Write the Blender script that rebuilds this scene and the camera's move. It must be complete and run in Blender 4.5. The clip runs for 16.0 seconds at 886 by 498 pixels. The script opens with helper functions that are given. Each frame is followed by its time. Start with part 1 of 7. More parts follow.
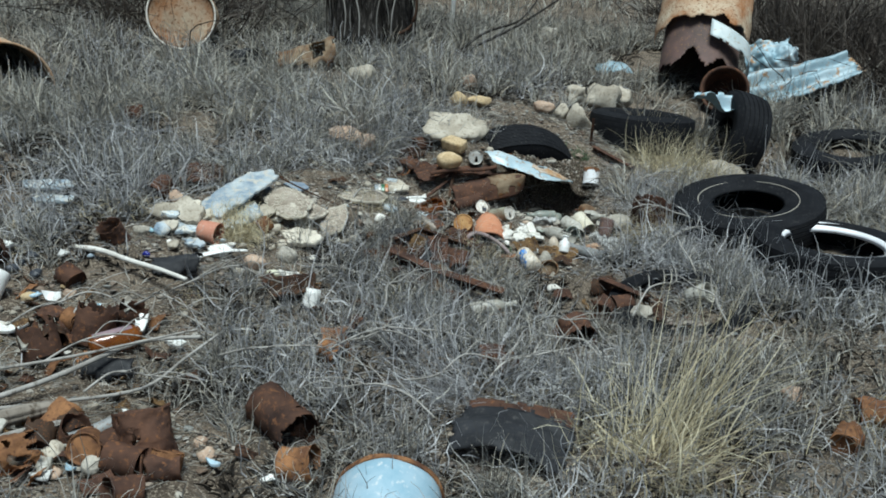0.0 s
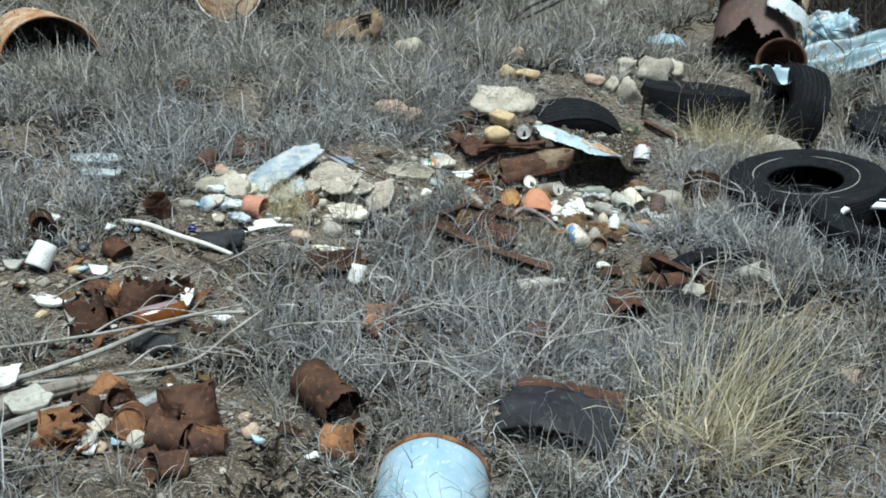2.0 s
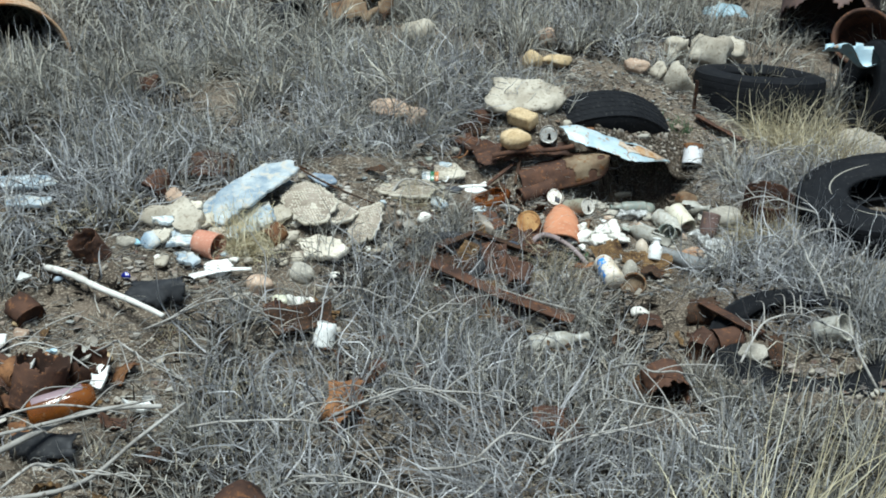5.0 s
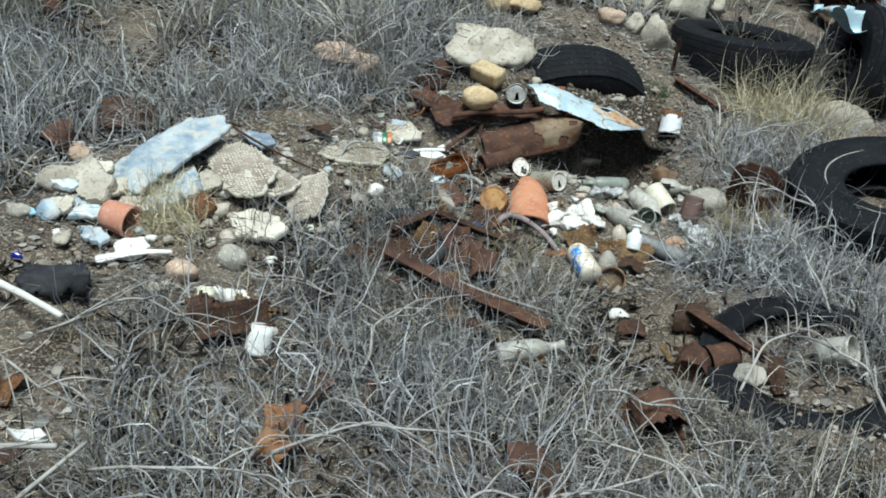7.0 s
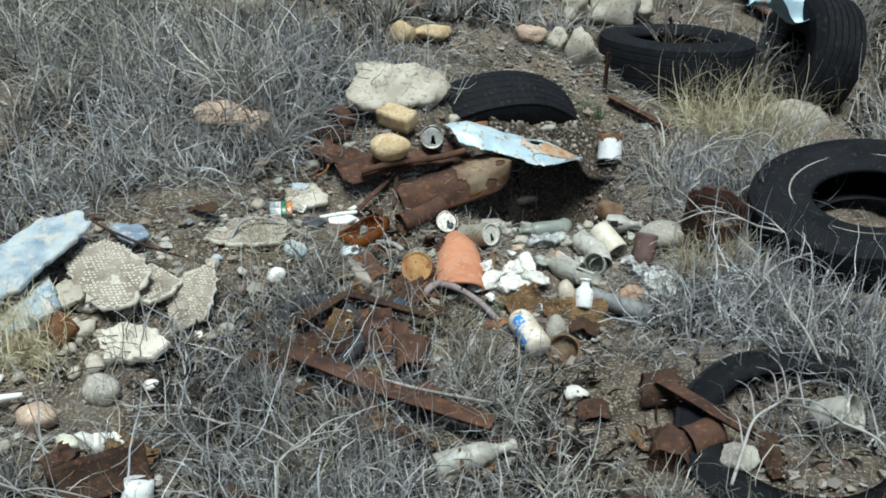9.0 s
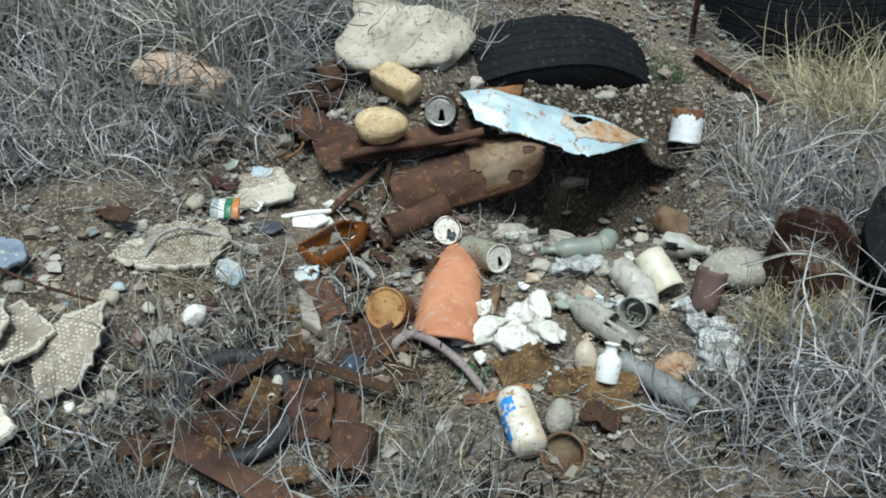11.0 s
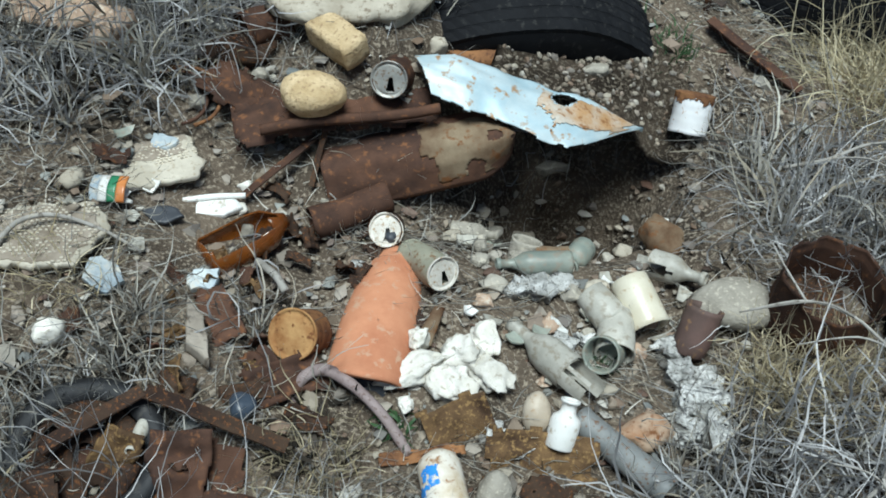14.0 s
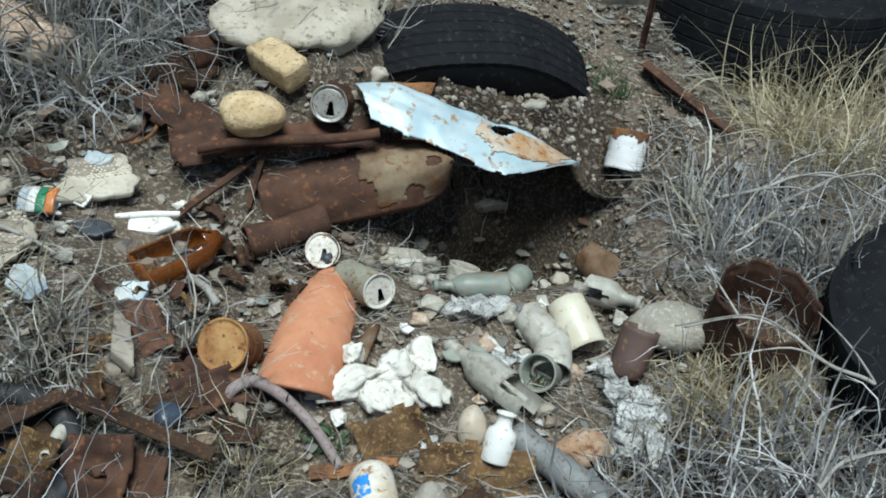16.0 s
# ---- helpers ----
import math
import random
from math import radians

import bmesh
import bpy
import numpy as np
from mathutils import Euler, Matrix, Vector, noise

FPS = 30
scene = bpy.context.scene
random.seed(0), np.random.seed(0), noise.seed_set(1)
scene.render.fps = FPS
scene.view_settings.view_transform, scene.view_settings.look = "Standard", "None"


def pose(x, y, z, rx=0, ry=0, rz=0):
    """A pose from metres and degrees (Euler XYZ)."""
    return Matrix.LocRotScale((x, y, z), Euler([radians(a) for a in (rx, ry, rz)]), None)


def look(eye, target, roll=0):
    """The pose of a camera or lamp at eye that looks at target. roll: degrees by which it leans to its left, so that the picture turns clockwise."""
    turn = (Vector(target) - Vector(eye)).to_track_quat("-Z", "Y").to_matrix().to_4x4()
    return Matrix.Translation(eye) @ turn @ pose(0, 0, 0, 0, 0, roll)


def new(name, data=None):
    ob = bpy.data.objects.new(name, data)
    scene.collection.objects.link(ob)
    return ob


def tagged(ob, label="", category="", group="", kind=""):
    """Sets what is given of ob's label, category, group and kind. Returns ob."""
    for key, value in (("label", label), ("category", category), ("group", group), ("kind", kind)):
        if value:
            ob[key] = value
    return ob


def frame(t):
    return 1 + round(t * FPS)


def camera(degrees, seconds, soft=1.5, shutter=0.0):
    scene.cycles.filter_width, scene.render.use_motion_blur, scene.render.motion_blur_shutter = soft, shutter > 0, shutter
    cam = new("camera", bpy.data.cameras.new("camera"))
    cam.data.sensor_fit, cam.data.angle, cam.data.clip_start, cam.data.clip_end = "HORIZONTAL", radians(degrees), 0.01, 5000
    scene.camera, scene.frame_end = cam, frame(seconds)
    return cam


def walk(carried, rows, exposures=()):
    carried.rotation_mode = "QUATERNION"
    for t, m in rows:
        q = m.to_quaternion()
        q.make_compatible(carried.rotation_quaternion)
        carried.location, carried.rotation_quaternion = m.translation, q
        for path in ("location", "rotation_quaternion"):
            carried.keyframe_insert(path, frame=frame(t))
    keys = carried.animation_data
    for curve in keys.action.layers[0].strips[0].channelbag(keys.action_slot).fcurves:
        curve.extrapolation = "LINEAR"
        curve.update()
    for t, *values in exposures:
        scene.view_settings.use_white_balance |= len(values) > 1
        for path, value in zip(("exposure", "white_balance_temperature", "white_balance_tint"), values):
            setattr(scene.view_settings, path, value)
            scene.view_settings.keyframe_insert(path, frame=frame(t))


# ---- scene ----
cam = camera(48.9, 16.0, soft=1.8)
PATH = [
    (0, (0.502, -1.215, 1.452), (0.314, 0.651, 0.757), 1.3),
    (0.5, (0.496, -1.207, 1.45), (0.274, 0.649, 0.739), 1.5),
    (1, (0.492, -1.205, 1.45), (0.249, 0.649, 0.74), 1.7),
    (1.5, (0.494, -1.2, 1.448), (0.229, 0.652, 0.74), 1.3),
    (2, (0.491, -1.157, 1.43), (0.213, 0.679, 0.687), 0.6),
    (2.5, (0.472, -0.999, 1.43), (0.264, 0.841, 0.675), 0.1),
    (3, (0.476, -0.85, 1.44), (0.358, 0.979, 0.637), -0.2),
    (3.5, (0.548, -0.64, 1.433), (0.234, 1.179, 0.663), 1.8),
    (4, (0.652, -0.509, 1.428), (0.265, 1.288, 0.641), -0.6),
    (4.2, (0.662, -0.491, 1.41), (0.265, 1.3, 0.613), -1.6),
    (6.3, (0.373, 0.132, 1.419), (0.101, 1.889, 0.503), 3.0),
    (6.5, (0.366, 0.162, 1.423), (0.148, 1.91, 0.476), 3.8),
    (7, (0.353, 0.189, 1.411), (0.144, 1.921, 0.433), 3.9),
    (7.5, (0.328, 0.298, 1.39), (0.106, 2.038, 0.429), 3.6),
    (8, (0.286, 0.505, 1.346), (-0.006, 2.275, 0.46), -0.8),
    (8.5, (0.34, 0.617, 1.345), (0.172, 2.375, 0.406), -1.3),
    (8.7, (0.368, 0.64, 1.351), (0.256, 2.402, 0.412), -1.1),
    (10.8, (0.591, 1.481, 1.341), (0.255, 3.038, 0.131), -4.1),
    (11, (0.644, 1.582, 1.324), (0.282, 3.141, 0.125), -2.7),
    (11.5, (0.794, 1.858, 1.294), (0.414, 3.342, 0.007), -2.9),
    (12, (0.805, 1.977, 1.309), (0.436, 3.458, 0.016), -2.9),
    (12.5, (0.761, 2.049, 1.257), (0.446, 3.545, -0.033), -2.2),
    (13, (0.709, 2.066, 1.229), (0.374, 3.523, -0.1), -1.4),
    (13.5, (0.68, 2.059, 1.21), (0.338, 3.517, -0.115), 0.2),
    (14, (0.667, 2.051, 1.2), (0.326, 3.504, -0.131), 1.1),
    (14.5, (0.661, 2.037, 1.2), (0.318, 3.494, -0.126), 2.1),
    (15, (0.677, 2.026, 1.193), (0.36, 3.54, -0.074), 2.9),
    (15.5, (0.686, 1.992, 1.131), (0.415, 3.535, -0.112), 5.9),
    (16, (0.699, 1.975, 1.082), (0.44, 3.573, -0.092), 4.4),
]
walk(cam, [(t, look(eye, target, roll)) for t, eye, target, roll in PATH], [(t, stops, 5850, -2) for t, stops in ((0, -0.16), (0.7, -0.06), (1.5, 0.12), (3.5, 0.19), (8, 0.05), (12, -0.06), (16, -0.12))])


# ---- world and light: an overcast afternoon ----
SUN_EL, SUN_AZ = radians(73), radians(168)
world = bpy.data.worlds.new("overcast_sky")
scene.world = world
world.use_nodes = True
wn, wl = world.node_tree.nodes, world.node_tree.links
sky = wn.new("ShaderNodeTexSky")
sky.sky_type = "NISHITA"
sky.sun_disc = False
sky.sun_elevation, sky.sun_rotation = SUN_EL, SUN_AZ
sky.dust_density = 1.0
sky.air_density = 1.0
wl.new(sky.outputs[0], wn["Background"].inputs[0])
wn["Background"].inputs[1].default_value = 0.05
sun = new("sun", bpy.data.lights.new("sun", "SUN"))
sun.data.energy, sun.data.angle, sun.data.color = 5.0, radians(24), (1.0, 0.98, 0.955)
sun.matrix_world = look((math.cos(SUN_EL) * math.sin(SUN_AZ), math.cos(SUN_EL) * math.cos(SUN_AZ), math.sin(SUN_EL)), (0, 0, 0))
scene.view_settings.exposure = 0.0


# ---- materials ----
def mat(name, a, b, scale=12.0, speck=None, amount=0.5, fine=90.0, rough=0.85, metal=0.0, bump=0.4, depth=0.003, trans=0.0, stretch=(1, 1, 1), vary=0.15):
    """Two colours mixed at a coarse scale, a third in specks at a fine scale, relief at both; a little change from object to object."""
    m = bpy.data.materials.new(name)
    m.use_nodes = True
    n, l = m.node_tree.nodes, m.node_tree.links
    p = n["Principled BSDF"]
    tc, oi = n.new("ShaderNodeTexCoord"), n.new("ShaderNodeObjectInfo")
    mp = n.new("ShaderNodeMapping")
    mp.inputs["Scale"].default_value = stretch
    l.new(tc.outputs["Object"], mp.inputs["Vector"])
    off = n.new("ShaderNodeVectorMath")
    off.operation = "MULTIPLY_ADD"
    off.inputs[1].default_value = (7, 5, 3)
    l.new(oi.outputs["Random"], off.inputs[0])
    l.new(mp.outputs[0], off.inputs[2])
    big, small = n.new("ShaderNodeTexNoise"), n.new("ShaderNodeTexNoise")
    for t, s, d in ((big, scale, 6), (small, fine, 3)):
        t.inputs["Scale"].default_value, t.inputs["Detail"].default_value, t.inputs["Roughness"].default_value = s, d, 0.65
        l.new(off.outputs[0], t.inputs["Vector"])
    r1 = n.new("ShaderNodeValToRGB")
    r1.color_ramp.elements[0].position, r1.color_ramp.elements[1].position = 0.36, 0.66
    r1.color_ramp.elements[0].color, r1.color_ramp.elements[1].color = (*a, 1), (*b, 1)
    l.new(big.outputs[0], r1.inputs[0])
    colour = r1.outputs[0]
    if speck:
        r2 = n.new("ShaderNodeValToRGB")
        r2.color_ramp.elements[0].position, r2.color_ramp.elements[1].position = 0.62 - 0.25 * amount, 0.72 - 0.2 * amount
        l.new(small.outputs[0], r2.inputs[0])
        mx = n.new("ShaderNodeMixRGB")
        mx.inputs[2].default_value = (*speck, 1)
        l.new(r2.outputs[0], mx.inputs[0])
        l.new(colour, mx.inputs[1])
        colour = mx.outputs[0]
    hv = n.new("ShaderNodeHueSaturation")
    mr = n.new("ShaderNodeMapRange")
    mr.inputs["To Min"].default_value, mr.inputs["To Max"].default_value = 1 - vary, 1 + vary
    l.new(oi.outputs["Random"], mr.inputs[0])
    l.new(mr.outputs[0], hv.inputs["Value"])
    l.new(colour, hv.inputs["Color"])
    l.new(hv.outputs[0], p.inputs["Base Color"])
    rr = n.new("ShaderNodeMapRange")
    rr.inputs["To Min"].default_value, rr.inputs["To Max"].default_value = max(0.03, rough - 0.12), min(1, rough + 0.12)
    l.new(small.outputs[0], rr.inputs[0])
    l.new(rr.outputs[0], p.inputs["Roughness"])
    p.inputs["Metallic"].default_value = metal
    if rough >= 0.8:
        p.inputs["Specular IOR Level"].default_value = 0.15
    p.inputs["Transmission Weight"].default_value = trans
    if bump:
        add = n.new("ShaderNodeMath")
        l.new(big.outputs[0], add.inputs[0])
        l.new(small.outputs[0], add.inputs[1])
        bp = n.new("ShaderNodeBump")
        bp.inputs["Strength"].default_value, bp.inputs["Distance"].default_value = bump, depth
        l.new(add.outputs[0], bp.inputs["Height"])
        l.new(bp.outputs[0], p.inputs["Normal"])
    return m


def strand_mat(name, stops, thin_share=0.08):
    """Dry stems: the colour goes from strand to strand."""
    m = bpy.data.materials.new(name)
    m.use_nodes = True
    n, l = m.node_tree.nodes, m.node_tree.links
    p = n["Principled BSDF"]
    g = n.new("ShaderNodeNewGeometry")
    r = n.new("ShaderNodeValToRGB")
    while len(r.color_ramp.elements) < len(stops):
        r.color_ramp.elements.new(0.5)
    for i, (e, c) in enumerate(zip(r.color_ramp.elements, stops)):
        e.position, e.color = i / (len(stops) - 1), (*c, 1)
    l.new(g.outputs["Random Per Island"], r.inputs[0])
    nz, tc = n.new("ShaderNodeTexNoise"), n.new("ShaderNodeTexCoord")
    nz.inputs["Scale"].default_value, nz.inputs["Detail"].default_value = 2.2, 5
    l.new(tc.outputs["Object"], nz.inputs["Vector"])
    mr = n.new("ShaderNodeMapRange")
    mr.inputs["To Min"].default_value, mr.inputs["To Max"].default_value = 0.6, 1.4
    l.new(nz.outputs[0], mr.inputs[0])
    hv = n.new("ShaderNodeHueSaturation")
    l.new(mr.outputs[0], hv.inputs["Value"])
    l.new(r.outputs[0], hv.inputs["Color"])
    l.new(hv.outputs[0], p.inputs["Base Color"])
    p.inputs["Roughness"].default_value = 0.75
    p.inputs["Specular IOR Level"].default_value = 0.2
    thin, mx = n.new("ShaderNodeBsdfTranslucent"), n.new("ShaderNodeMixShader")
    mx.inputs[0].default_value = thin_share
    l.new(hv.outputs[0], thin.inputs["Color"])
    l.new(p.outputs[0], mx.inputs[1])
    l.new(thin.outputs[0], mx.inputs[2])
    l.new(mx.outputs[0], n["Material Output"].inputs["Surface"])
    return m


SOIL = mat("dry_soil", (0.048, 0.038, 0.029), (0.165, 0.13, 0.097), 7, (0.31, 0.265, 0.205), 0.42, 120, 0.95, bump=0.9, depth=0.012)
RUST = mat("rust_brown", (0.042, 0.026, 0.021), (0.11, 0.058, 0.038), 9, (0.17, 0.08, 0.04), 0.22, 60, 0.9, bump=0.6, depth=0.002)
RUST_O = mat("rust_orange", (0.085, 0.042, 0.026), (0.3, 0.15, 0.066), 11, (0.09, 0.045, 0.028), 0.3, 70, 0.88, bump=0.6, depth=0.002)
RUST_TAN = mat("rust_and_old_paint", (0.085, 0.04, 0.02), (0.3, 0.24, 0.16), 6, (0.17, 0.075, 0.03), 0.25, 40, 0.85, bump=0.5, depth=0.002)
RUST_DARK = mat("rust_dark_plate", (0.03, 0.019, 0.015), (0.07, 0.045, 0.03), 10, (0.16, 0.07, 0.03), 0.25, 150, 0.9, bump=0.6, depth=0.002)
RUST_L = mat("ochre_rust_lid", (0.26, 0.12, 0.045), (0.46, 0.28, 0.12), 22, (0.16, 0.07, 0.03), 0.2, 80, 0.9, bump=0.7, depth=0.002)
LIDTIN = mat("grey_tin_lid", (0.3, 0.3, 0.28), (0.45, 0.44, 0.4), 25, (0.2, 0.12, 0.07), 0.25, 150, 0.5, 0.5, bump=0.15, depth=0.001)
WHITE_LID = mat("pale_lid", (0.6, 0.57, 0.5), (0.78, 0.75, 0.68), 25, (0.4, 0.28, 0.16), 0.3, 130, 0.6, bump=0.2, depth=0.001)
SHEETM = mat("pale_blue_paint_on_tin", (0.42, 0.56, 0.62), (0.62, 0.7, 0.71), 9, (0.4, 0.25, 0.13), 0.2, 40, 0.5, 0.15, bump=0.3, depth=0.002)
SHEETD = mat("weathered_blue_roofing", (0.22, 0.34, 0.4), (0.46, 0.56, 0.6), 5, (0.4, 0.24, 0.12), 0.2, 14, 0.55, 0.15, bump=0.3, depth=0.002)
SHEETR = mat("rusty_pale_tin", (0.5, 0.3, 0.14), (0.62, 0.6, 0.54), 13, (0.3, 0.14, 0.05), 0.3, 60, 0.6, 0.1, bump=0.3, depth=0.002)
RUBBER = mat("old_rubber", (0.006, 0.0065, 0.008), (0.013, 0.0138, 0.016), 8, (0.032, 0.032, 0.031), 0.15, 60, 0.8, bump=0.3, depth=0.002)
WHITEWALL = mat("white_sidewall", (0.75, 0.76, 0.78), (0.86, 0.87, 0.88), 15, (0.5, 0.48, 0.44), 0.15, 60, 0.5, bump=0.1, depth=0.001)
LIME = mat("limestone", (0.34, 0.3, 0.235), (0.52, 0.475, 0.39), 11, (0.24, 0.2, 0.15), 0.25, 70, 0.95, bump=0.6, depth=0.004)
STONE_G = mat("grey_stone", (0.26, 0.24, 0.2), (0.44, 0.41, 0.35), 12, (0.5, 0.46, 0.38), 0.3, 100, 0.95, bump=0.7, depth=0.005)
STONE_Y = mat("yellow_stone", (0.42, 0.31, 0.17), (0.6, 0.47, 0.29), 22, (0.3, 0.21, 0.12), 0.25, 120, 0.95, bump=0.9, depth=0.004)
STONE_P = mat("pink_stone", (0.34, 0.24, 0.175), (0.5, 0.37, 0.27), 14, (0.55, 0.48, 0.39), 0.3, 100, 0.95, bump=0.7, depth=0.004)
PLASTER = mat("white_plaster", (0.66, 0.63, 0.55), (0.82, 0.8, 0.74), 18, (0.45, 0.4, 0.32), 0.2, 90, 0.95, bump=0.7, depth=0.004)
CRUST = mat("grey_white_ash_crust", (0.33, 0.33, 0.31), (0.75, 0.75, 0.73), 35, (0.2, 0.19, 0.17), 0.35, 140, 0.95, bump=1.0, depth=0.006)
TERRA = mat("terracotta", (0.4, 0.165, 0.09), (0.55, 0.265, 0.15), 7, (0.48, 0.3, 0.2), 0.22, 45, 0.85, bump=0.4, depth=0.0015)
TERRA_P = mat("pink_terracotta", (0.5, 0.21, 0.13), (0.62, 0.3, 0.2), 12, (0.65, 0.45, 0.35), 0.25, 100, 0.7, bump=0.3, depth=0.001)
CERAM = mat("white_ceramic", (0.68, 0.68, 0.64), (0.8, 0.8, 0.77), 10, (0.45, 0.4, 0.32), 0.2, 60, 0.3, bump=0.1, depth=0.001)
CREAM = mat("cream_relief_tile", (0.44, 0.4, 0.32), (0.66, 0.61, 0.51), 9, (0.42, 0.36, 0.27), 0.25, 90, 0.9, bump=0.7, depth=0.003)
CREAM_D = mat("dirt_in_relief", (0.2, 0.165, 0.125), (0.38, 0.33, 0.27), 12, (0.5, 0.45, 0.37), 0.2, 90, 0.95, bump=0.4, depth=0.002)
BLUE_SLAB = mat("pale_blue_slab", (0.22, 0.29, 0.36), (0.6, 0.64, 0.63), 9, (0.56, 0.53, 0.46), 0.4, 26, 0.85, bump=0.8, depth=0.005)
SLATE = mat("slate_blue_tile", (0.13, 0.17, 0.22), (0.28, 0.32, 0.36), 14, (0.4, 0.38, 0.33), 0.25, 60, 0.6, bump=0.4, depth=0.002)
PEWTER = mat("pinkish_grey_iron", (0.22, 0.17, 0.165), (0.33, 0.27, 0.26), 20, (0.14, 0.09, 0.07), 0.25, 120, 0.75, 0.1, bump=0.4, depth=0.001)
GREYTIN = mat("weathered_grey_tin", (0.2, 0.21, 0.21), (0.32, 0.33, 0.32), 16, (0.2, 0.11, 0.06), 0.2, 120, 0.65, 0.3, bump=0.4, depth=0.001)
GLASS = mat("dusty_clear_glass", (0.4, 0.385, 0.33), (0.62, 0.6, 0.53), 20, (0.36, 0.32, 0.25), 0.4, 60, 0.5, bump=0.4, depth=0.001, trans=0.2)
GLASS_G = mat("dusty_green_glass", (0.28, 0.32, 0.28), (0.44, 0.47, 0.4), 20, (0.38, 0.34, 0.27), 0.4, 60, 0.45, bump=0.3, depth=0.001, trans=0.3)
AMBER = mat("amber_glass", (0.2, 0.06, 0.012), (0.38, 0.13, 0.025), 9, (0.3, 0.2, 0.12), 0.15, 60, 0.15, bump=0.1, depth=0.001, trans=0.5)
PURPLE = mat("amethyst_glass", (0.36, 0.27, 0.3), (0.5, 0.38, 0.4), 9, rough=0.2, bump=0.1, depth=0.001, trans=0.4)
COBALT = mat("cobalt_glass", (0.008, 0.012, 0.16), (0.02, 0.03, 0.3), 15, rough=0.15, bump=0.0, trans=0.3)
BLUEPAINT = mat("bright_blue_paint", (0.03, 0.2, 0.6), (0.06, 0.28, 0.7), 12, (0.5, 0.55, 0.6), 0.15, 60, 0.5, bump=0.1, depth=0.001)
BLACK = mat("black_rubber_sheet", (0.008, 0.0085, 0.01), (0.022, 0.023, 0.026), 8, (0.05, 0.048, 0.045), 0.15, 50, 0.7, bump=0.5, depth=0.003)
CHARCOAL = mat("dark_slag", (0.025, 0.03, 0.038), (0.06, 0.065, 0.075), 14, rough=0.5, bump=0.5, depth=0.003)
WOODG = mat("grey_weathered_wood", (0.19, 0.165, 0.135), (0.36, 0.32, 0.27), 6, (0.1, 0.08, 0.06), 0.3, 40, 0.9, bump=0.9, depth=0.004, stretch=(1, 1, 0.12))
BARK = mat("rough_grey_bark", (0.018, 0.016, 0.014), (0.1, 0.09, 0.08), 22, (0.2, 0.185, 0.17), 0.2, 60, 0.95, bump=1.0, depth=0.03, stretch=(1, 1, 0.22))
TWIG = mat("pale_dry_twig", (0.25, 0.235, 0.21), (0.44, 0.42, 0.385), 10, (0.15, 0.13, 0.11), 0.25, 60, 0.9, bump=0.5, depth=0.002, stretch=(1, 1, 0.2))
TUBBLUE = mat("pale_blue_enamel", (0.33, 0.5, 0.6), (0.5, 0.64, 0.72), 8, (0.66, 0.72, 0.74), 0.2, 50, 0.35, bump=0.15, depth=0.001)
DRUMM = mat("worn_red_brown_drum_paint", (0.07, 0.05, 0.042), (0.155, 0.092, 0.078), 5, (0.22, 0.13, 0.07), 0.2, 60, 0.75, bump=0.3, depth=0.002)
DRUMO = mat("orange_rust_and_cream_paint", (0.34, 0.15, 0.06), (0.56, 0.47, 0.34), 6, (0.2, 0.09, 0.04), 0.3, 60, 0.8, bump=0.4, depth=0.002)
LEAF = mat("small_green_leaves", (0.03, 0.075, 0.03), (0.07, 0.13, 0.05), 30, rough=0.6, bump=0.0)
G_FIELD = strand_mat("dry_grass_grey", [(0.030, 0.028, 0.025), (0.280, 0.276, 0.258), (0.540, 0.522, 0.468), (0.140, 0.135, 0.123), (0.640, 0.619, 0.551), (0.440, 0.393, 0.308), (0.060, 0.057, 0.051)])
G_WIRE = strand_mat("grey_dead_stems", [(0.130, 0.129, 0.128), (0.500, 0.497, 0.499), (0.280, 0.279, 0.278), (0.720, 0.716, 0.711), (0.400, 0.398, 0.397), (0.180, 0.174, 0.168)])
# old thatch, coloured near black so the shade between blades is painted in
G_THATCH = strand_mat("shade_dark_thatch", [(0.012, 0.01, 0.008), (0.04, 0.033, 0.026), (0.02, 0.017, 0.013), (0.075, 0.064, 0.052)], 0.0)
G_FAR = strand_mat("pale_standing_grass", [(0.045, 0.041, 0.036), (0.360, 0.345, 0.307), (0.520, 0.500, 0.437), (0.180, 0.170, 0.156), (0.600, 0.580, 0.499), (0.440, 0.390, 0.302), (0.090, 0.082, 0.073)])
G_STRAW = strand_mat("straw_yellow", [(0.3, 0.25, 0.15), (0.52, 0.45, 0.3), (0.42, 0.36, 0.23), (0.64, 0.57, 0.41), (0.2, 0.165, 0.1)])
G_YELLOW = strand_mat("bright_bunch_straw", [(0.5, 0.42, 0.26), (0.72, 0.64, 0.43), (0.6, 0.52, 0.34), (0.8, 0.74, 0.54), (0.3, 0.24, 0.14)])
G_DARK = strand_mat("dark_brush_twigs", [(0.03, 0.025, 0.022), (0.075, 0.062, 0.05), (0.13, 0.115, 0.1)])


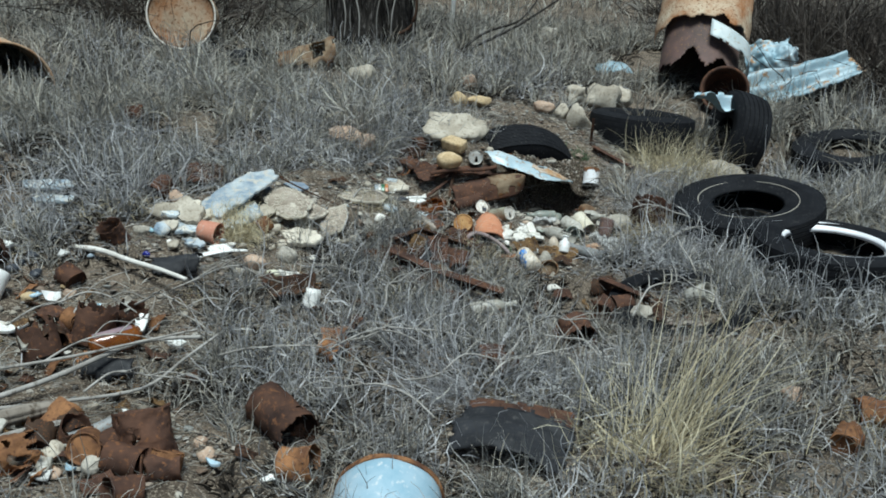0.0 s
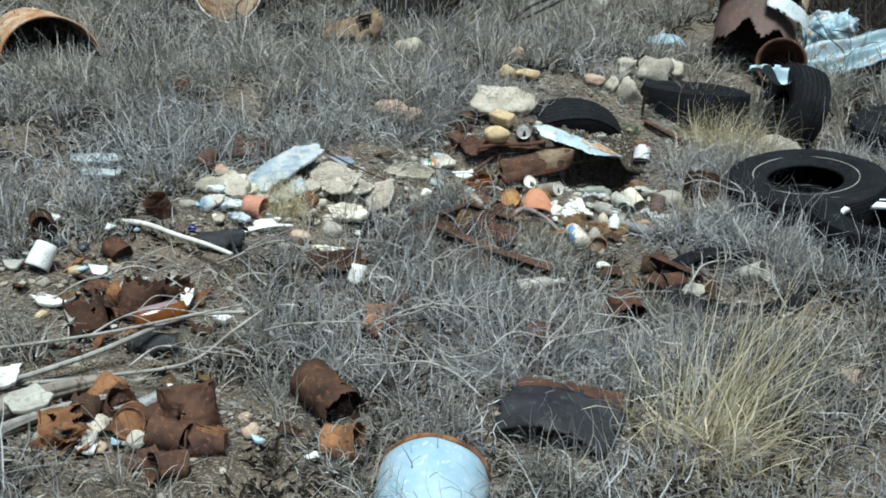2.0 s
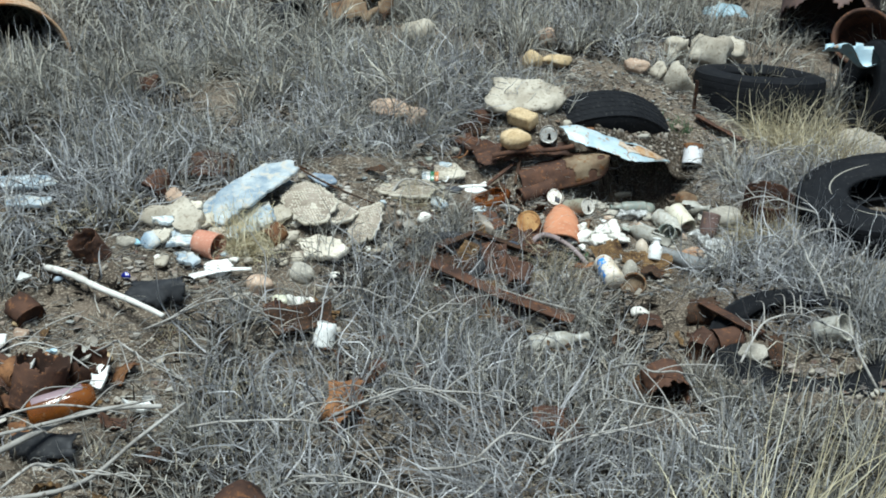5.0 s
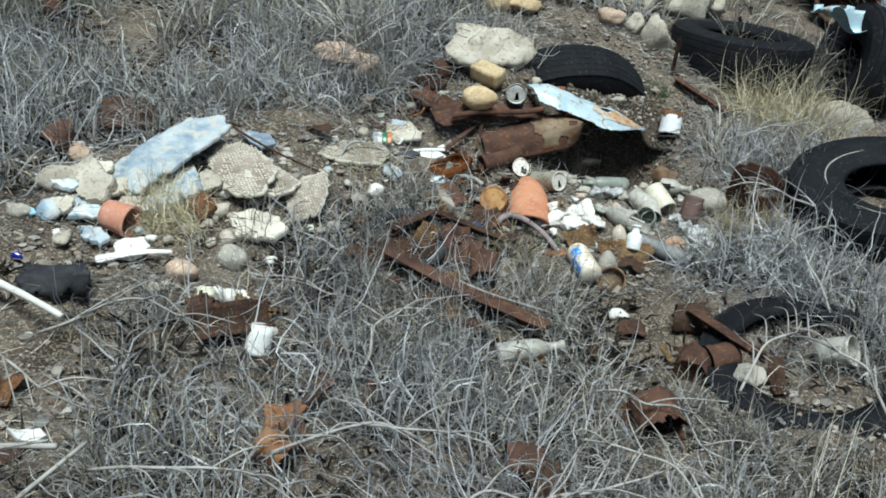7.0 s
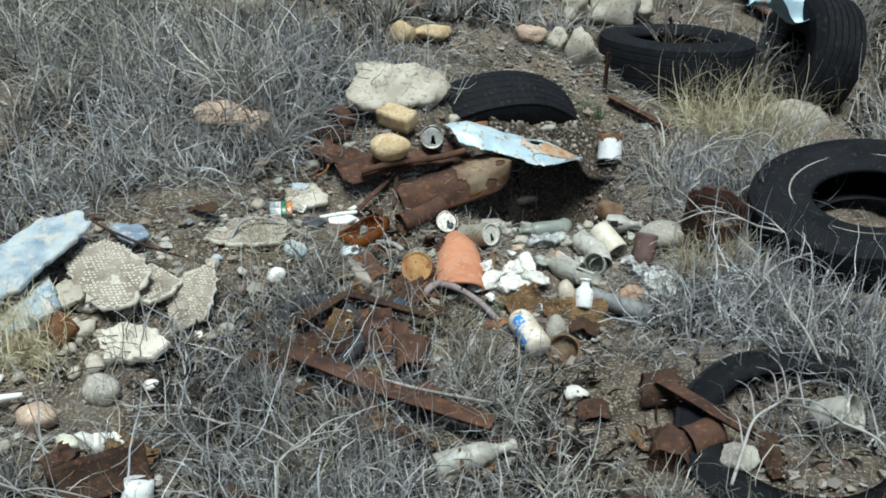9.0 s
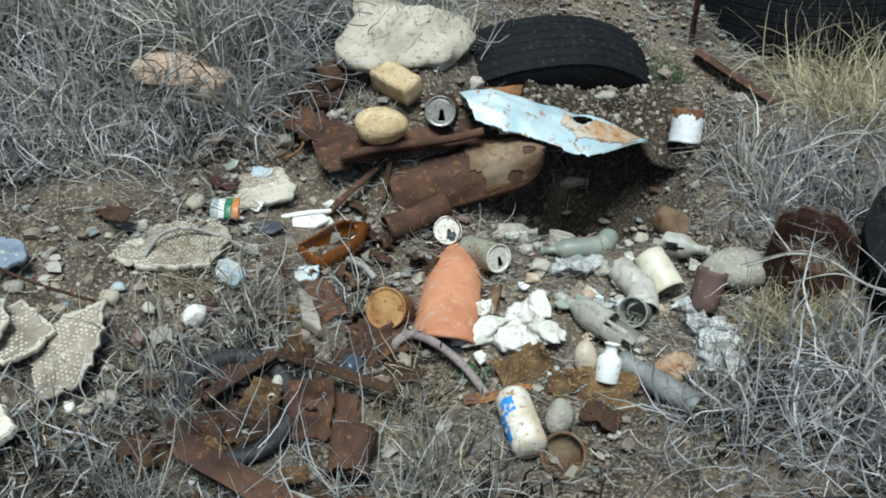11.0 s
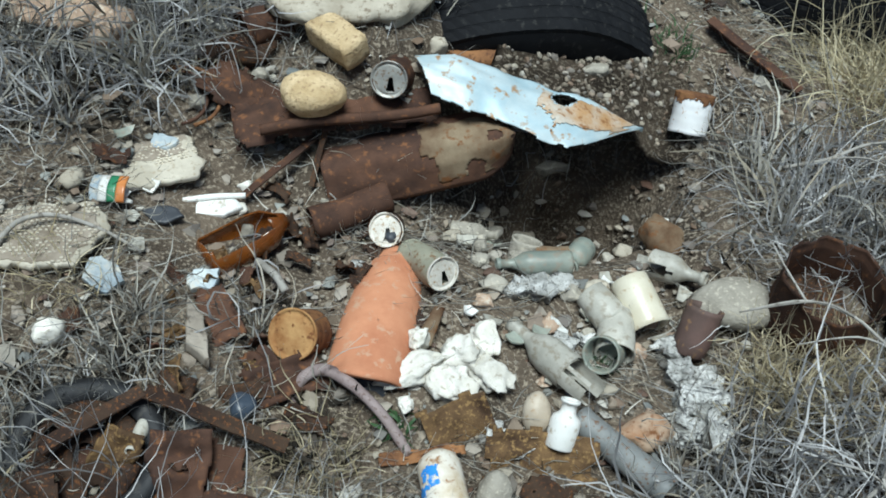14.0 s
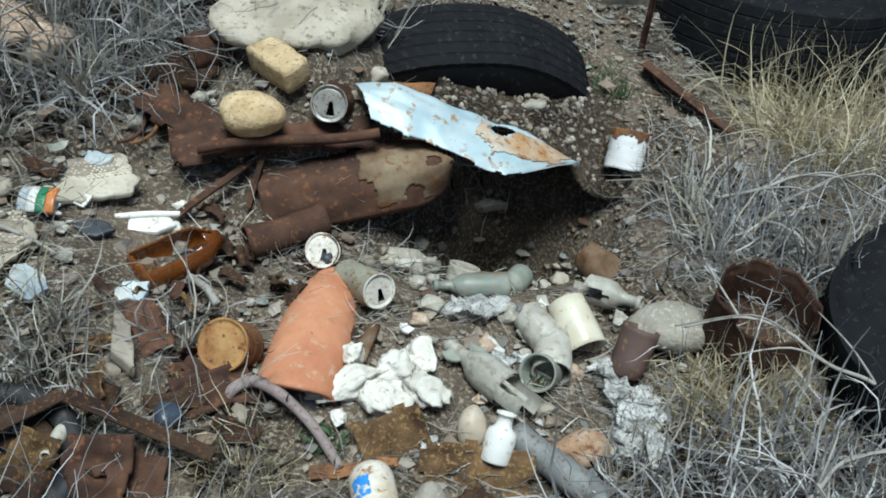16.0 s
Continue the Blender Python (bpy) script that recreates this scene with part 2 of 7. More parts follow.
# ---- helpers for shapes ----
def hills(x, y):
    """The lie of the land, for numbers or arrays: it rises away from the camera and falls to the east, with mounds and the hollow of the dump."""
    z = 0.085 - 0.074 * 5 * np.tanh(x / 5) + 0.322 * np.tanh((y - 3) / 4)
    for cx, cy, s, a in ((0.55, 3.92, 0.1, -0.24), (-1.2, 2.4, 0.6, 0.022), (-0.45, 3.4, 0.5, 0.086), (0.05, 4.4, 0.7, 0.111), (0.5, 3.4, 0.45, -0.060), (0.3, 2.6, 0.6, -0.191), (1.5, 3.6, 0.7, -0.065), (0.3, 3.62, 0.22, -0.056), (-0.1, 3.5, 0.25, -0.161), (0.65, 3.85, 0.2, -0.115), (0.55, 3.79, 0.12, -0.204), (0.57, 3.74, 0.075, -0.128), (-1.2, 4.8, 0.9, -0.010), (0.9, 5, 0.5, 0.029), (-0.5, 1.4, 0.7, -0.104), (0.1, 3.77, 0.11, 0.135), (0.02, 3.63, 0.07, 0.04), (1.65, 4.5, 0.5, -0.17), (0.26, 3.57, 0.09, -0.06), (0.45, 3.7, 0.09, -0.12), (0.62, 3.79, 0.08, -0.16), (0.43, 3.79, 0.07, -0.12), (0.5, 3.63, 0.09, -0.09), (-0.2, 3.1, 0.25, -0.013), (0.85, 3.35, 0.2, -0.074)):
        z = z + a * np.exp(-((x - cx) ** 2 + (y - cy) ** 2) / (2 * s * s))
    return z


def G(x, y):
    return float(hills(x, y))


def finish(ob, smooth=True):
    if smooth:
        for f in ob.data.polygons:
            f.use_smooth = True
    return ob


def mesh_of(name, bm, materials):
    me = bpy.data.meshes.new(name)
    bm.normal_update()
    bm.to_mesh(me)
    bm.free()
    for m in materials if isinstance(materials, (list, tuple)) else [materials]:
        me.materials.append(m)
    return me


def part(name, bm, material, parent, label="", m=None, smooth=True):
    ob = finish(new(name, mesh_of(name, bm, material)), smooth)
    ob.parent = parent
    if m is not None:
        ob.matrix_basis = m
    return tagged(ob, label)


def single(name, bm, material, m, label, category, group="", kind="", smooth=True):
    ob = finish(new(name, mesh_of(name, bm, material)), smooth)
    ob.matrix_basis = m
    return tagged(ob, label, category, group, kind)


def thing(name, m, label, category, group=""):
    ob = new(name)
    ob.empty_display_size = 0.05
    ob.matrix_basis = m
    return tagged(ob, label, category, group)


def on(x, y, up=0.0, rx=0, ry=0, rz=0):
    """A pose on the ground, raised by up."""
    return pose(x, y, G(x, y) + up, rx, ry, rz)


def lying(x, y, up, heading, rise=0, spin=0):
    """A pose on the ground in which the thing's own z axis points along the heading, rising by some degrees."""
    return Matrix.Translation((x, y, G(x, y) + up)) @ Matrix.Rotation(radians(heading), 4, "Z") @ Matrix.Rotation(radians(90 - rise), 4, "Y") @ Matrix.Rotation(radians(spin), 4, "Z")


def lathe(profile, segs=28, close=False):
    """Turns a profile of (radius, height) round the z axis."""
    bm = bmesh.new()
    rings = []
    for r, z in profile:
        if r < 1e-6:
            rings.append([bm.verts.new((0, 0, z))])
        else:
            rings.append([bm.verts.new((r * math.cos(2 * math.pi * i / segs), r * math.sin(2 * math.pi * i / segs), z)) for i in range(segs)])
    if close:
        rings.append(rings[0])
    for a, b in zip(rings, rings[1:]):
        for i in range(segs):
            j = (i + 1) % segs
            q = []
            for v in (a[i % len(a)], a[j % len(a)], b[j % len(b)], b[i % len(b)]):
                if v not in q:
                    q.append(v)
            if len(q) > 2:
                bm.faces.new(q)
    return bm


def rough(bm, amount, scale, seed, second=0.0):
    """Dents and bulges."""
    o = Vector((seed * 3.1, seed * 1.7, seed * 2.3))
    for v in bm.verts:
        d = noise.noise_vector(v.co * scale + o) * amount
        if second:
            d += noise.noise_vector(v.co * scale * 3.7 + o) * second
        v.co += d
    return bm


def eaten(bm, test):
    """Takes away faces whose centre passes the test, as rust does."""
    bmesh.ops.delete(bm, geom=[f for f in bm.faces if test(f.calc_center_median())], context="FACES")
    return bm


def thick(bm, t):
    bmesh.ops.recalc_face_normals(bm, faces=bm.faces)
    bmesh.ops.solidify(bm, geom=bm.faces[:], thickness=t)
    return bm


def boulder(sx, sy, sz, seed, angular=0.35, level=3):
    """A stone: a lumpy ball with flattened facets."""
    bm = bmesh.new()
    bmesh.ops.create_icosphere(bm, subdivisions=level, radius=1)
    rnd = random.Random(seed)
    o = Vector((seed * 1.3, seed * 2.1, seed * 0.7))
    cuts = []
    for _ in range(15):
        d = Vector((rnd.gauss(0, 1), rnd.gauss(0, 1), rnd.gauss(0, 1))).normalized()
        cuts.append((d, rnd.uniform(0.58, 0.92)))
    for v in bm.verts:
        for d, h in cuts:
            k = v.co.dot(d) - h
            if k > 0:
                v.co -= d * k * min(1, angular * 2.2)
        v.co *= 1 + angular * 0.55 * noise.noise(v.co * 1.3 + o) + 0.3 * angular * noise.noise(v.co * 3.2 + o) + 0.05 * noise.noise(v.co * 9 + o) + 0.03 * noise.noise(v.co * 20 + o)
        v.co = Vector((v.co.x * sx, v.co.y * sy, v.co.z * sz))
    return bm


def slab(w, d, t, seed, corners=7, ragged=0.22, bend=0.0, outline=None):
    """A broken flat piece, irregular in outline, with thickness."""
    rnd = random.Random(seed)
    ang = sorted((i + rnd.uniform(-0.3, 0.3)) * 2 * math.pi / corners for i in range(corners))
    pts = [Vector((math.cos(a) * w / 2 * rnd.uniform(1 - ragged, 1 + ragged), math.sin(a) * d / 2 * rnd.uniform(1 - ragged, 1 + ragged))) for a in ang]
    if outline:
        pts = [Vector(p) for p in outline]
    rim = []
    for i, p in enumerate(pts):
        q = pts[(i + 1) % len(pts)]
        for k in range(8):
            c = p.lerp(q, k / 8)
            c += Vector((noise.noise((c.x * 40, c.y * 40, seed)), noise.noise((c.y * 40, c.x * 40, seed + 5)))) * min(w, d) * 0.07
            c += Vector((noise.noise((c.x * 130, c.y * 130, seed)), noise.noise((c.y * 130, c.x * 130, seed + 5)))) * min(w, d) * 0.03
            rim.append(c)
    bm = bmesh.new()
    levels = [(0.0, -t / 2), (0.5, -t / 2), (0.97, -t / 2), (1.0, -t * 0.25), (1.0, t * 0.25), (0.97, t / 2), (0.75, t / 2), (0.4, t / 2), (0.0, t / 2)]
    rings = []
    for s, z in levels:
        if s == 0:
            rings.append([bm.verts.new((0, 0, z))])
        else:
            rings.append([bm.verts.new((c.x * s, c.y * s, z)) for c in rim])
    m = len(rim)
    for a, b in zip(rings, rings[1:]):
        for i in range(m):
            q = []
            for v in (a[i % len(a)], a[(i + 1) % m % len(a)], b[(i + 1) % m % len(b)], b[i % len(b)]):
                if v not in q:
                    q.append(v)
            if len(q) > 2:
                bm.faces.new(q)
    for v in bm.verts:
        v.co.z += bend * (v.co.x / w) ** 2 * 4 + noise.noise((v.co.x * 14, v.co.y * 14, seed)) * t * 0.25
    bmesh.ops.recalc_face_normals(bm, faces=bm.faces)
    return bm


def sheet(w, l, nx, ny, shape, t=0.0015, ragged=0.0, seed=0, holes=()):
    """A thin metal sheet: a grid of w by l whose height is shape(u, v), u and v from 0 to 1, with a torn rim and rust holes."""
    bm = bmesh.new()
    g = []
    for j in range(ny + 1):
        row = []
        for i in range(nx + 1):
            u, v = i / nx, j / ny
            row.append(bm.verts.new(shape(u, v)))
        g.append(row)
    for j in range(ny):
        for i in range(nx):
            u, v = (i + 0.5) / nx, (j + 0.5) / ny
            edge = min(u * w, (1 - u) * w, v * l, (1 - v) * l)
            if ragged and edge < ragged * (0.5 + 0.9 * noise.noise((u * w * 30 + seed, v * l * 30, seed * 3.3))):
                continue
            if any(((u - a) / ra) ** 2 + ((v - b) / rb) ** 2 < 1 + 0.5 * noise.noise((u * 20, v * 20, seed)) for a, b, ra, rb in holes):
                continue
            bm.faces.new((g[j][i], g[j][i + 1], g[j + 1][i + 1], g[j + 1][i]))
    bmesh.ops.delete(bm, geom=[v for v in bm.verts if not v.link_faces], context="VERTS")
    return thick(bm, t)


def tube_along(points, radius, segs=7, end=None):
    """A bent rod through some points, tapering to the end radius."""
    pts = [Vector(p) for p in points]
    fine = []
    for i in range(len(pts) - 1):
        p0, p1, p2, p3 = pts[max(i - 1, 0)], pts[i], pts[i + 1], pts[min(i + 2, len(pts) - 1)]
        for k in range(5):
            t = k / 5
            fine.append(0.5 * ((2 * p1) + (p2 - p0) * t + (2 * p0 - 5 * p1 + 4 * p2 - p3) * t * t + (3 * p1 - p0 - 3 * p2 + p3) * t ** 3))
    fine.append(pts[-1])
    bm = bmesh.new()
    rings = []
    for i, p in enumerate(fine):
        d = (fine[min(i + 1, len(fine) - 1)] - fine[max(i - 1, 0)]).normalized()
        a = d.cross(Vector((0.13, 0.2, 1)) if abs(d.z) < 0.9 else Vector((1, 0, 0))).normalized()
        b = d.cross(a)
        r = radius + ((end if end is not None else radius) - radius) * i / (len(fine) - 1)
        r *= 1 + 0.15 * noise.noise(p * 30)
        rings.append([bm.verts.new(p + (a * math.cos(2 * math.pi * k / segs) + b * math.sin(2 * math.pi * k / segs)) * r) for k in range(segs)])
    for a, b in zip(rings, rings[1:]):
        for k in range(segs):
            bm.faces.new((a[k], a[(k + 1) % segs], b[(k + 1) % segs], b[k]))
    bm.faces.new(rings[0][::-1])
    bm.faces.new(rings[-1])
    return bm


def can(name, m, r, h, material, label, seed, lid=None, lid_label="", opened=False, ragged=0.0, dent=0.006, hole=0.0, bottom=None, category="tin can", group="rusted tin cans", slot=False):
    """A tin can along its own z axis, its middle at the origin: ribbed side, rolled rims, a bottom, and a lid unless it is open."""
    c = thing(name, m, label, category, group)
    q_ = 4 if ragged or hole else 2
    z = [-h / 2 + h * k / (7 * q_) for k in range(7 * q_ + 1)]
    bm = lathe([(r * (1.03 if k in (0, 7 * q_) else 0.985 if k in (5 * q_ // 2, 4 * q_) else 1.0), q) for k, q in enumerate(z)], 16 * q_)
    rough(bm, dent, 14, seed, dent * 0.3)
    if ragged:
        eaten(bm, lambda p: p.z > h / 2 - ragged * (0.55 + 0.9 * noise.noise((p.x * 45, p.y * 45, seed))))
    if hole:
        eaten(bm, lambda p: noise.noise((p.x * 28 + seed, p.y * 28, p.z * 28)) > 0.62 - hole)
    part("body", thick(bm, 0.0012), material, c)
    bm = lathe([(r * 0.98, -h / 2 + 0.004), (r * 0.9, -h / 2 + 0.004), (r * 0.86, -h / 2 + 0.007), (0, -h / 2 + 0.007)], 32)
    part("bottom", thick(bm, 0.001), bottom or material, c)
    if not opened:
        inner_ = [(r * 0.76 * (1 - q / 24), h / 2 - 0.002) for q in range(1, 25)] if slot else [(r * 0.4, h / 2 - 0.002), (r * 0.15, h / 2 - 0.002), (0, h / 2 - 0.002)]
        bm = lathe([(r * 1.035, h / 2 - 0.002), (r * 1.035, h / 2 + 0.002), (r * 0.96, h / 2 + 0.002), (r * 0.92, h / 2 - 0.003), (r * 0.8, h / 2 - 0.003), (r * 0.76, h / 2 - 0.002)] + inner_, 96 if slot else 32)
        rough(bm, dent * 0.3, 20, seed + 9)
        if slot:
            bm2 = bm
            eaten(bm2, lambda p: -0.1 * r < p.x < 0.66 * r and abs(p.y - 0.1 * r) < 0.17 * r * (0.7 + p.x / r))
        part("lid", thick(bm, 0.001), lid or material, c, lid_label)
    return c


def tyre(name, m, R, W, label, hub=0.56, white=False, wear=1, line=False):
    """A tyre casing, axle along its own z: hollow, with beads, rounded shoulders, grooved tread with cross cuts."""
    c = thing(name, m, label, "tyre", "dumped tyres")
    rb, w = R * hub, W / 2
    side = [(rb, w * 0.62), (rb + 0.012, w * 0.74), (R * 0.66, w * 0.95), (R * 0.76, w), (R * 0.77, w * 1.015), (R * 0.79, w), (R * 0.88, w * 0.95), (R * 0.945, w * 0.86), (R * 0.965, w * 0.8)]
    inner = [(R * 0.93, w * 0.74), (R * 0.85, w * 0.86), (R * 0.72, w * 0.9), (rb + 0.01, w * 0.6)]
    bm = lathe(side[::-1] + inner[::-1][0:1] + inner[::-1][1:] + [(R * 0.945, 0)] + [(r, -z) for r, z in inner] + [(r, -z) for r, z in side], 96)
    rough(bm, 0.006, 4, len(label) + R * 40)
    casing = part("casing", bm, RUBBER, c)
    prof, cuts = [], []
    n, groove = 6, {0: 0.0012, 1: 0.007, 2: 0.0015}[wear]
    for k in range(n):
        z0, z1 = w * 0.84 * (1 - 2 * k / n), w * 0.84 * (1 - 2 * (k + 0.78) / n)
        zg = w * 0.84 * (1 - 2 * (k + 1) / n)
        crown = lambda z: R * (1 - 0.03 * (z / w) ** 2)
        prof += [(crown(z0), z0), (crown(z1), z1), (crown(z1) - groove, z1 - 0.0008), (crown(zg) - groove, zg + 0.0008)]
    bm = lathe([(R * 0.94, w * 0.86)] + prof + [(R * 0.94, -w * 0.86)], 150)
    bm.verts.ensure_lookup_table()
    for i, v in enumerate(bm.verts):
        r = math.hypot(v.co.x, v.co.y)
        k = i % 150
        row = i // 150
        if not wear and r > R * 0.962 and (k + row // 2) % 2 == 0:
            f = (r - 0.002) / r
            v.co.x, v.co.y = v.co.x * f, v.co.y * f
    rough(bm, 0.006, 4, len(label) + R * 40)
    part("tread", bm, RUBBER, c, smooth=False)
    if line:
        # thin pale ring: the highlight along the bead, put in as colour
        part("bead_line", lathe([(R * 0.645, w * 0.935), (R * 0.655, w * 0.965), (R * 0.665, w * 0.945)], 72, True), STONE_G, casing, "pale ring painted as the highlight round the bead")
    if white:
        bm = lathe([(rb + 0.002, w * 0.64), (rb + 0.012, w * 0.75), (rb + 0.042, w * 0.9), (rb + 0.046, w * 0.96), (rb + 0.038, w * 0.98), (rb + 0.004, w * 0.8), (rb - 0.006, w * 0.62)], 72, True)
        part("white_band", bm, WHITEWALL, casing, "white painted band round the bead")
    return c


def bottle(name, m, r, h, material, label, broken=0.0, seed=0, neck=0.36, category="bottle"):
    """A blown bottle along its own z from the foot at -h/2: hollow, with shoulder, neck and lip; broken takes a share off the foot."""
    out = [(0, 0.02), (r * 0.7, 0.0), (r * 0.95, 0.015), (r, 0.05), (r, 0.3), (r, 0.55), (r * 0.9, 0.64), (r * 0.55, 0.73), (r * neck, 0.8), (r * neck, 0.93), (r * neck * 1.3, 0.94), (r * neck * 1.3, 1.0)]
    pts = [(a, b * h - h / 2) for a, b in out]
    ins = [(max(a - r * 0.16, 0), b + (0.006 if k < 2 else 0)) for k, (a, b) in enumerate(pts)]
    bm = lathe(pts + ins[::-1], 24)
    if broken:
        eaten(bm, lambda p: p.z < -h / 2 + h * broken * (0.7 + 0.9 * noise.noise((p.x * 35, p.y * 35, seed))))
    return single(name, bm, material, m, label, category)


def jar(name, m, r, h, material, label, seed=0, category="jar", flare=1.0):
    """An open cup or jar, hollow, rim up."""
    pts = [(0, 0.0), (r * 0.75, 0), (r * 0.9, 0.03 * h), (r * 0.95, 0.3 * h), (r, 0.7 * h), (r * flare, 0.9 * h), (r * flare * 1.03, h), (r * flare * 0.93, h), (r * flare * 0.88, 0.9 * h), (r * 0.86, 0.5 * h), (r * 0.82, 0.1 * h), (0, 0.08 * h)]
    bm = lathe([(a, b - h / 2) for a, b in pts], 28)
    return single(name, bm, material, m, label, category)


# ---- ground: one sheet, fine in the middle, that reaches the horizon ----
def axis(lo, hi, step):
    core = list(np.arange(lo, hi + step / 2, step))
    out = [step * 2 * 1.35 ** k for k in range(30)]
    far = np.cumsum(out)
    return np.array([lo - f for f in far[::-1]] + core + [hi + f for f in far])


ax, ay = axis(-3.6, 3.6, 0.034), axis(-0.4, 7.4, 0.034)
gx, gy = np.meshgrid(ax, ay)
gz = hills(gx, gy)
near = (np.abs(gx) < 4) & (gy > -1) & (gy < 8)
flat = gz.ravel()
for k in np.flatnonzero(near.ravel()):
    x, y = gx.ravel()[k], gy.ravel()[k]
    flat[k] += 0.018 * noise.noise((x * 5, y * 5, 2)) + 0.009 * noise.noise((x * 17, y * 17, 5)) + 0.005 * noise.noise((x * 45, y * 45, 8)) - 0.004
gv = np.stack([gx.ravel(), gy.ravel(), flat], 1)
nx, ny = len(ax), len(ay)
idx = np.arange(nx * ny).reshape(ny, nx)
gf = np.stack([idx[:-1, :-1], idx[:-1, 1:], idx[1:, 1:], idx[1:, :-1]], -1).reshape(-1, 4)


def fast_mesh(name, verts, faces, material):
    """A mesh from arrays of places and of faces with one number of corners."""
    me = bpy.data.meshes.new(name)
    n = faces.shape[1]
    me.vertices.add(len(verts))
    me.vertices.foreach_set("co", np.ascontiguousarray(verts, dtype=np.float32).ravel())
    me.loops.add(faces.size)
    me.loops.foreach_set("vertex_index", np.ascontiguousarray(faces, dtype=np.int32).ravel())
    me.polygons.add(len(faces))
    me.polygons.foreach_set("loop_start", np.arange(0, faces.size, n, dtype=np.int32))
    me.update(calc_edges=True)
    me.validate()
    me.materials.append(material)
    return me


ground = finish(new("ground", fast_mesh("ground", gv, gf, SOIL)))
tagged(ground, "dry brown stony soil of the open dump", "ground", kind="structure")


# ---- tyres ----
tyre("tyre", on(1.52, 3.43, 0.08, 3, -7, 15), 0.36, 0.155, "worn black truck tyre lying flat on dead grass", 0.46, line=True)
tyre("tyre", on(1.8, 2.95, 0.05, 0, 2, 60), 0.35, 0.2, "black tyre with white band, lying sunk in grass", 0.6, white=True)
tyre("tyre", lying(0.33, 4.13, -0.335, -70, -26, 20), 0.4, 0.2, "half-buried bald black tyre standing in soil", 0.4, wear=0)
tyre("tyre", on(1.085, 4.54, 0.06, -6, 4, 10), 0.31, 0.22, "black tyre half sunk in ground, filled with debris", 0.6, wear=2)
tyre("tyre", lying(1.67, 4.76, 0.12, 192, 18, 0), 0.27, 0.22, "black tyre leaning upright against another tyre", 0.34)
tyre("tyre", on(2.33, 4.62, 0.02, 3, -6, 10), 0.34, 0.2, "black tyre lying sunk in tall dry grass", 0.55)
tyre("tyre", on(1.11, 2.52, -0.045, 6, -6, 10), 0.3, 0.16, "thin black tyre buried in dry grass", 0.7)


# ---- drums and big tin at the back ----
def drum(m, R, L, label, outside, inside, open_mouth=True, cut=0.0, seed=1, end_mat=None):
    d = thing("steel_drum", m, label, "drum", "dumped steel drums")
    prof = []
    for k in range(25):
        z = -L / 2 + L * k / 24
        prof.append((R * (1.03 if k in (0, 8, 16, 24) else 1.0), z))
    bm = lathe(prof, 48)
    rough(bm, 0.012, 4, seed, 0.004)
    if cut:
        eaten(bm, lambda p: p.z > L / 2 - cut * (0.6 + 1.2 * noise.noise((p.x * 6, p.y * 6, seed))))
    part("body", thick(bm, -0.003), outside, d)
    bm = lathe([(R * 1.0, -L / 2 + 0.02), (R * 0.9, -L / 2 + 0.014), (R * 0.5, -L / 2 + 0.016), (0, -L / 2 + 0.016)], 48)
    rough(bm, 0.006, 5, seed + 4)
    part("end_plate", thick(bm, 0.003), end_mat or outside, d)
    if not open_mouth:
        bm = lathe([(R * 1.0, L / 2 - 0.02), (R * 0.93, L / 2 - 0.014), (R * 0.9, L / 2 - 0.02), (R * 0.5, L / 2 - 0.018), (0, L / 2 - 0.018)], 48)
        rough(bm, 0.008, 5, seed + 6)
        part("lid", thick(bm, 0.003), end_mat or outside, d)
    part("rim", lathe([(R * 1.02, L / 2 - 0.012), (R * 1.05, L / 2 - 0.006), (R * 1.05, L / 2 + 0.006), (R * 1.02, L / 2 + 0.01), (R * 0.99, L / 2)], 48, True), inside, d)
    return d


drum(lying(-2.76, 4.24, -0.07, -52, 4, 30), 0.27, 0.8, "rusty red and white drum lying open in grass", DRUMO, DRUMO, True, 0, 3, RUST_DARK)
drum(lying(-2.04, 5.53, 0.16, -74, 10, 0), 0.22, 0.5, "cream drum with rust-eaten end lying in grass", DRUMO, WHITE_LID, False, 0, 5, DRUMO)

# torn water tank at the back: outer jacket, inner barrel and the pale strip that peels off it
tank = thing("torn_tank", lying(1.555, 5.7, 0.26, -100, -46, 0), "rusted torn tank leaning with pale peeling jacket", "tank")
bm = lathe([(0.26, -0.5 + 0.012 * k) for k in range(69)], 120)
rough(bm, 0.012, 4, 2)
eaten(bm, lambda p: p.z > 0.2 + 0.12 * noise.noise((p.x * 9, p.y * 9, 1)) + 0.03 * noise.noise((p.x * 40, p.y * 40, 1)))
part("barrel", thick(bm, 0.003), DRUMM, tank, "smooth red-brown inner barrel")
bm = lathe([(0.315, -0.5 + 0.014 * k) for k in range(56)], 100)
rough(bm, 0.02, 4, 7)
eaten(bm, lambda p: p.x > -0.02 + 0.16 * noise.noise((p.y * 7, p.z * 6, 4)) or p.z > -0.08 + 0.1 * noise.noise((p.x * 9, p.y * 9, 3)))
part("jacket", thick(bm, 0.003), DRUMO, tank, "outer jacket of orange rust and cream paint")
part("end_plate", thick(lathe([(0.26, -0.46), (0.15, -0.46), (0, -0.45)], 40), 0.003), RUST, tank)


def strip_shape(u, v):
    a = radians(10 + 110 * v)
    r = 0.32 + 0.03 * math.sin(v * 4)
    return (-r * math.cos(a), r * math.sin(a), -0.06 + 0.13 * u + 0.16 * v + 0.02 * math.sin(v * 7))


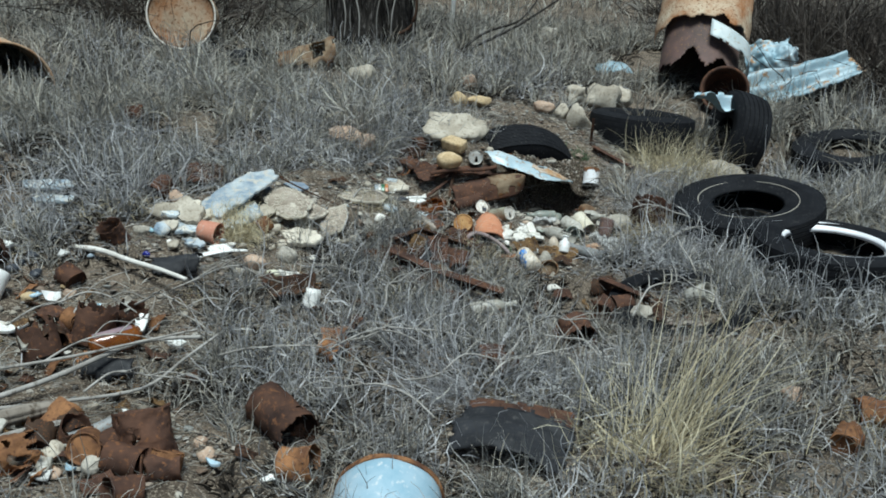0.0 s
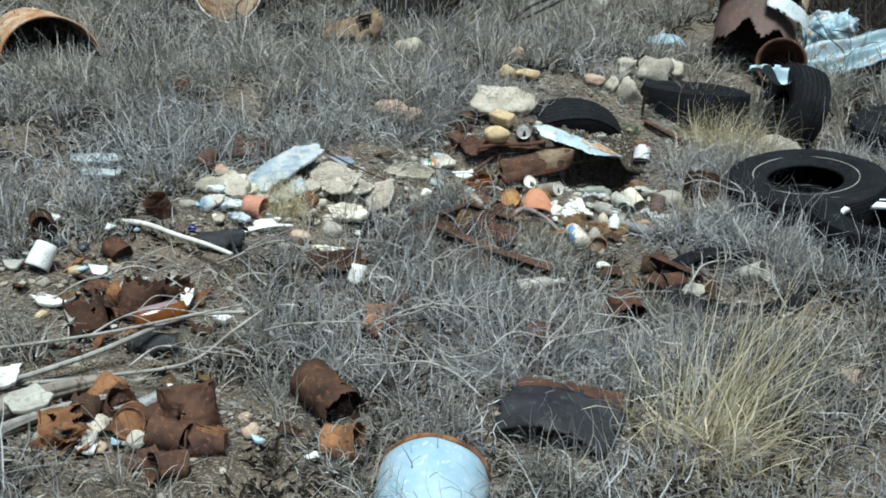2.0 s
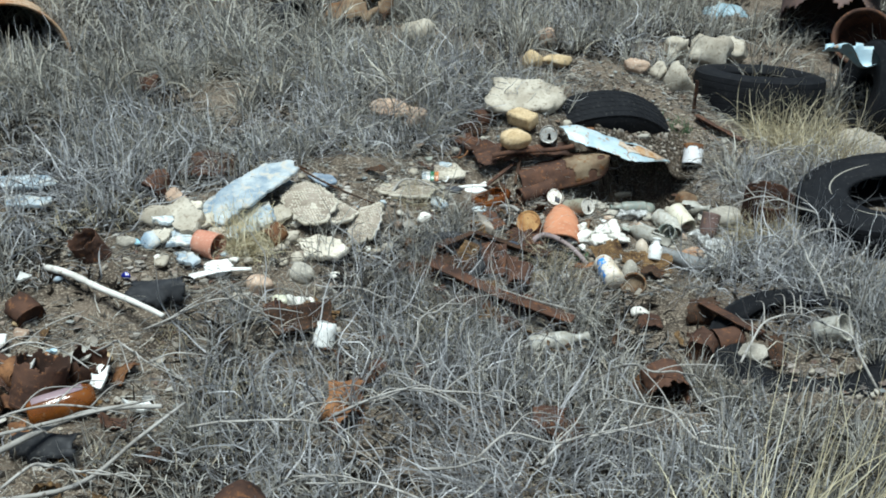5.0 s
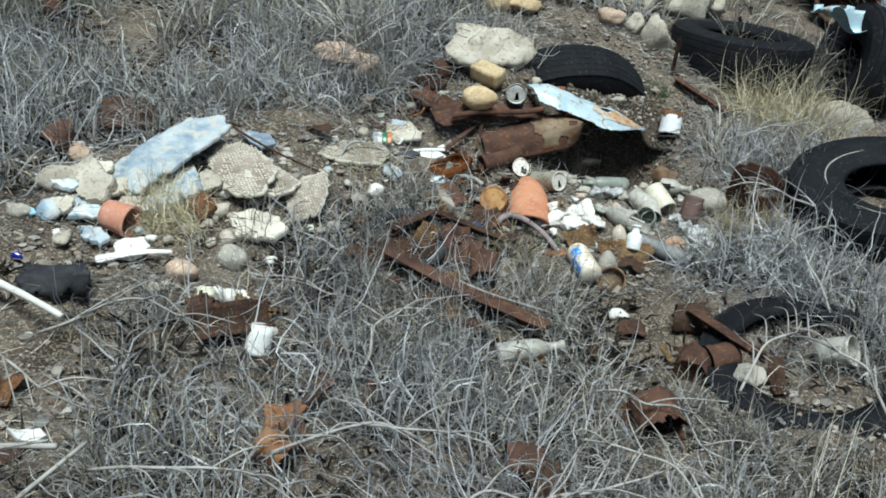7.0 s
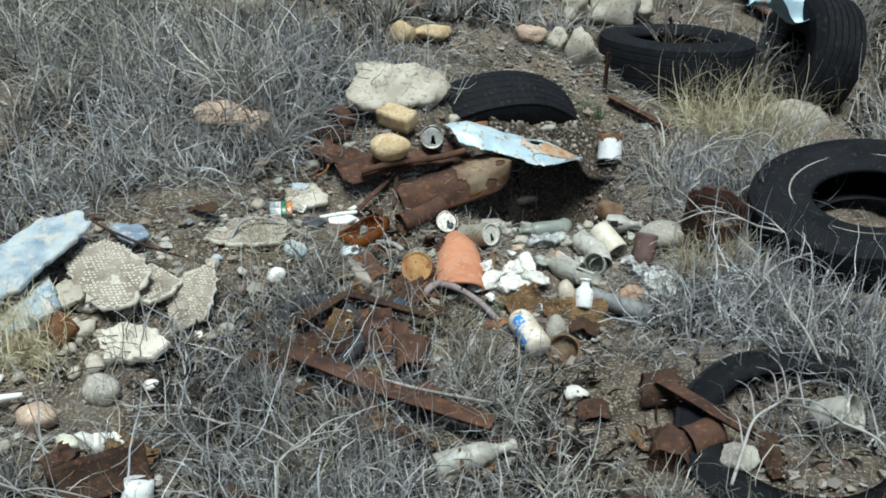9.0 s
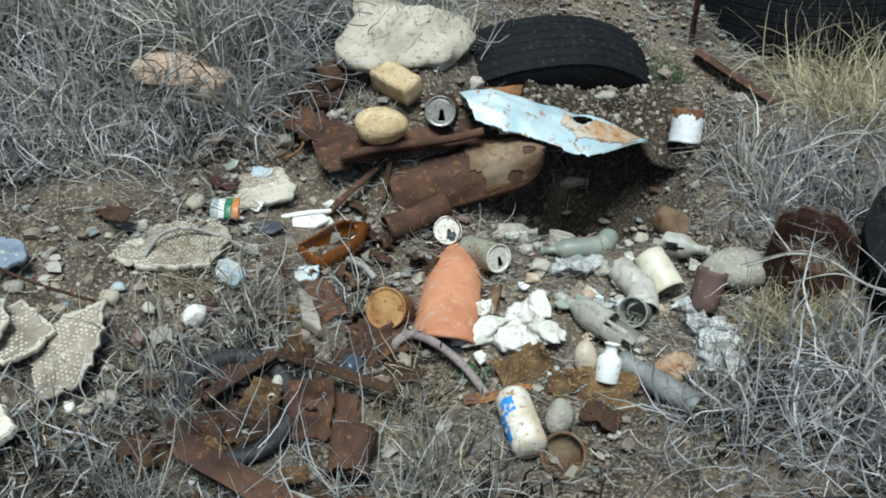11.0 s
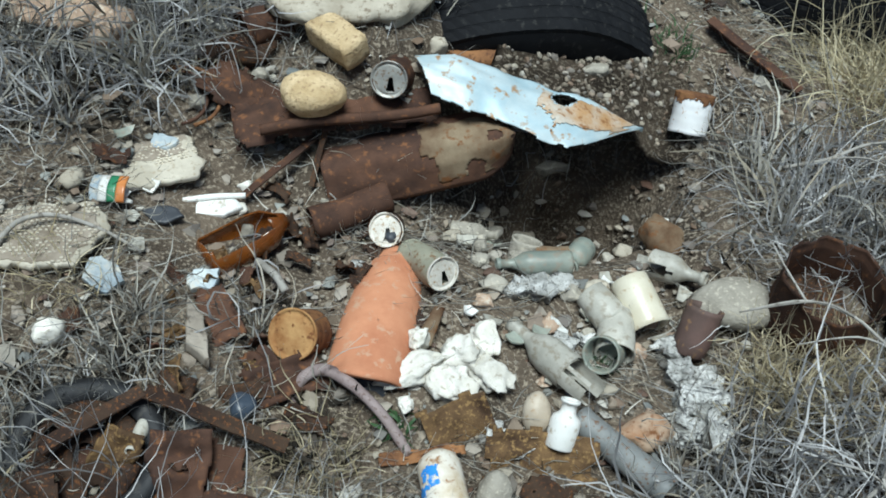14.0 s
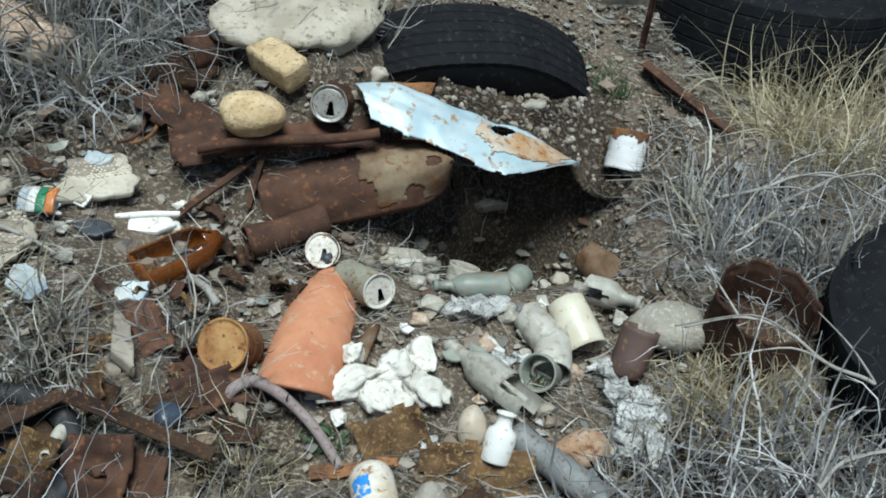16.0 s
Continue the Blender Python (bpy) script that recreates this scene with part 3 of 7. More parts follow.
part("peeling_strip", sheet(0.13, 0.7, 8, 30, strip_shape, 0.002, 0.01, 3), mat("pale_tank_paint", (0.52, 0.6, 0.6), (0.7, 0.75, 0.74), 9, (0.45, 0.36, 0.24), 0.15, 40, 0.5, bump=0.2), tank, "pale blue-white strip of jacket")
bowl = jar("rusty_bucket", lying(1.69, 5.38, 0.1, -100, 25, 0), 0.14, 0.24, RUST, "dark rusty bucket lying open beside the tank", category="bucket", flare=1.1)
bent = sheet(0.24, 0.12, 22, 10, lambda u, v: (0.28 * (u - 0.5), 0.12 * (v - 0.5), 0.05 * math.sin(u * 7) * (1 - v) + 0.03 * math.sin(v * 6 + u * 3)), 0.002, 0.012, 5)
single("bent_tin", bent, SHEETD, on(1.535, 4.72, 0.33, 20, 10, 12), "pale blue bent tin scrap on the tyre", "tin scrap")
big1 = sheet(0.85, 0.36, 80, 40, lambda u, v: (0.85 * (u - 0.5), 0.36 * (v - 0.5) * (1 - 0.3 * u), 0.025 * math.sin(v * 16) * (1 - u * 0.5) + 0.12 * u * u + 0.03 * noise.noise((u * 5, v * 4, 1))), 0.002, 0.02, 6)
single("corrugated_sheet", big1, SHEETD, on(2.19, 5.62, 0.14, 30, -6, 22), "pale blue crumpled roofing sheet with rust streaks", "metal sheet")
big2 = sheet(0.38, 0.38, 40, 40, lambda u, v: (0.38 * (u - 0.5), 0.36 * (v - 0.5), 0.09 * noise.noise((u * 3, v * 3, 8)) + 0.03 * noise.noise((u * 9, v * 9, 2)) + 0.1 * math.sin(v * 3)), 0.002, 0.03, 9)
single("crumpled_tin", big2, SHEETD, on(2.1, 6.1, 0.16, 52, -8, 6), "crumpled pale blue tin with rust stain", "tin scrap")
fl = sheet(0.3, 0.16, 18, 10, lambda u, v: (0.3 * (u - 0.5), 0.16 * (v - 0.5), 0.05 * math.sin(u * 4) + 0.02 * noise.noise((u * 6, v * 6, 3))), 0.002, 0.02, 11)
single("torn_tin", fl, SHEETR, on(2.6, 5.93, 0.2, 40, -25, 30), "torn pale tin flap at the end of the sheet", "tin scrap")
sm = sheet(0.28, 0.14, 18, 10, lambda u, v: (0.28 * (u - 0.5), 0.15 * (v - 0.5), 0.05 * math.sin(u * 3.1) + 0.015 * noise.noise((u * 6, v * 6, 9))), 0.002, 0.02, 13)
single("tin_scrap", sm, SHEETD, on(0.98, 5.72, 0.05, 20, 0, 20), "small pale blue tin scrap among stones", "tin scrap")

# ---- tree ----
tree = thing("tree", on(-0.72, 5.62, -0.05), "thick rough-barked dead tree trunk in grass", "tree")
bm = lathe([(0.34, 0), (0.29, 0.12), (0.265, 0.3), (0.25, 0.6), (0.24, 1.1), (0.23, 1.8), (0.2, 2.6), (0.12, 3.2), (0, 3.3)], 72)
bmesh.ops.subdivide_edges(bm, edges=[e for e in bm.edges if abs(e.verts[0].co.z - e.verts[1].co.z) > 0.05], cuts=6)
for v in bm.verts:
    a = math.atan2(v.co.y, v.co.x)
    k = 1 + 0.14 * noise.noise((math.cos(a) * 7, math.sin(a) * 7, v.co.z * 2)) + 0.16 * noise.noise((math.cos(a) * 18, math.sin(a) * 18, v.co.z * 3.5))
    v.co.x, v.co.y = v.co.x * k, v.co.y * k
part("trunk", bm, BARK, tree)
for k, (a, z, ln, up) in enumerate(((20, 1.9, 1.2, 0.9), (150, 2.3, 1.1, 1.0), (260, 2.7, 1.2, 0.8), (80, 3.0, 1.0, 1.2))):
    c, s = math.cos(radians(a)), math.sin(radians(a))
    part("limb", tube_along([(0, 0, z), (c * ln * 0.4, s * ln * 0.4, z + up * 0.3), (c * ln * 0.8 + 0.1, s * ln * 0.8, z + up * 0.8), (c * ln, s * ln * 1.2, z + up * 1.5)], 0.09, 9, 0.02), BARK, tree)
for k in range(34):
    a = radians(180 + k * 180 / 33 + 9 * math.sin(k * 7))
    r = 0.29 + 0.03 * math.sin(k * 3.3)
    pts = [(r * math.cos(a + 0.10 * math.sin(q * 1.3 + k)), r * math.sin(a + 0.10 * math.sin(q * 1.3 + k)) - 0.01, 0.85 - 0.16 * q) for q in range(5)]
    part("vine", tube_along(pts, 0.008, 5, 0.004), (BARK, TWIG, BARK)[k % 3], tree)
br = tube_along([(0, 0, 0), (0.3, 0.05, 0.12), (0.62, 0.12, 0.28), (0.95, 0.2, 0.5)], 0.014, 7, 0.006)
single("fallen_branch", br, BARK, on(-0.3, 5.3, 0.02), "thin dark dead branch leaning out of grass", "branch")
br = tube_along([(0, 0, 0), (0.25, 0.08, 0.2), (0.5, 0.1, 0.3), (0.66, 0.2, 0.52)], 0.012, 7, 0.004)
single("fallen_branch", br, BARK, on(-0.18, 5.35, 0.03), "forked dark dead branch leaning out of grass", "branch")
hook = tube_along([(0, 0, 0), (0.08, 0, 0.05), (0.12, 0, 0.16), (0.11, 0, 0.3), (0.07, 0, 0.42)], 0.012, 8, 0.01)
single("rusty_hook", hook, RUST_DARK, on(-0.5, 5.4, 0.2), "dark curved iron hook beside the tree", "iron hook")
post = lathe([(0.018, 0), (0.02, 0.3), (0.018, 0.7), (0, 0.71)], 10)
single("white_post", post, CERAM, on(-0.31, 7.17, 0, 2, 3, 0), "thin white post standing behind the tree", "post")
st = sheet(0.4, 0.3, 24, 16, lambda u, v: (0.4 * (u - 0.5), 0.26 * (v - 0.5), 0.17 * math.sin(math.pi * min(1, v * 1.05)) * (0.5 + 0.5 * u) + 0.02 * noise.noise((u * 6, v * 6, 4))), 0.004, 0.03, 4, holes=((0.72, 0.3, 0.12, 0.2),))
single("rusty_hood", st, RUST_TAN, on(-1.06, 5.06, 0.02, 0, -4, 14), "rusty cream tin hood lying by the tree", "tin scrap")
jar("cut_pipe", lying(-1.38, 4.76, 0.09, -35, 8), 0.075, 0.2, BLACK, "short black pipe end lying in grass", category="pipe")

# ---- stones at the back ----
def stone(x, y, up, sx, sy, sz, seed, material, label, rz=0, rx=0, ry=0, angular=0.35):
    return single("stone", boulder(sx, sy, sz, seed, angular), material, on(x, y, up, rx, ry, rz), label, "stone", "stones on the dump")


stone(0.87, 4.86, 0.06, 0.13, 0.1, 0.1, 3, LIME, "tan weathered limestone boulder among small stones", 20, 0, 0, 0.75)
stone(0.98, 4.97, 0.06, 0.1, 0.09, 0.09, 4, LIME, "tan rounded limestone lump on the mound", 50, 0, 0, 0.75)
stone(0.71, 4.82, 0.05, 0.08, 0.06, 0.07, 5, LIME, "tan limestone block beside the boulder", 0, 0, 0, 0.75)
stone(0.705, 4.4, 0.03, 0.085, 0.07, 0.12, 6, LIME, "upright pale limestone beside the half-buried tyre", 15, 10, -20, 0.6)
stone(0.614, 4.464, 0.03, 0.05, 0.05, 0.05, 7, LIME, "small tan stone near the tyre", 0)
stone(0.5, 4.45, 0.03, 0.07, 0.05, 0.045, 8, STONE_P, "pinkish grey stone behind the tyre", 0)
stone(1.58, 4.5, -0.01, 0.2, 0.14, 0.13, 9, LIME, "broad tan limestone slab half sunk behind tyre", 10, -14, 8, 0.8)
stone(-0.56, 4.42, 0.09, 0.1, 0.07, 0.07, 10, LIME, "pale pointed stone standing in grass", 0)
stone(0.51, 6.88, 0.05, 0.1, 0.09, 0.08, 11, STONE_G, "pale grey stone far off in grass", 0)
stone(-0.493, 3.598, 0.03, 0.11, 0.07, 0.05, 12, STONE_P, "flat orange-pink stone among grey stems", 8)
stone(0.02, 4.27, 0.03, 0.06, 0.05, 0.05, 13, STONE_Y, "orange stone on bare gravel", 0)
stone(0.135, 4.32, 0.03, 0.08, 0.05, 0.035, 14, STONE_Y, "flat orange stone on bare gravel", 30)
stone(0.06, 4.6, 0.05, 0.055, 0.05, 0.06, 15, STONE_P, "round brown stone standing on the mound", 0, 0, 0, 0.3)

# ---- the hollow: things round the torn tin ----
RUST_OC = mat("ochre_rust_scale", (0.06, 0.036, 0.022), (0.17, 0.105, 0.05), 18, (0.25, 0.16, 0.07), 0.35, 120, 0.9, bump=0.8, depth=0.003)
single("stone_slab", boulder(0.175, 0.14, 0.06, 21, 0.45, 4), LIME, on(0.025, 3.855, 0.03, 28, 4, 14), "flat tan limestone slab resting against the tyre", "stone", "stones on the dump")
stone(0.04, 3.575, 0.118, 0.068, 0.056, 0.05, 22, STONE_Y, "round pitted yellow stone on rusty plate", 0, 0, 0, 0.12)
blk = slab(0.12, 0.08, 0.055, 23, 5, 0.08, 0.0, [(-0.062, -0.03), (0.06, -0.032), (0.063, 0.028), (-0.058, 0.03)])
single("stone_block", blk, STONE_Y, on(0.055, 3.7, 0.035, 14, 4, -32), "squarish yellow sandstone block on soil", "stone", "stones on the dump")
can("tin_can", lying(0.165, 3.715, 0.0, -85, 22), 0.037, 0.105, RUST, "rusty can lying with punched grey lid", 31, LIDTIN, "grey tin lid with a punched slot", slot=True)
can("tin_can", lying(0.297, 3.872, 0.025, 14, 0), 0.026, 0.12, RUST_O, "orange rusty narrow can lying beside the tyre", 32)
stone(0.232, 3.82, 0.015, 0.025, 0.022, 0.024, 24, LIME, "small round cream pebble before rusty can")
can("tin_can", lying(0.4, 3.92, 0.09, 60, 10), 0.028, 0.06, RUST, "small flattened rusty can by the tyre", 33, opened=True, dent=0.012)
single("stone_block", slab(0.09, 0.036, 0.022, 25, 4, 0.05), STONE_G, on(0.484, 3.942, 0.03, 8, 0, 14), "small grey concrete block lying on gravel", "stone", "stones on the dump")
single("stone_block", slab(0.07, 0.028, 0.02, 26, 5, 0.1), STONE_G, on(0.647, 4.022, 0.02, 8, 0, -4), "narrow grey stone lying on gravel", "stone", "stones on the dump")
can("enamel_mug", lying(0.781, 3.939, 0.05, -95, -62), 0.042, 0.085, mat("chipped_white_enamel", (0.74, 0.75, 0.76), (0.84, 0.84, 0.83), 14, (0.4, 0.2, 0.08), 0.05, 60, 0.35, bump=0.15), "white enamel mug rusted at its foot, tipped over", 34, opened=True, dent=0.003, bottom=RUST_O, category="mug", group="")
mug = bpy.data.objects["enamel_mug"]
mug_body = [c for c in mug.children if c.name.startswith("body")][0]
bm = lathe([(0.044 - 0.0005 * k / 16, -0.046 + 0.0022 * k) for k in range(17)], 96)
eaten(bm, lambda p: p.z > -0.030 + 0.022 * noise.noise((p.x * 50, p.y * 50, 3)) + 0.012 * noise.noise((p.x * 150, p.y * 150, p.z * 150)))
part("rusty_foot", thick(bm, 0.0008), RUST_O, mug_body, "orange rust eating the foot")
part("foot_plate", lathe([(0.044, -0.046), (0.038, -0.048), (0, -0.0475)], 40), RUST_O, mug, "orange rusted foot")
stone(-0.403, 3.601, 0.04, 0.07, 0.05, 0.05, 27, STONE_P, "pinkish stone under tangled grey stems", 0)

# torn pale-blue sheet over the hole
def torn(u, v):
    """From the high western corner to the low eastern tip; v runs from the front edge to the back edge."""
    back = Vector((0.198, 3.755, 0.158)).lerp(Vector((0.682, 3.876, -0.02)), u)
    back.z += 0.05 * math.sin(math.pi * u) * (1 - 0.5 * u)
    front = Vector((0.258, 3.66, 0.132)).lerp(Vector((0.6, 3.68, 0.02)), u)
    if u > 0.82:
        front = front.lerp(back, ((u - 0.82) / 0.18) ** 1.3)
    p = front.lerp(back, v)
    up = 0.018 * math.sin(math.pi * v) * (1 - 0.5 * u) + 0.010 * math.sin(u * 10) * v + 0.005 * noise.noise((u * 9, v * 5, 1))
    return (p.x, p.y - 0.012 * noise.noise((u * 7, 2, 0)) * (1 - v), p.z + up)


tin = thing("torn_sheet", pose(0, 0, 0), "torn pale blue sheet over a dark hole", "metal sheet")
part("panel", sheet(0.5, 0.11, 150, 36, torn, 0.002, 0.003, 2, holes=((0.66, 0.8, 0.055, 0.16),)), [SHEETM], tin)


def rusty_end(u, v):
    p = torn(0.55 + 0.43 * u, 0.03 + 0.94 * v)
    return (p[0], p[1], p[2] + 0.003)


def bank_at(x, b):
    """A point on the soil bank behind the sheet: b runs from the sheet's back edge to the open ground."""
    lip = torn(min((x - 0.198) / 0.484, 0.97), 0.93)
    far = max(0.0, (x - 0.66) / 0.18)
    rise = (lip[2] - 0.012) * (1 - far) + (G(x, lip[1]) - 0.03) * far
    y = lip[1] + 0.3 * b
    low = G(x, lip[1] + 0.3) - 0.02
    return (x, y, low + (rise - low) * (1 - b) ** 1.4 + 0.014 * noise.noise((x * 22, y * 22, 3)) * min(1, 4 * b))


bank = bmesh.new()
rows_ = [[bank.verts.new(bank_at(0.35 + 0.49 * i / 44, j / 20)) for j in range(21)] for i in range(45)]
for p, q in zip(rows_, rows_[1:]):
    for j in range(20):
        bank.faces.new((p[j], q[j], q[j + 1], p[j + 1]))
bmesh.ops.solidify(bank, geom=bank.faces[:], thickness=0.02)
bmesh.ops.recalc_face_normals(bank, faces=bank.faces[:])
single("soil_bank", bank, SOIL, pose(0, 0, 0), "bare soil bank roofing the dark hollow behind torn sheet", "soil bank", kind="structure")
single("stone", boulder(0.035, 0.022, 0.016, 610, 0.5), STONE_G, Matrix.Translation(bank_at(0.56, 0.4)) @ pose(0, 0, 0.006, 0, 0, 20), "flat grey stone on the bank behind torn sheet", "stone", "stones on the dump")
part("rusted_end", sheet(0.2, 0.11, 90, 40, rusty_end, 0.0008, 0.015, 8, holes=((0.26, 0.8, 0.15, 0.2), (0.0, 0.0, 0.4, 0.5), (0.6, 0.1, 0.3, 0.25))), SHEETR, tin, "rust-stained end of the sheet")

# rusted plates below it
pl = sheet(0.42, 0.11, 44, 12, lambda u, v: (0.42 * (u - 0.5), 0.11 * (v - 0.5), 0.02 * math.sin(u * 4) + 0.02 * (1 - v) ** 2 * -1 + 0.01 * noise.noise((u * 8, v * 4, 3))), 0.003, 0.008, 3)
single("rusty_plate", pl, RUST, Matrix.Translation((0.07, 3.622, 0.088)) @ pose(0, 0, 0, 12, -2, 27), "long rusty plate jutting over the hollow", "metal plate", "rusty plates")
pl = sheet(0.36, 0.03, 40, 5, lambda u, v: (0.36 * (u - 0.5), 0.02 * (v - 0.5), 0.01 * math.sin(math.pi * v) + 0.01 * math.sin(u * 6)), 0.003, 0.003, 4)
single("rusty_strip", pl, RUST, Matrix.Translation((0.115, 3.582, 0.1)) @ pose(0, 0, 0, 30, -2, 25), "curled orange rusty edge strip of the plate", "metal strip")
pl = sheet(0.40, 0.16, 44, 20, lambda u, v: (0.40 * (u - 0.5), 0.15 * (v - 0.5) * (1 if u < 0.75 else math.sqrt(max(0.02, 1 - ((u - 0.75) / 0.25) ** 2))), 0.045 * math.sin(math.pi * v) + 0.01 * noise.noise((u * 6, v * 4, 7))), 0.003, 0.004, 5)
panel = thing("rusty_plate", Matrix.Translation((0.245, 3.62, 0.0)) @ pose(0, 0, 0, 44, -8, 26), "curved rusty panel with tan old paint", "metal plate", "rusty plates")
part("plate", pl, RUST, panel)


def tan_end(u, v):
    """The painted eastern end, a skin over the plate."""
    q = 0.5 + 0.49 * u
    e = 1 if q < 0.75 else math.sqrt(max(0.02, 1 - ((q - 0.75) / 0.25) ** 2))
    return (0.40 * (q - 0.5), 0.14 * (v - 0.5) * e, 0.045 * math.sin(math.pi * v) + 0.01 * noise.noise((q * 6, v * 4, 7)) + 0.004)


part("old_paint", sheet(0.2, 0.15, 50, 40, tan_end, 0.001, 0.016, 21, holes=((0.55, 0.15, 0.1, 0.12), (0.8, 0.55, 0.08, 0.1), (0.0, 0.2, 0.15, 0.3))), RUST_TAN, panel, "tan flaking old paint")
can("rusty_pipe", lying(0.145, 3.462, 0.035, 40, 6), 0.032, 0.16, RUST, "dark rusty short pipe lying in the hollow", 35, opened=True, category="pipe", group="")
# dark soil wall under the plates
stone(-0.18, 3.71, 0.01, 0.1, 0.05, 0.05, 29, RUST_DARK, "dark clod of rusty soil under scrap", 20)
pl = sheet(0.2, 0.1, 22, 10, lambda u, v: (0.2 * (u - 0.5), 0.1 * (v - 0.5), 0.04 * math.sin(u * 3 + 1) * (1 - v) + 0.012 * noise.noise((u * 7, v * 5, 2))), 0.002, 0.015, 7)
single("bent_plate", pl, RUST, on(-0.126, 3.617, 0.04, 35, 10, -12), "bent dark rusty tin curling from soil", "metal plate", "rusty plates")
ring = tube_along([(math.cos(a) * 0.1, math.sin(a) * 0.075, 0.012 * math.sin(a * 2)) for a in [radians(k) for k in range(-60, 215, 25)]], 0.004, 7)
single("wire_hoop", ring, RUST_O, on(-0.256, 3.548, 0.03, 18, 6, 20), "rusty orange wire hoop half in soil", "wire")
ring = tube_along([(math.cos(a) * 0.085, math.sin(a) * 0.065, 0.012 * math.sin(a * 2)) for a in [radians(k) for k in range(-80, 120, 25)]], 0.004, 7)
single("wire_hoop", ring, RUST, on(-0.266, 3.541, 0.02, 22, 0, 40), "dark rusty wire hoop half in soil", "wire")
can("tin_can", lying(-0.127, 3.759, 0.03, 50, 5), 0.04, 0.1, RUST, "crushed dark rusty can by the stone", 36, opened=True, dent=0.012)
stone(-0.115, 3.672, 0.015, 0.02, 0.018, 0.022, 30, STONE_G, "small grey pebble on soil")
stone(-0.218, 3.58, 0.01, 0.024, 0.02, 0.02, 41, STONE_G, "grey pebble inside the wire hoop")
stone(-0.07, 3.457, 0.01, 0.02, 0.015, 0.02, 42, PLASTER, "white pebble on bare soil")
stone(-0.064, 3.4, 0.01, 0.02, 0.016, 0.014, 43, PLASTER, "white chip on bare soil")
stone(-0.034, 3.354, 0.01, 0.026, 0.02, 0.02, 44, STONE_G, "grey pebble beside broken ceramic")

# terracotta pipe shard with its iron ring
def shard_shape(u, v):
    """A shallow arch of pipe wall: a lip that juts forward at the crown, a rounded far tip."""
    k = max(0.0, (v - 0.35) / 0.65)
    r = 0.064 * (1 - 0.34 * k * k)
    a = radians(-78 + 156 * u)
    lip = -0.026 * math.cos(a) ** 2 * (1 - v) ** 3
    top = 1.0 - 0.16 * abs(u - 0.46)
    return (r * math.sin(a) - 0.016 * v, 0.33 * (v * top - 0.5) + lip, 0.8 * r * math.cos(a) - 0.048 - 0.014 * k ** 3)


sh = sheet(0.2, 0.33, 34, 34, shard_shape, -0.009, 0.0, 3, holes=((0.47, 0.93, 0.018, 0.014),))
single("terracotta_shard", sh, TERRA, Matrix.Translation((0.283, 3.255, -0.05)) @ pose(0, 0, 0, 1, 3, 2), "broken half of a smooth terracotta pipe", "pipe shard")
arc = tube_along([(-0.108, -0.05, -0.03), (-0.096, -0.022, 0.018), (-0.062, 0.0, 0.036), (-0.008, -0.012, 0.03), (0.058, -0.04, 0.0), (0.114, -0.075, -0.045)], 0.0125, 10, 0.009)
for v in arc.verts:
    v.co.z *= 0.9
single("iron_hoop", arc, PEWTER, on(0.284, 3.07, 0.012, 0, 0, -2), "pinkish grey iron hoop around terracotta mouth", "hoop")
# added black disc: stands in for the shadow inside the pipe's mouth
bm = lathe([(0.0, 0), (0.05, 0), (0.056, 0.01), (0.05, 0.02), (0, 0.018)], 24)
single("dark_disc", bm, CHARCOAL, on(0.275, 3.1, -0.02, 50, 0, 0), "added black disc for the shade in the pipe mouth", "disc")
can("tin_can", on(0.162, 3.13, 0.03, 46, -8, 0), 0.044, 0.07, RUST_O, "orange rusty round can, lid up", 37, RUST_L, "ochre rust-scaled lid", dent=0.003)
single("iron_rod", tube_along([(0, 0, 0.0), (0.03, -0.025, 0.012), (0.06, -0.05, 0.02), (0.085, -0.075, 0.015)], 0.008, 8), TWIG, on(0.025, 3.274, 0.02), "pale rusty iron handle beside can", "handle")

# white plaster and other small finds
for k, (x, y, a, b, c, rz, rx) in enumerate(((0.37, 3.137, 0.06, 0.024, 0.022, 38, 8), (0.435, 3.196, 0.035, 0.03, 0.025, 0, 10), (0.44, 3.125, 0.042, 0.034, 0.024, -20, -8), (0.49, 3.171, 0.045, 0.026, 0.02, -40, 6), (0.471, 3.238, 0.022, 0.034, 0.022, 10, 0), (0.37, 3.068, 0.016, 0.012, 0.01, 0, 0), (0.36, 3.194, 0.014, 0.026, 0.018, -12, 0))):
    single("plaster_chunk", rough(boulder(a * 1.25, b * 1.3, c * 1.3, 60 + k, 0.6, 4), 0.006, 45, k, 0.002), PLASTER, on(x, y, 0.02, rx * 2.2, 9 * (k % 3) - 9, rz), "broken chunk of white plaster", "plaster", "broken plaster")
single("egg_stone", boulder(0.026, 0.025, 0.04, 70, 0.08), mat("bone_white", (0.5, 0.42, 0.32), (0.68, 0.6, 0.48), 16, (0.45, 0.32, 0.2), 0.2, 80, 0.5, bump=0.2), on(0.587, 3.109, 0.03, -35, 0, 10), "smooth egg-shaped cream porcelain knob", "knob")
single("egg_stone", boulder(0.03, 0.03, 0.042, 71, 0.08), STONE_G, on(0.549, 2.947, 0.03, -30, 0, -10), "smooth egg-shaped grey stone beside spray can", "knob")
bottle("white_bottle", on(0.637, 3.093, 0.045, -38, 6, 0), 0.026, 0.085, CERAM, "small white ceramic bottle with rusty neck", neck=0.5)
can("grey_tube", lying(0.741, 3.074, 0.028, -36, 2), 0.026, 0.2, GREYTIN, "long grey metal tube lying on rubble", 38, opened=True, dent=0.003, category="tube", group="")
bottle("broken_bottle", lying(0.595, 3.23, 0.03, 143, 0), 0.034, 0.22, GLASS, "broken clear glass bottle caked with dust", 0.3, 4)
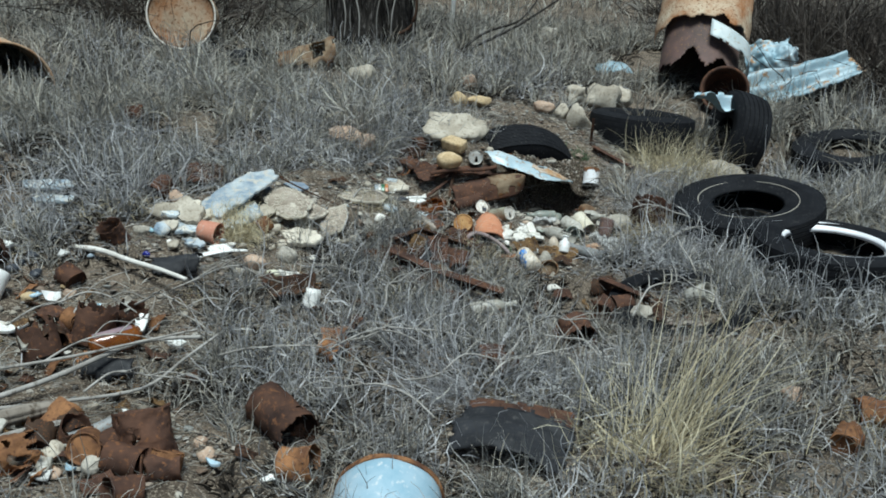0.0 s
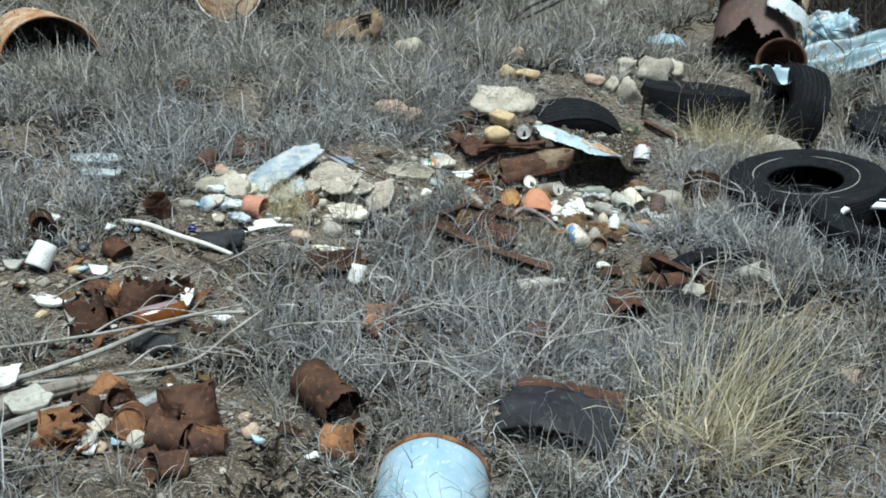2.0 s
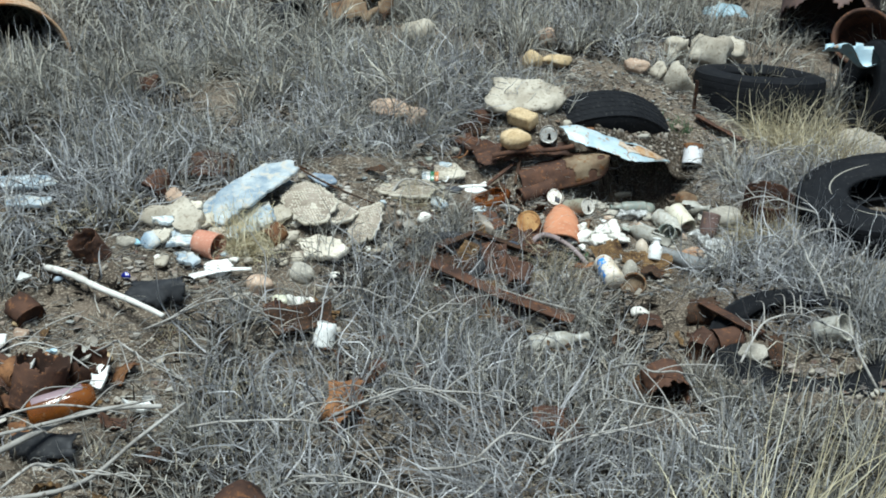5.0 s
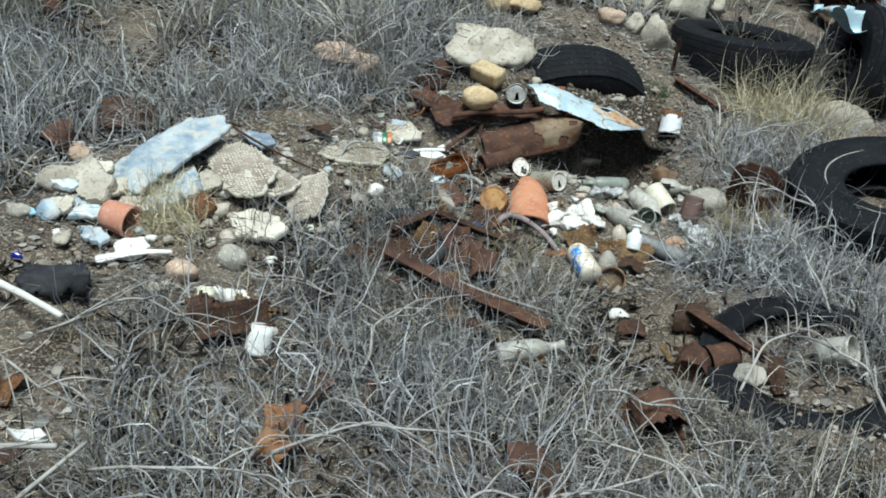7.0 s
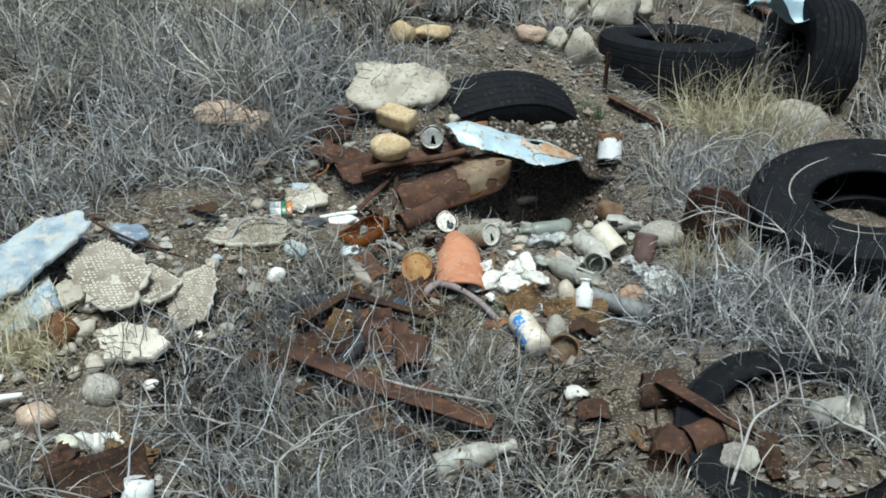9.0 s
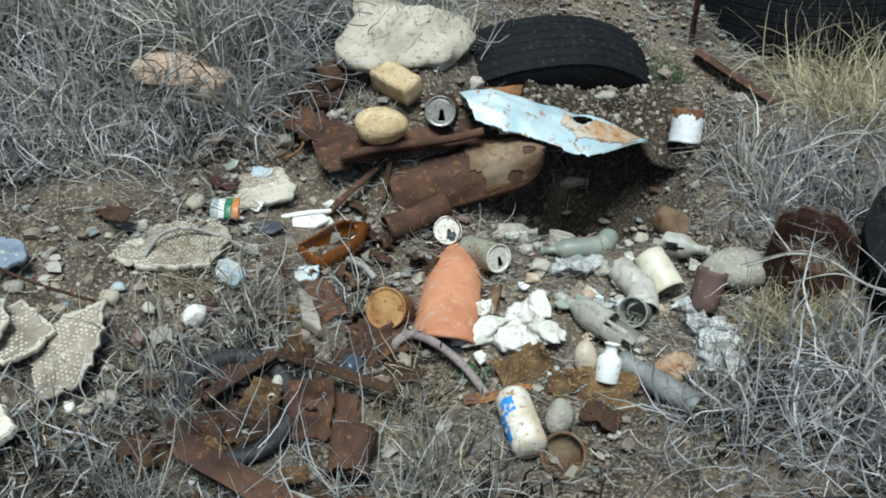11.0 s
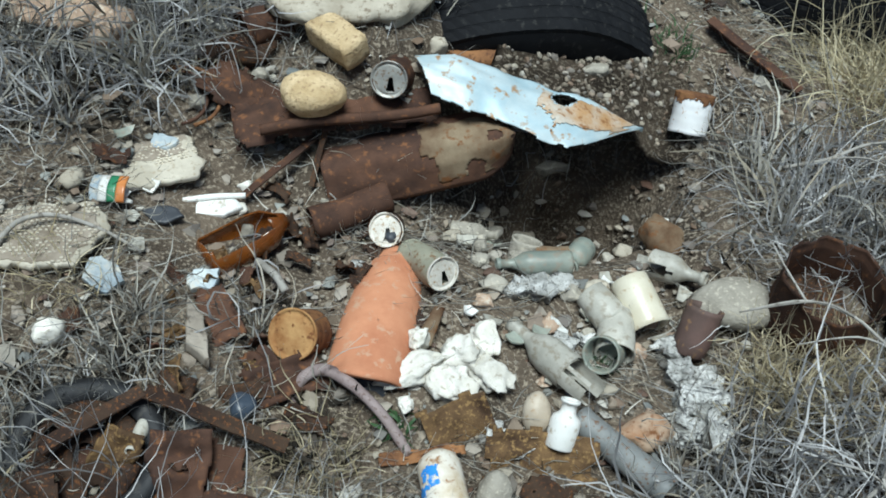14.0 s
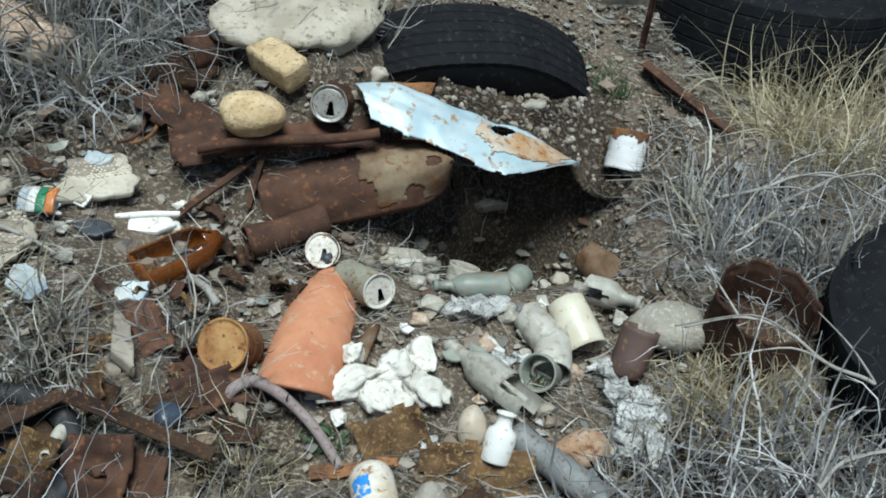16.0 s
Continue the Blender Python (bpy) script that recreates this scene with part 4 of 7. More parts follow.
stone(0.772, 3.133, 0.025, 0.055, 0.042, 0.035, 72, mat("rust_stained_stone", (0.3, 0.14, 0.06), (0.5, 0.4, 0.3), 14, (0.2, 0.09, 0.04), 0.3, 60, 0.8, bump=0.4), "rounded stone stained with orange rust", 30)
for k, (x, y, s) in enumerate(((0.857, 3.235, 0.05), (0.823, 3.291, 0.038), (0.89, 3.173, 0.038), (0.833, 3.165, 0.04), (0.865, 3.295, 0.03), (0.802, 3.353, 0.03))):
    single("ash_clump", rough(boulder(s, s, s * 0.8, 80 + k, 0.5, 4), 0.016, 45, k, 0.006), CRUST, on(x, y, s * 0.5), "crusty lump of grey and white ash", "ash lump", "ash lumps")
for k, (x, y, s) in enumerate(((0.536, 3.392, 0.045), (0.577, 3.424, 0.035), (0.5, 3.375, 0.03), (0.603, 3.289, 0.03), (0.64, 3.318, 0.022), (0.287, 3.308, 0.022), (0.198, 3.341, 0.02), (0.571, 3.048, 0.024), (0.515, 3.075, 0.02))):
    single("ash_clump", rough(boulder(s, s * 0.8, s * 0.5, 90 + k, 0.5, 3), 0.012, 50, k + 20, 0.005), CRUST, on(x, y, s * 0.3), "flaky lump of pale grey ash", "ash lump", "ash lumps")
jar("rusty_cup", on(0.84, 3.373, 0.045, -30, 12, 0), 0.035, 0.095, DRUMM, "smooth red-brown tin cup among ash", category="cup")
jar("milk_glass_jar", lying(0.729, 3.405, 0.04, -55, -25), 0.04, 0.105, mat("milk_glass", (0.6, 0.55, 0.42), (0.74, 0.7, 0.58), 12, (0.5, 0.4, 0.26), 0.2, 60, 0.35, bump=0.1), "cream milk-glass jar lying tipped open")
jar("glass_cup", lying(0.662, 3.379, 0.03, -40, -15), 0.034, 0.075, GLASS, "dusty clear glass cup lying tipped", category="cup")
jar("glass_cup", lying(0.697, 3.33, 0.03, -85, -10), 0.036, 0.09, GLASS, "dusty clear glass tumbler lying tipped", category="cup")
jar("green_glass_jar", lying(0.684, 3.28, 0.03, -110, 35), 0.034, 0.06, GLASS_G, "small green-tinted glass jar with clover inside")
stone(0.907, 3.456, 0.03, 0.085, 0.065, 0.045, 101, STONE_G, "large smooth grey-tan cobble", 20, 0, 0, 0.15)
oct_ = thing("octagonal_tin", on(1.056, 3.451, 0.055, 8, 4, 12), "dark brown eight-sided tin standing open, rim torn", "tin can")
bm = lathe([(0.096, -0.07 + 0.145 * k / 20) for k in range(21)], 64)
for v in bm.verts:
    a = math.atan2(v.co.y, v.co.x) % (math.pi / 4) - math.pi / 8
    k = 0.924 / math.cos(a) * (1 + 0.03 * (v.co.z > 0.05))
    v.co.x, v.co.y = v.co.x * k, v.co.y * k
rough(bm, 0.004, 12, 4)
eaten(bm, lambda p: p.z > 0.066 + 0.012 * noise.noise((p.x * 25, p.y * 25, 1)) - (0.022 if p.y < -0.03 and -0.075 < p.x < 0.06 else 0))
part("wall", thick(bm, 0.002), RUST, oct_)
part("bottom", thick(lathe([(0.092, -0.035), (0.05, -0.035), (0, -0.035)], 16), 0.002), RUST_DARK, oct_)
bottle("bottle_neck", lying(0.773, 3.515, 0.025, -20, 8), 0.03, 0.16, GLASS, "broken dusty clear bottle neck", 0.5, 6)
single("rust_lump", rough(boulder(0.05, 0.045, 0.035, 102, 0.4), 0.01, 25, 2), RUST_TAN, on(0.755, 3.62, 0.02), "crusty orange lump of rusted tin", "rust lump")
single("plaster_chunk", boulder(0.03, 0.014, 0.012, 103, 0.5), PLASTER, on(0.748, 3.692, 0.03, 0, 0, 15), "broken chunk of white plaster", "plaster", "broken plaster")
bottle("small_bottle", lying(0.596, 3.533, 0.025, -105, 10), 0.026, 0.09, GLASS_G, "small dusty green bottle, neck to the front", neck=0.6)
can("tin_can", lying(0.55, 3.519, 0.02, 10, 4), 0.025, 0.065, RUST_TAN, "short rusty can lying with pale paint traces", 39, opened=True)
jar("clay_cup", on(0.489, 3.528, 0.03, -25, 10, 0), 0.032, 0.055, STONE_G, "dusty grey clay cup upside in soil", category="cup")
bottle("dusty_bottle", lying(0.382, 3.544, 0.02, 8, 0), 0.022, 0.1, STONE_G, "soil-covered small bottle in the hollow")
bottle("green_bottle", lying(0.521, 3.447, 0.024, 200, 4), 0.025, 0.15, GLASS_G, "slim dusty green bottle lying on rubble")
can("tin_can", lying(0.22, 3.461, 0.02, -75, 38), 0.033, 0.08, RUST, "small rusty can with pale pierced lid", 40, WHITE_LID, "cream lid with broken opening", slot=True)
can("tin_can", lying(0.324, 3.374, 0.02, -45, 20), 0.032, 0.13, mat("sage_paint_can", (0.26, 0.26, 0.2), (0.38, 0.37, 0.28), 12, (0.2, 0.11, 0.05), 0.3, 80, 0.7, bump=0.3), "faded sage-green can with pale pierced lid", 42, WHITE_LID, "cream lid with punched opening", slot=True)
single("slag_lump", boulder(0.022, 0.02, 0.02, 104, 0.4), CHARCOAL, on(0.234, 3.437, 0.02), "black glassy slag lump by the can", "slag")
mesh_bit = sheet(0.03, 0.08, 10, 24, lambda u, v: (0.035 * (u - 0.5) * (1 - 0.4 * v), 0.085 * (v - 0.5), 0.008 * math.sin(u * 3)), 0.001, 0.0, 1)
single("wire_mesh_scrap", mesh_bit, RUST_TAN, on(0.369, 3.237, 0.012, 10, 0, -8), "scrap of rusty fine wire mesh", "wire mesh")

# broken tiles with a raised basket pattern
def relief_tile(m, w, d, seed, label, cell=0.0085, plain=0.0, corners=8, outline=None):
    """A cast tile fragment: flat body, and on it the raised cells; a margin may be plain."""
    t = thing("relief_tile", m, label, "tile", "broken relief tiles")
    part("body", rough(slab(w, d, 0.014, seed, corners, 0.3, 0.0, outline), 0.003, 20, seed), CREAM, t)
    bm = bmesh.new()
    rnd = random.Random(seed)
    ang = sorted((i + rnd.uniform(-0.3, 0.3)) * 2 * math.pi / corners for i in range(corners))
    out = [Vector((math.cos(a) * w / 2 * rnd.uniform(0.7, 1.3), math.sin(a) * d / 2 * rnd.uniform(0.7, 1.3))) for a in ang]
    if outline:
        out = [Vector(p) for p in outline]

    def inside(p):
        for i, a in enumerate(out):
            b = out[(i + 1) % len(out)]
            if (b - a).cross(p - a) < 0.004 * (b - a).length:
                return False
        return True
    nx_, ny_ = int(w * 1.2 / cell), int(d * 1.2 / cell)
    for i in range(-nx_ // 2, nx_ // 2 + 1):
        for j in range(-ny_ // 2, ny_ // 2 + 1):
            p = Vector(((i + 0.5 * (j % 2)) * cell, j * cell * 0.8))
            if not inside(p) or p.y < -d / 2 + plain * d or rnd.random() < 0.25 or noise.noise((p.x * 22, p.y * 22, seed)) > 0.14:
                continue
            a, b, h = cell * 0.4, cell * 0.3, 0.003 * rnd.uniform(0.3, 1.2)
            lo = [bm.verts.new((p.x + sx * a, p.y + sy * b, 0.006)) for sx, sy in ((-1, -1), (1, -1), (1, 1), (-1, 1))]
            hi = [bm.verts.new((p.x + sx * a * 0.65, p.y + sy * b * 0.65, 0.008 + h)) for sx, sy in ((-1, -1), (1, -1), (1, 1), (-1, 1))]
            bm.faces.new(hi)
            for k in range(4):
                bm.faces.new((lo[k], lo[(k + 1) % 4], hi[(k + 1) % 4], hi[k]))
    part("relief", bm, CREAM, t, smooth=False)["kind"] = "stuff"
    part("dirt_film", slab(w * 0.88, d * (0.88 - plain), 0.003, seed, corners, 0.3, 0.0, [(a * 0.9, b * (0.9 - plain)) for a, b in outline] if outline else None), CREAM_D, t, "brown dirt between the cells", pose(0, plain * d * 0.45, 0.0075))
    return t


relief_tile(on(-0.228, 3.408, 0.012, 10, 4, 42), 0.21, 0.16, 111, "cream relief tile fragment with broken plain edge", plain=0.45, outline=[(-0.085, -0.055), (0.06, -0.06), (0.085, -0.03), (0.08, 0.055), (-0.075, 0.06)])
relief_tile(on(-0.312, 3.13, 0.006, 8, 8, 30), 0.24, 0.17, 112, "large cream relief tile fragment in soil", 0.0095)

relief_tile(on(-0.385, 2.785, 0.035, 24, 6, 0), 0.2, 0.2, 114, "cream relief tile leaning on another slab", 0.010, outline=[(-0.066, -0.03), (-0.02, -0.115), (0.036, -0.07), (0.058, 0.026), (0.028, 0.118), (-0.04, 0.07)])
relief_tile(on(-0.595, 2.775, 0.06, 18, -4, 0), 0.28, 0.26, 115, "large tan relief slab among pale rubble", 0.011, outline=[(-0.12, 0.03), (-0.06, -0.055), (0.03, -0.135), (0.108, -0.12), (0.122, 0.0), (0.045, 0.075), (-0.032, 0.115), (-0.09, 0.095)])
relief_tile(on(-0.485, 2.775, 0.05, 14, 2, 60), 0.16, 0.14, 116, "tilted cream relief tile near stones", 0.010)
sh = thing("ceramic_shard", on(-0.102, 3.377, 0.012, 6, 3, 26), "white glazed ceramic shard with a ridge", "ceramic shard")
part("plate", slab(0.12, 0.055, 0.012, 117, 5, 0.12), CERAM, sh)
part("ridge", tube_along([(-0.06, 0.018, 0.01), (0, 0.02, 0.012), (0.06, 0.018, 0.01)], 0.006, 8), CERAM, sh)
cup = thing("painted_shard", on(-0.261, 3.286, 0.02, 25, 0, 10), "curved crockery shard with green and orange bands", "ceramic shard")
for k, (mm, nm) in enumerate(((BLUE_SLAB, "blue_band"), (CERAM, "white_band"), (mat("green_glaze", (0.03, 0.16, 0.08), (0.06, 0.24, 0.12), 20, rough=0.3, bump=0.1), "green_band"), (mat("orange_glaze", (0.4, 0.14, 0.04), (0.55, 0.22, 0.07), 20, rough=0.3, bump=0.1), "orange_band"))):
    part(nm, sheet(0.018, 0.06, 4, 12, lambda u, v, k=k: (-0.032 + 0.0165 * (k + u), 0.055 * (v - 0.5), 0.014 * math.cos((v - 0.5) * 2.4)), 0.004, 0.0, k), mm, cup)
single("slate_shard", slab(0.07, 0.05, 0.008, 118, 6, 0.2), CHARCOAL, on(-0.168, 3.297, 0.015, 10, 5, 10), "dark purple-black slate shard on soil", "shard")
amb = thing("broken_amber_bottle", lying(-0.013, 3.308, 0.03, 52, 3, 180), "broken brown glass bottle lying in dry stems", "bottle")
bm = lathe([(0.0, -0.085), (0.035, -0.083), (0.042, -0.075), (0.044, 0.02), (0.04, 0.05), (0.022, 0.075), (0.016, 0.09)], 60)
eaten(bm, lambda p: p.x > 0.026 + 0.02 * noise.noise((p.y * 30, p.z * 30, 2)))
part("glass", thick(bm, 0.004), AMBER, amb)
single("weathered_wood", slab(0.05, 0.15, 0.03, 119, 4, 0.06), WOODG, on(-0.005, 3.068, 0.02, 10, 8, 42), "short grey weathered wooden block", "wood block")
for k, (x, y, w, d, rz, rx, ry, mm) in enumerate(((0.013, 3.128, 0.13, 0.07, -50, 12, 8, RUST), (0.098, 2.842, 0.13, 0.12, 5, 34, 4, RUST), (0.473, 3.045, 0.13, 0.12, 30, 48, -14, RUST_OC), (0.609, 3.035, 0.19, 0.1, 14, 46, 8, RUST_OC), (0.422, 2.989, 0.15, 0.03, 20, 20, 0, RUST_O), (0.191, 2.649, 0.1, 0.09, 10, 20, 0, RUST), (0.628, 2.971, 0.09, 0.06, -10, 12, 0, RUST_DARK), (0.13, 3.05, 0.1, 0.06, -30, 8, 0, RUST), (-0.296, 3.362, 0.08, 0.05, 20, 6, 0, RUST), (-1.05, 2.899, 0.16, 0.08, 0, 14, 0, RUST), (-1.135, 2.71, 0.09, 0.07, 30, 20, 0, RUST_DARK), (-0.455, 3.129, 0.14, 0.05, -20, 4, 0, RUST_DARK), (0.629, 2.638, 0.09, 0.07, 12, 14, 0, RUST))):
    pl = sheet(w, d, 18, 14, lambda u, v, w=w, d=d, k=k: (w * (u - 0.5), d * (v - 0.5), 0.014 * math.sin(u * 4 + k) + 0.01 * noise.noise((u * 5, v * 5, k))), 0.0022, 0.012, 20 + k, holes=((0.3, 0.4, 0.04, 0.05),))
    single("rusty_scrap", pl, mm, on(x, y, 0.018, rx, ry, rz), "torn piece of rusty sheet iron on soil", "metal scrap", "rusty scraps")


def angle_iron(points, w, label, material=RUST_DARK):
    """An L-shaped iron bar through some points."""
    b = thing("angle_iron", pose(*points[0]), label, "iron bar")
    for i in range(len(points) - 1):
        p, q = Vector(points[i]) - Vector(points[0]), Vector(points[i + 1]) - Vector(points[0])
        d = (q - p).normalized()
        s = d.cross(Vector((0, 0, 1))).normalized()
        up = s.cross(d)
        bm = bmesh.new()
        sec = [(0, 0), (w, 0), (w, 0.003), (0.003, 0.003), (0.003, w), (0, w)]
        n = 12
        rings = [[bm.verts.new(p + (q - p) * k / n + s * (a - w / 2) - up * (c - w / 2) + noise.noise_vector(p + (q - p) * k / n * 30) * 0.0015) for a, c in sec] for k in range(n + 1)]
        for a, c in zip(rings, rings[1:]):
            for k in range(6):
                bm.faces.new((a[k], a[(k + 1) % 6], c[(k + 1) % 6], c[k]))
        bm.faces.new(rings[0])
        bm.faces.new(rings[-1][::-1])
        bmesh.ops.recalc_face_normals(bm, faces=bm.faces)
        part("bar", bm, material, b, smooth=False)
    return b


def gp(x, y, up):
    return (x, y, G(x, y) + up)


angle_iron([gp(-0.115, 2.77, 0.05), gp(-0.012, 2.905, 0.065), gp(0.215, 2.91, 0.045)], 0.027, "bent dark rusty angle iron lying on scrap", RUST_DARK)
angle_iron([gp(-0.125, 2.66, 0.05), gp(0.125, 2.6, 0.05), gp(0.38, 2.53, 0.05)], 0.054, "long rusty angle iron lying in dead stems", RUST)
angle_iron([gp(0.787, 4.163, 0.02), gp(1.002, 4.029, 0.015)], 0.03, "rusty iron strap lying in front of tyre", RUST)
angle_iron([gp(0.79, 2.68, 0.06), gp(0.965, 2.46, 0.06)], 0.035, "dark rusty iron stake leaning in grass", RUST)
angle_iron([gp(0.78, 4.222, -0.02), (0.785, 4.21, G(0.785, 4.21) + 0.16)], 0.012, "thin rusty iron stake standing by tyre", RUST)
hubp = thing("brake_drum", on(-0.07, 2.805, 0.02, 20, 4, 20), "round rusty wheel plate with a dark rim", "wheel plate")
bm = lathe([(0.018, 0.01), (0.03, 0.012), (0.05, 0.0), (0.07, 0.012), (0.085, 0.01), (0.09, 0.0)], 40)
rough(bm, 0.003, 20, 3)
eaten(bm, lambda p: min(math.hypot(p.x - 0.055 * math.cos(a), p.y - 0.055 * math.sin(a)) for a in (0, 1.26, 2.5, 3.8, 5.0)) < 0.009)
part("plate", thick(bm, 0.003), RUST_DARK, hubp)
# rim made broader and black to paint in the shadow round the wheel
part("rim", lathe([(0.09, -0.012), (0.118, -0.016), (0.126, 0.006), (0.112, 0.016), (0.09, 0.006)], 48, True), BLACK, hubp, "dark rim, widened and blackened for the wheel's shadow")
single("slag_lump", boulder(0.028, 0.024, 0.024, 120, 0.3), mat("dark_blue_slag", (0.02, 0.03, 0.045), (0.06, 0.075, 0.1), 14, rough=0.35, bump=0.3), on(0.116, 2.97, 0.02), "dark blue glassy slag lump", "slag")
bottle("white_neck", lying(-0.003, 2.865, 0.04, -82, 8), 0.012, 0.1, GLASS, "slim pale dusty bottle neck beside bent iron", neck=0.6)

rnd = random.Random(31)
for k in range(15):
    x, y = rnd.uniform(-0.22, 0.24), rnd.uniform(2.60, 3.06)
    w, d = rnd.uniform(0.05, 0.14), rnd.uniform(0.035, 0.08)
    pl = sheet(w, d, 20, 14, lambda u, v, w=w, d=d, k=k: (w * (u - 0.5), d * (v - 0.5), 0.02 * math.sin(u * 4 + k) + 0.012 * noise.noise((u * 5, v * 5, k))), 0.002, 0.01, 60 + k)
    single("rusty_scrap", pl, (RUST_DARK, RUST_DARK, RUST_OC, RUST)[k % 4], on(x, y, 0.02, rnd.uniform(-10, 50), rnd.uniform(-30, 30), rnd.uniform(0, 180)), "torn piece of rusty sheet iron on soil", "metal scrap", "rusty scraps")
for k in range(64):
    x, y = rnd.choice(((-0.77, 1.097), (-1.06, 1.684), (-0.876, 1.375)))
    x, y = x + rnd.gauss(0, 0.2), y + rnd.gauss(0, 0.11)
    w, d = rnd.uniform(0.03, 0.12), rnd.uniform(0.025, 0.07)
    pl = sheet(w, d, 16, 12, lambda u, v, w=w, d=d, k=k: (w * (u - 0.5), d * (v - 0.5), 0.014 * math.sin(u * 4 + k) + 0.01 * noise.noise((u * 5, v * 5, k))), 0.002, 0.008, 90 + k)
    single("rusty_scrap", pl, (RUST, RUST_DARK, RUST_O, RUST_OC)[k % 4], on(x, y, 0.015, rnd.uniform(-20, 40), rnd.uniform(-30, 30), rnd.uniform(0, 180)), "small torn rusty scrap in the heap", "metal scrap", "rusty scraps")

# small rubble, glass and scrap in and before the hollow
stone(0.447, 3.835, 0.02, 0.045, 0.035, 0.036, 420, LIME, "blocky tan clod below the torn sheet", 20, 0, 0, 0.6)
can("tin_can", lying(0.502, 3.79, 0.03, 12, 0), 0.026, 0.055, RUST_O, "short orange rusty tin lying in the hollow", 421, opened=True, dent=0.006)
stone(0.648, 3.425, 0.012, 0.035, 0.03, 0.02, 422, LIME, "flat tan stone among broken bottles", 30)
angle_iron([gp(-0.06, 3.425, 0.02), gp(0.045, 3.57, 0.02)], 0.018, "narrow rusty iron strip leaning on soil", RUST)
angle_iron([gp(0.053, 3.5, 0.015), gp(0.066, 3.6, 0.04)], 0.012, "thin rusty strip leaning against the plate", RUST_DARK)
rnd = random.Random(515)
for k in range(46):
    x, y = (rnd.uniform(0.34, 0.74), rnd.uniform(3.5, 3.84)) if k % 2 else (rnd.uniform(0.4, 0.92), rnd.uniform(3.16, 3.5))
    a = rnd.uniform(0.01, 0.026)
    stone(x, y, a * 0.35, a * rnd.uniform(0.9, 1.4), a, a * rnd.uniform(0.6, 0.9), 430 + k, (STONE_G, LIME, STONE_P, STONE_G)[k % 4], ("small grey stone", "small tan limestone chip", "small pinkish stone", "rough grey pebble")[k % 4] + " in the rubble of the hollow", rnd.uniform(0, 180), 0, 0, 0.5)
for k in range(30):
    x, y = (rnd.uniform(0.36, 0.86), rnd.uniform(3.2, 3.6)) if k % 3 else (rnd.uniform(-0.34, 0.02), rnd.uniform(3.1, 3.45))
    m = (GLASS, GLASS_G, GLASS, CERAM)[k % 4]
    single("glass_shard" if m != CERAM else "white_shard", slab(rnd.uniform(0.025, 0.055), rnd.uniform(0.02, 0.04), 0.005, 480 + k, 5, 0.25, 0.008), m, on(x, y, 0.014, rnd.uniform(0, 40), rnd.uniform(-25, 25), rnd.uniform(0, 180)), "dusty shard of pale bottle glass on rubble" if m != CERAM else "chipped white china shard on rubble", "shard", "pale shards", smooth=False)
for k in range(22):
    x, y = (rnd.uniform(-0.02, 0.25), rnd.uniform(3.3, 3.5)) if k % 2 else (rnd.uniform(-0.2, 0.12), rnd.uniform(3.0, 3.3))
    w, d = rnd.uniform(0.035, 0.085), rnd.uniform(0.025, 0.05)
    pl = sheet(w, d, 14, 10, lambda u, v, w=w, d=d, k=k: (w * (u - 0.5), d * (v - 0.5), 0.014 * math.sin(u * 4 + k) + 0.01 * noise.noise((u * 5, v * 5, k))), 0.002, 0.008, 520 + k)
    single("rusty_scrap", pl, (RUST, RUST_DARK, RUST_OC, RUST_DARK)[k % 4], on(x, y, 0.014, rnd.uniform(-20, 40), rnd.uniform(-30, 30), rnd.uniform(0, 180)), "small curled flake of rusty iron on soil", "metal scrap", "rusty scraps")

# rusty plates, can and scraps round the bent iron
def flake(w, d, k, curl):
    return sheet(w, d, 22, 18, lambda u, v: (w * (u - 0.5), d * (v - 0.5), curl * math.sin(u * 3 + k) + 0.014 * noise.noise((u * 4, v * 4, k))), 0.002, 0.012, 560 + k)


single("bent_plate", flake(0.1, 0.13, 1, 0.02), RUST, on(0.075, 2.83, 0.045, 48, 0, 12), "brown rusty plate leaning under the bent iron", "metal plate", "rusty plates")
single("bent_plate", flake(0.07, 0.11, 2, 0.014), RUST_OC, on(-0.022, 2.805, 0.045, 52, 8, -14), "narrow orange-brown rusty plate leaning on scrap", "metal plate", "rusty plates")
single("bent_plate", flake(0.17, 0.1, 3, 0.016), RUST_DARK, on(-1.0, 2.92, 0.05, 48, 4, -6), "dark brown rusty sheet leaning in dead grass", "metal plate", "rusty plates")
single("bent_plate", flake(0.11, 0.1, 4, 0.025), RUST_DARK, on(-0.11, 2.7, 0.04, 40, 10, 30), "dark curled rusty plate at the iron's end", "metal plate", "rusty plates")
can("tin_can", lying(0.18, 2.765, 0.05, -95, -38), 0.034, 0.085, RUST, "brown rusty can leaning mouth down by the iron", 564, opened=True, dent=0.006)
for k, (x, y, w, d) in enumerate(((0.1, 2.52, 0.1, 0.06), (0.165, 2.5, 0.08, 0.07), (0.38, 2.49, 0.1, 0.05), (0.26, 2.48, 0.06, 0.05), (0.0, 2.56, 0.09, 0.05))):
    single("rusty_scrap", flake(w, d, 6 + k, 0.015), (RUST_OC, RUST, RUST_DARK)[k % 3], on(x, y, 0.03, 30 + 6 * k, -8 + 5 * k, 25 * k), "rusty sheet scrap below the long iron", "metal scrap", "rusty scraps")

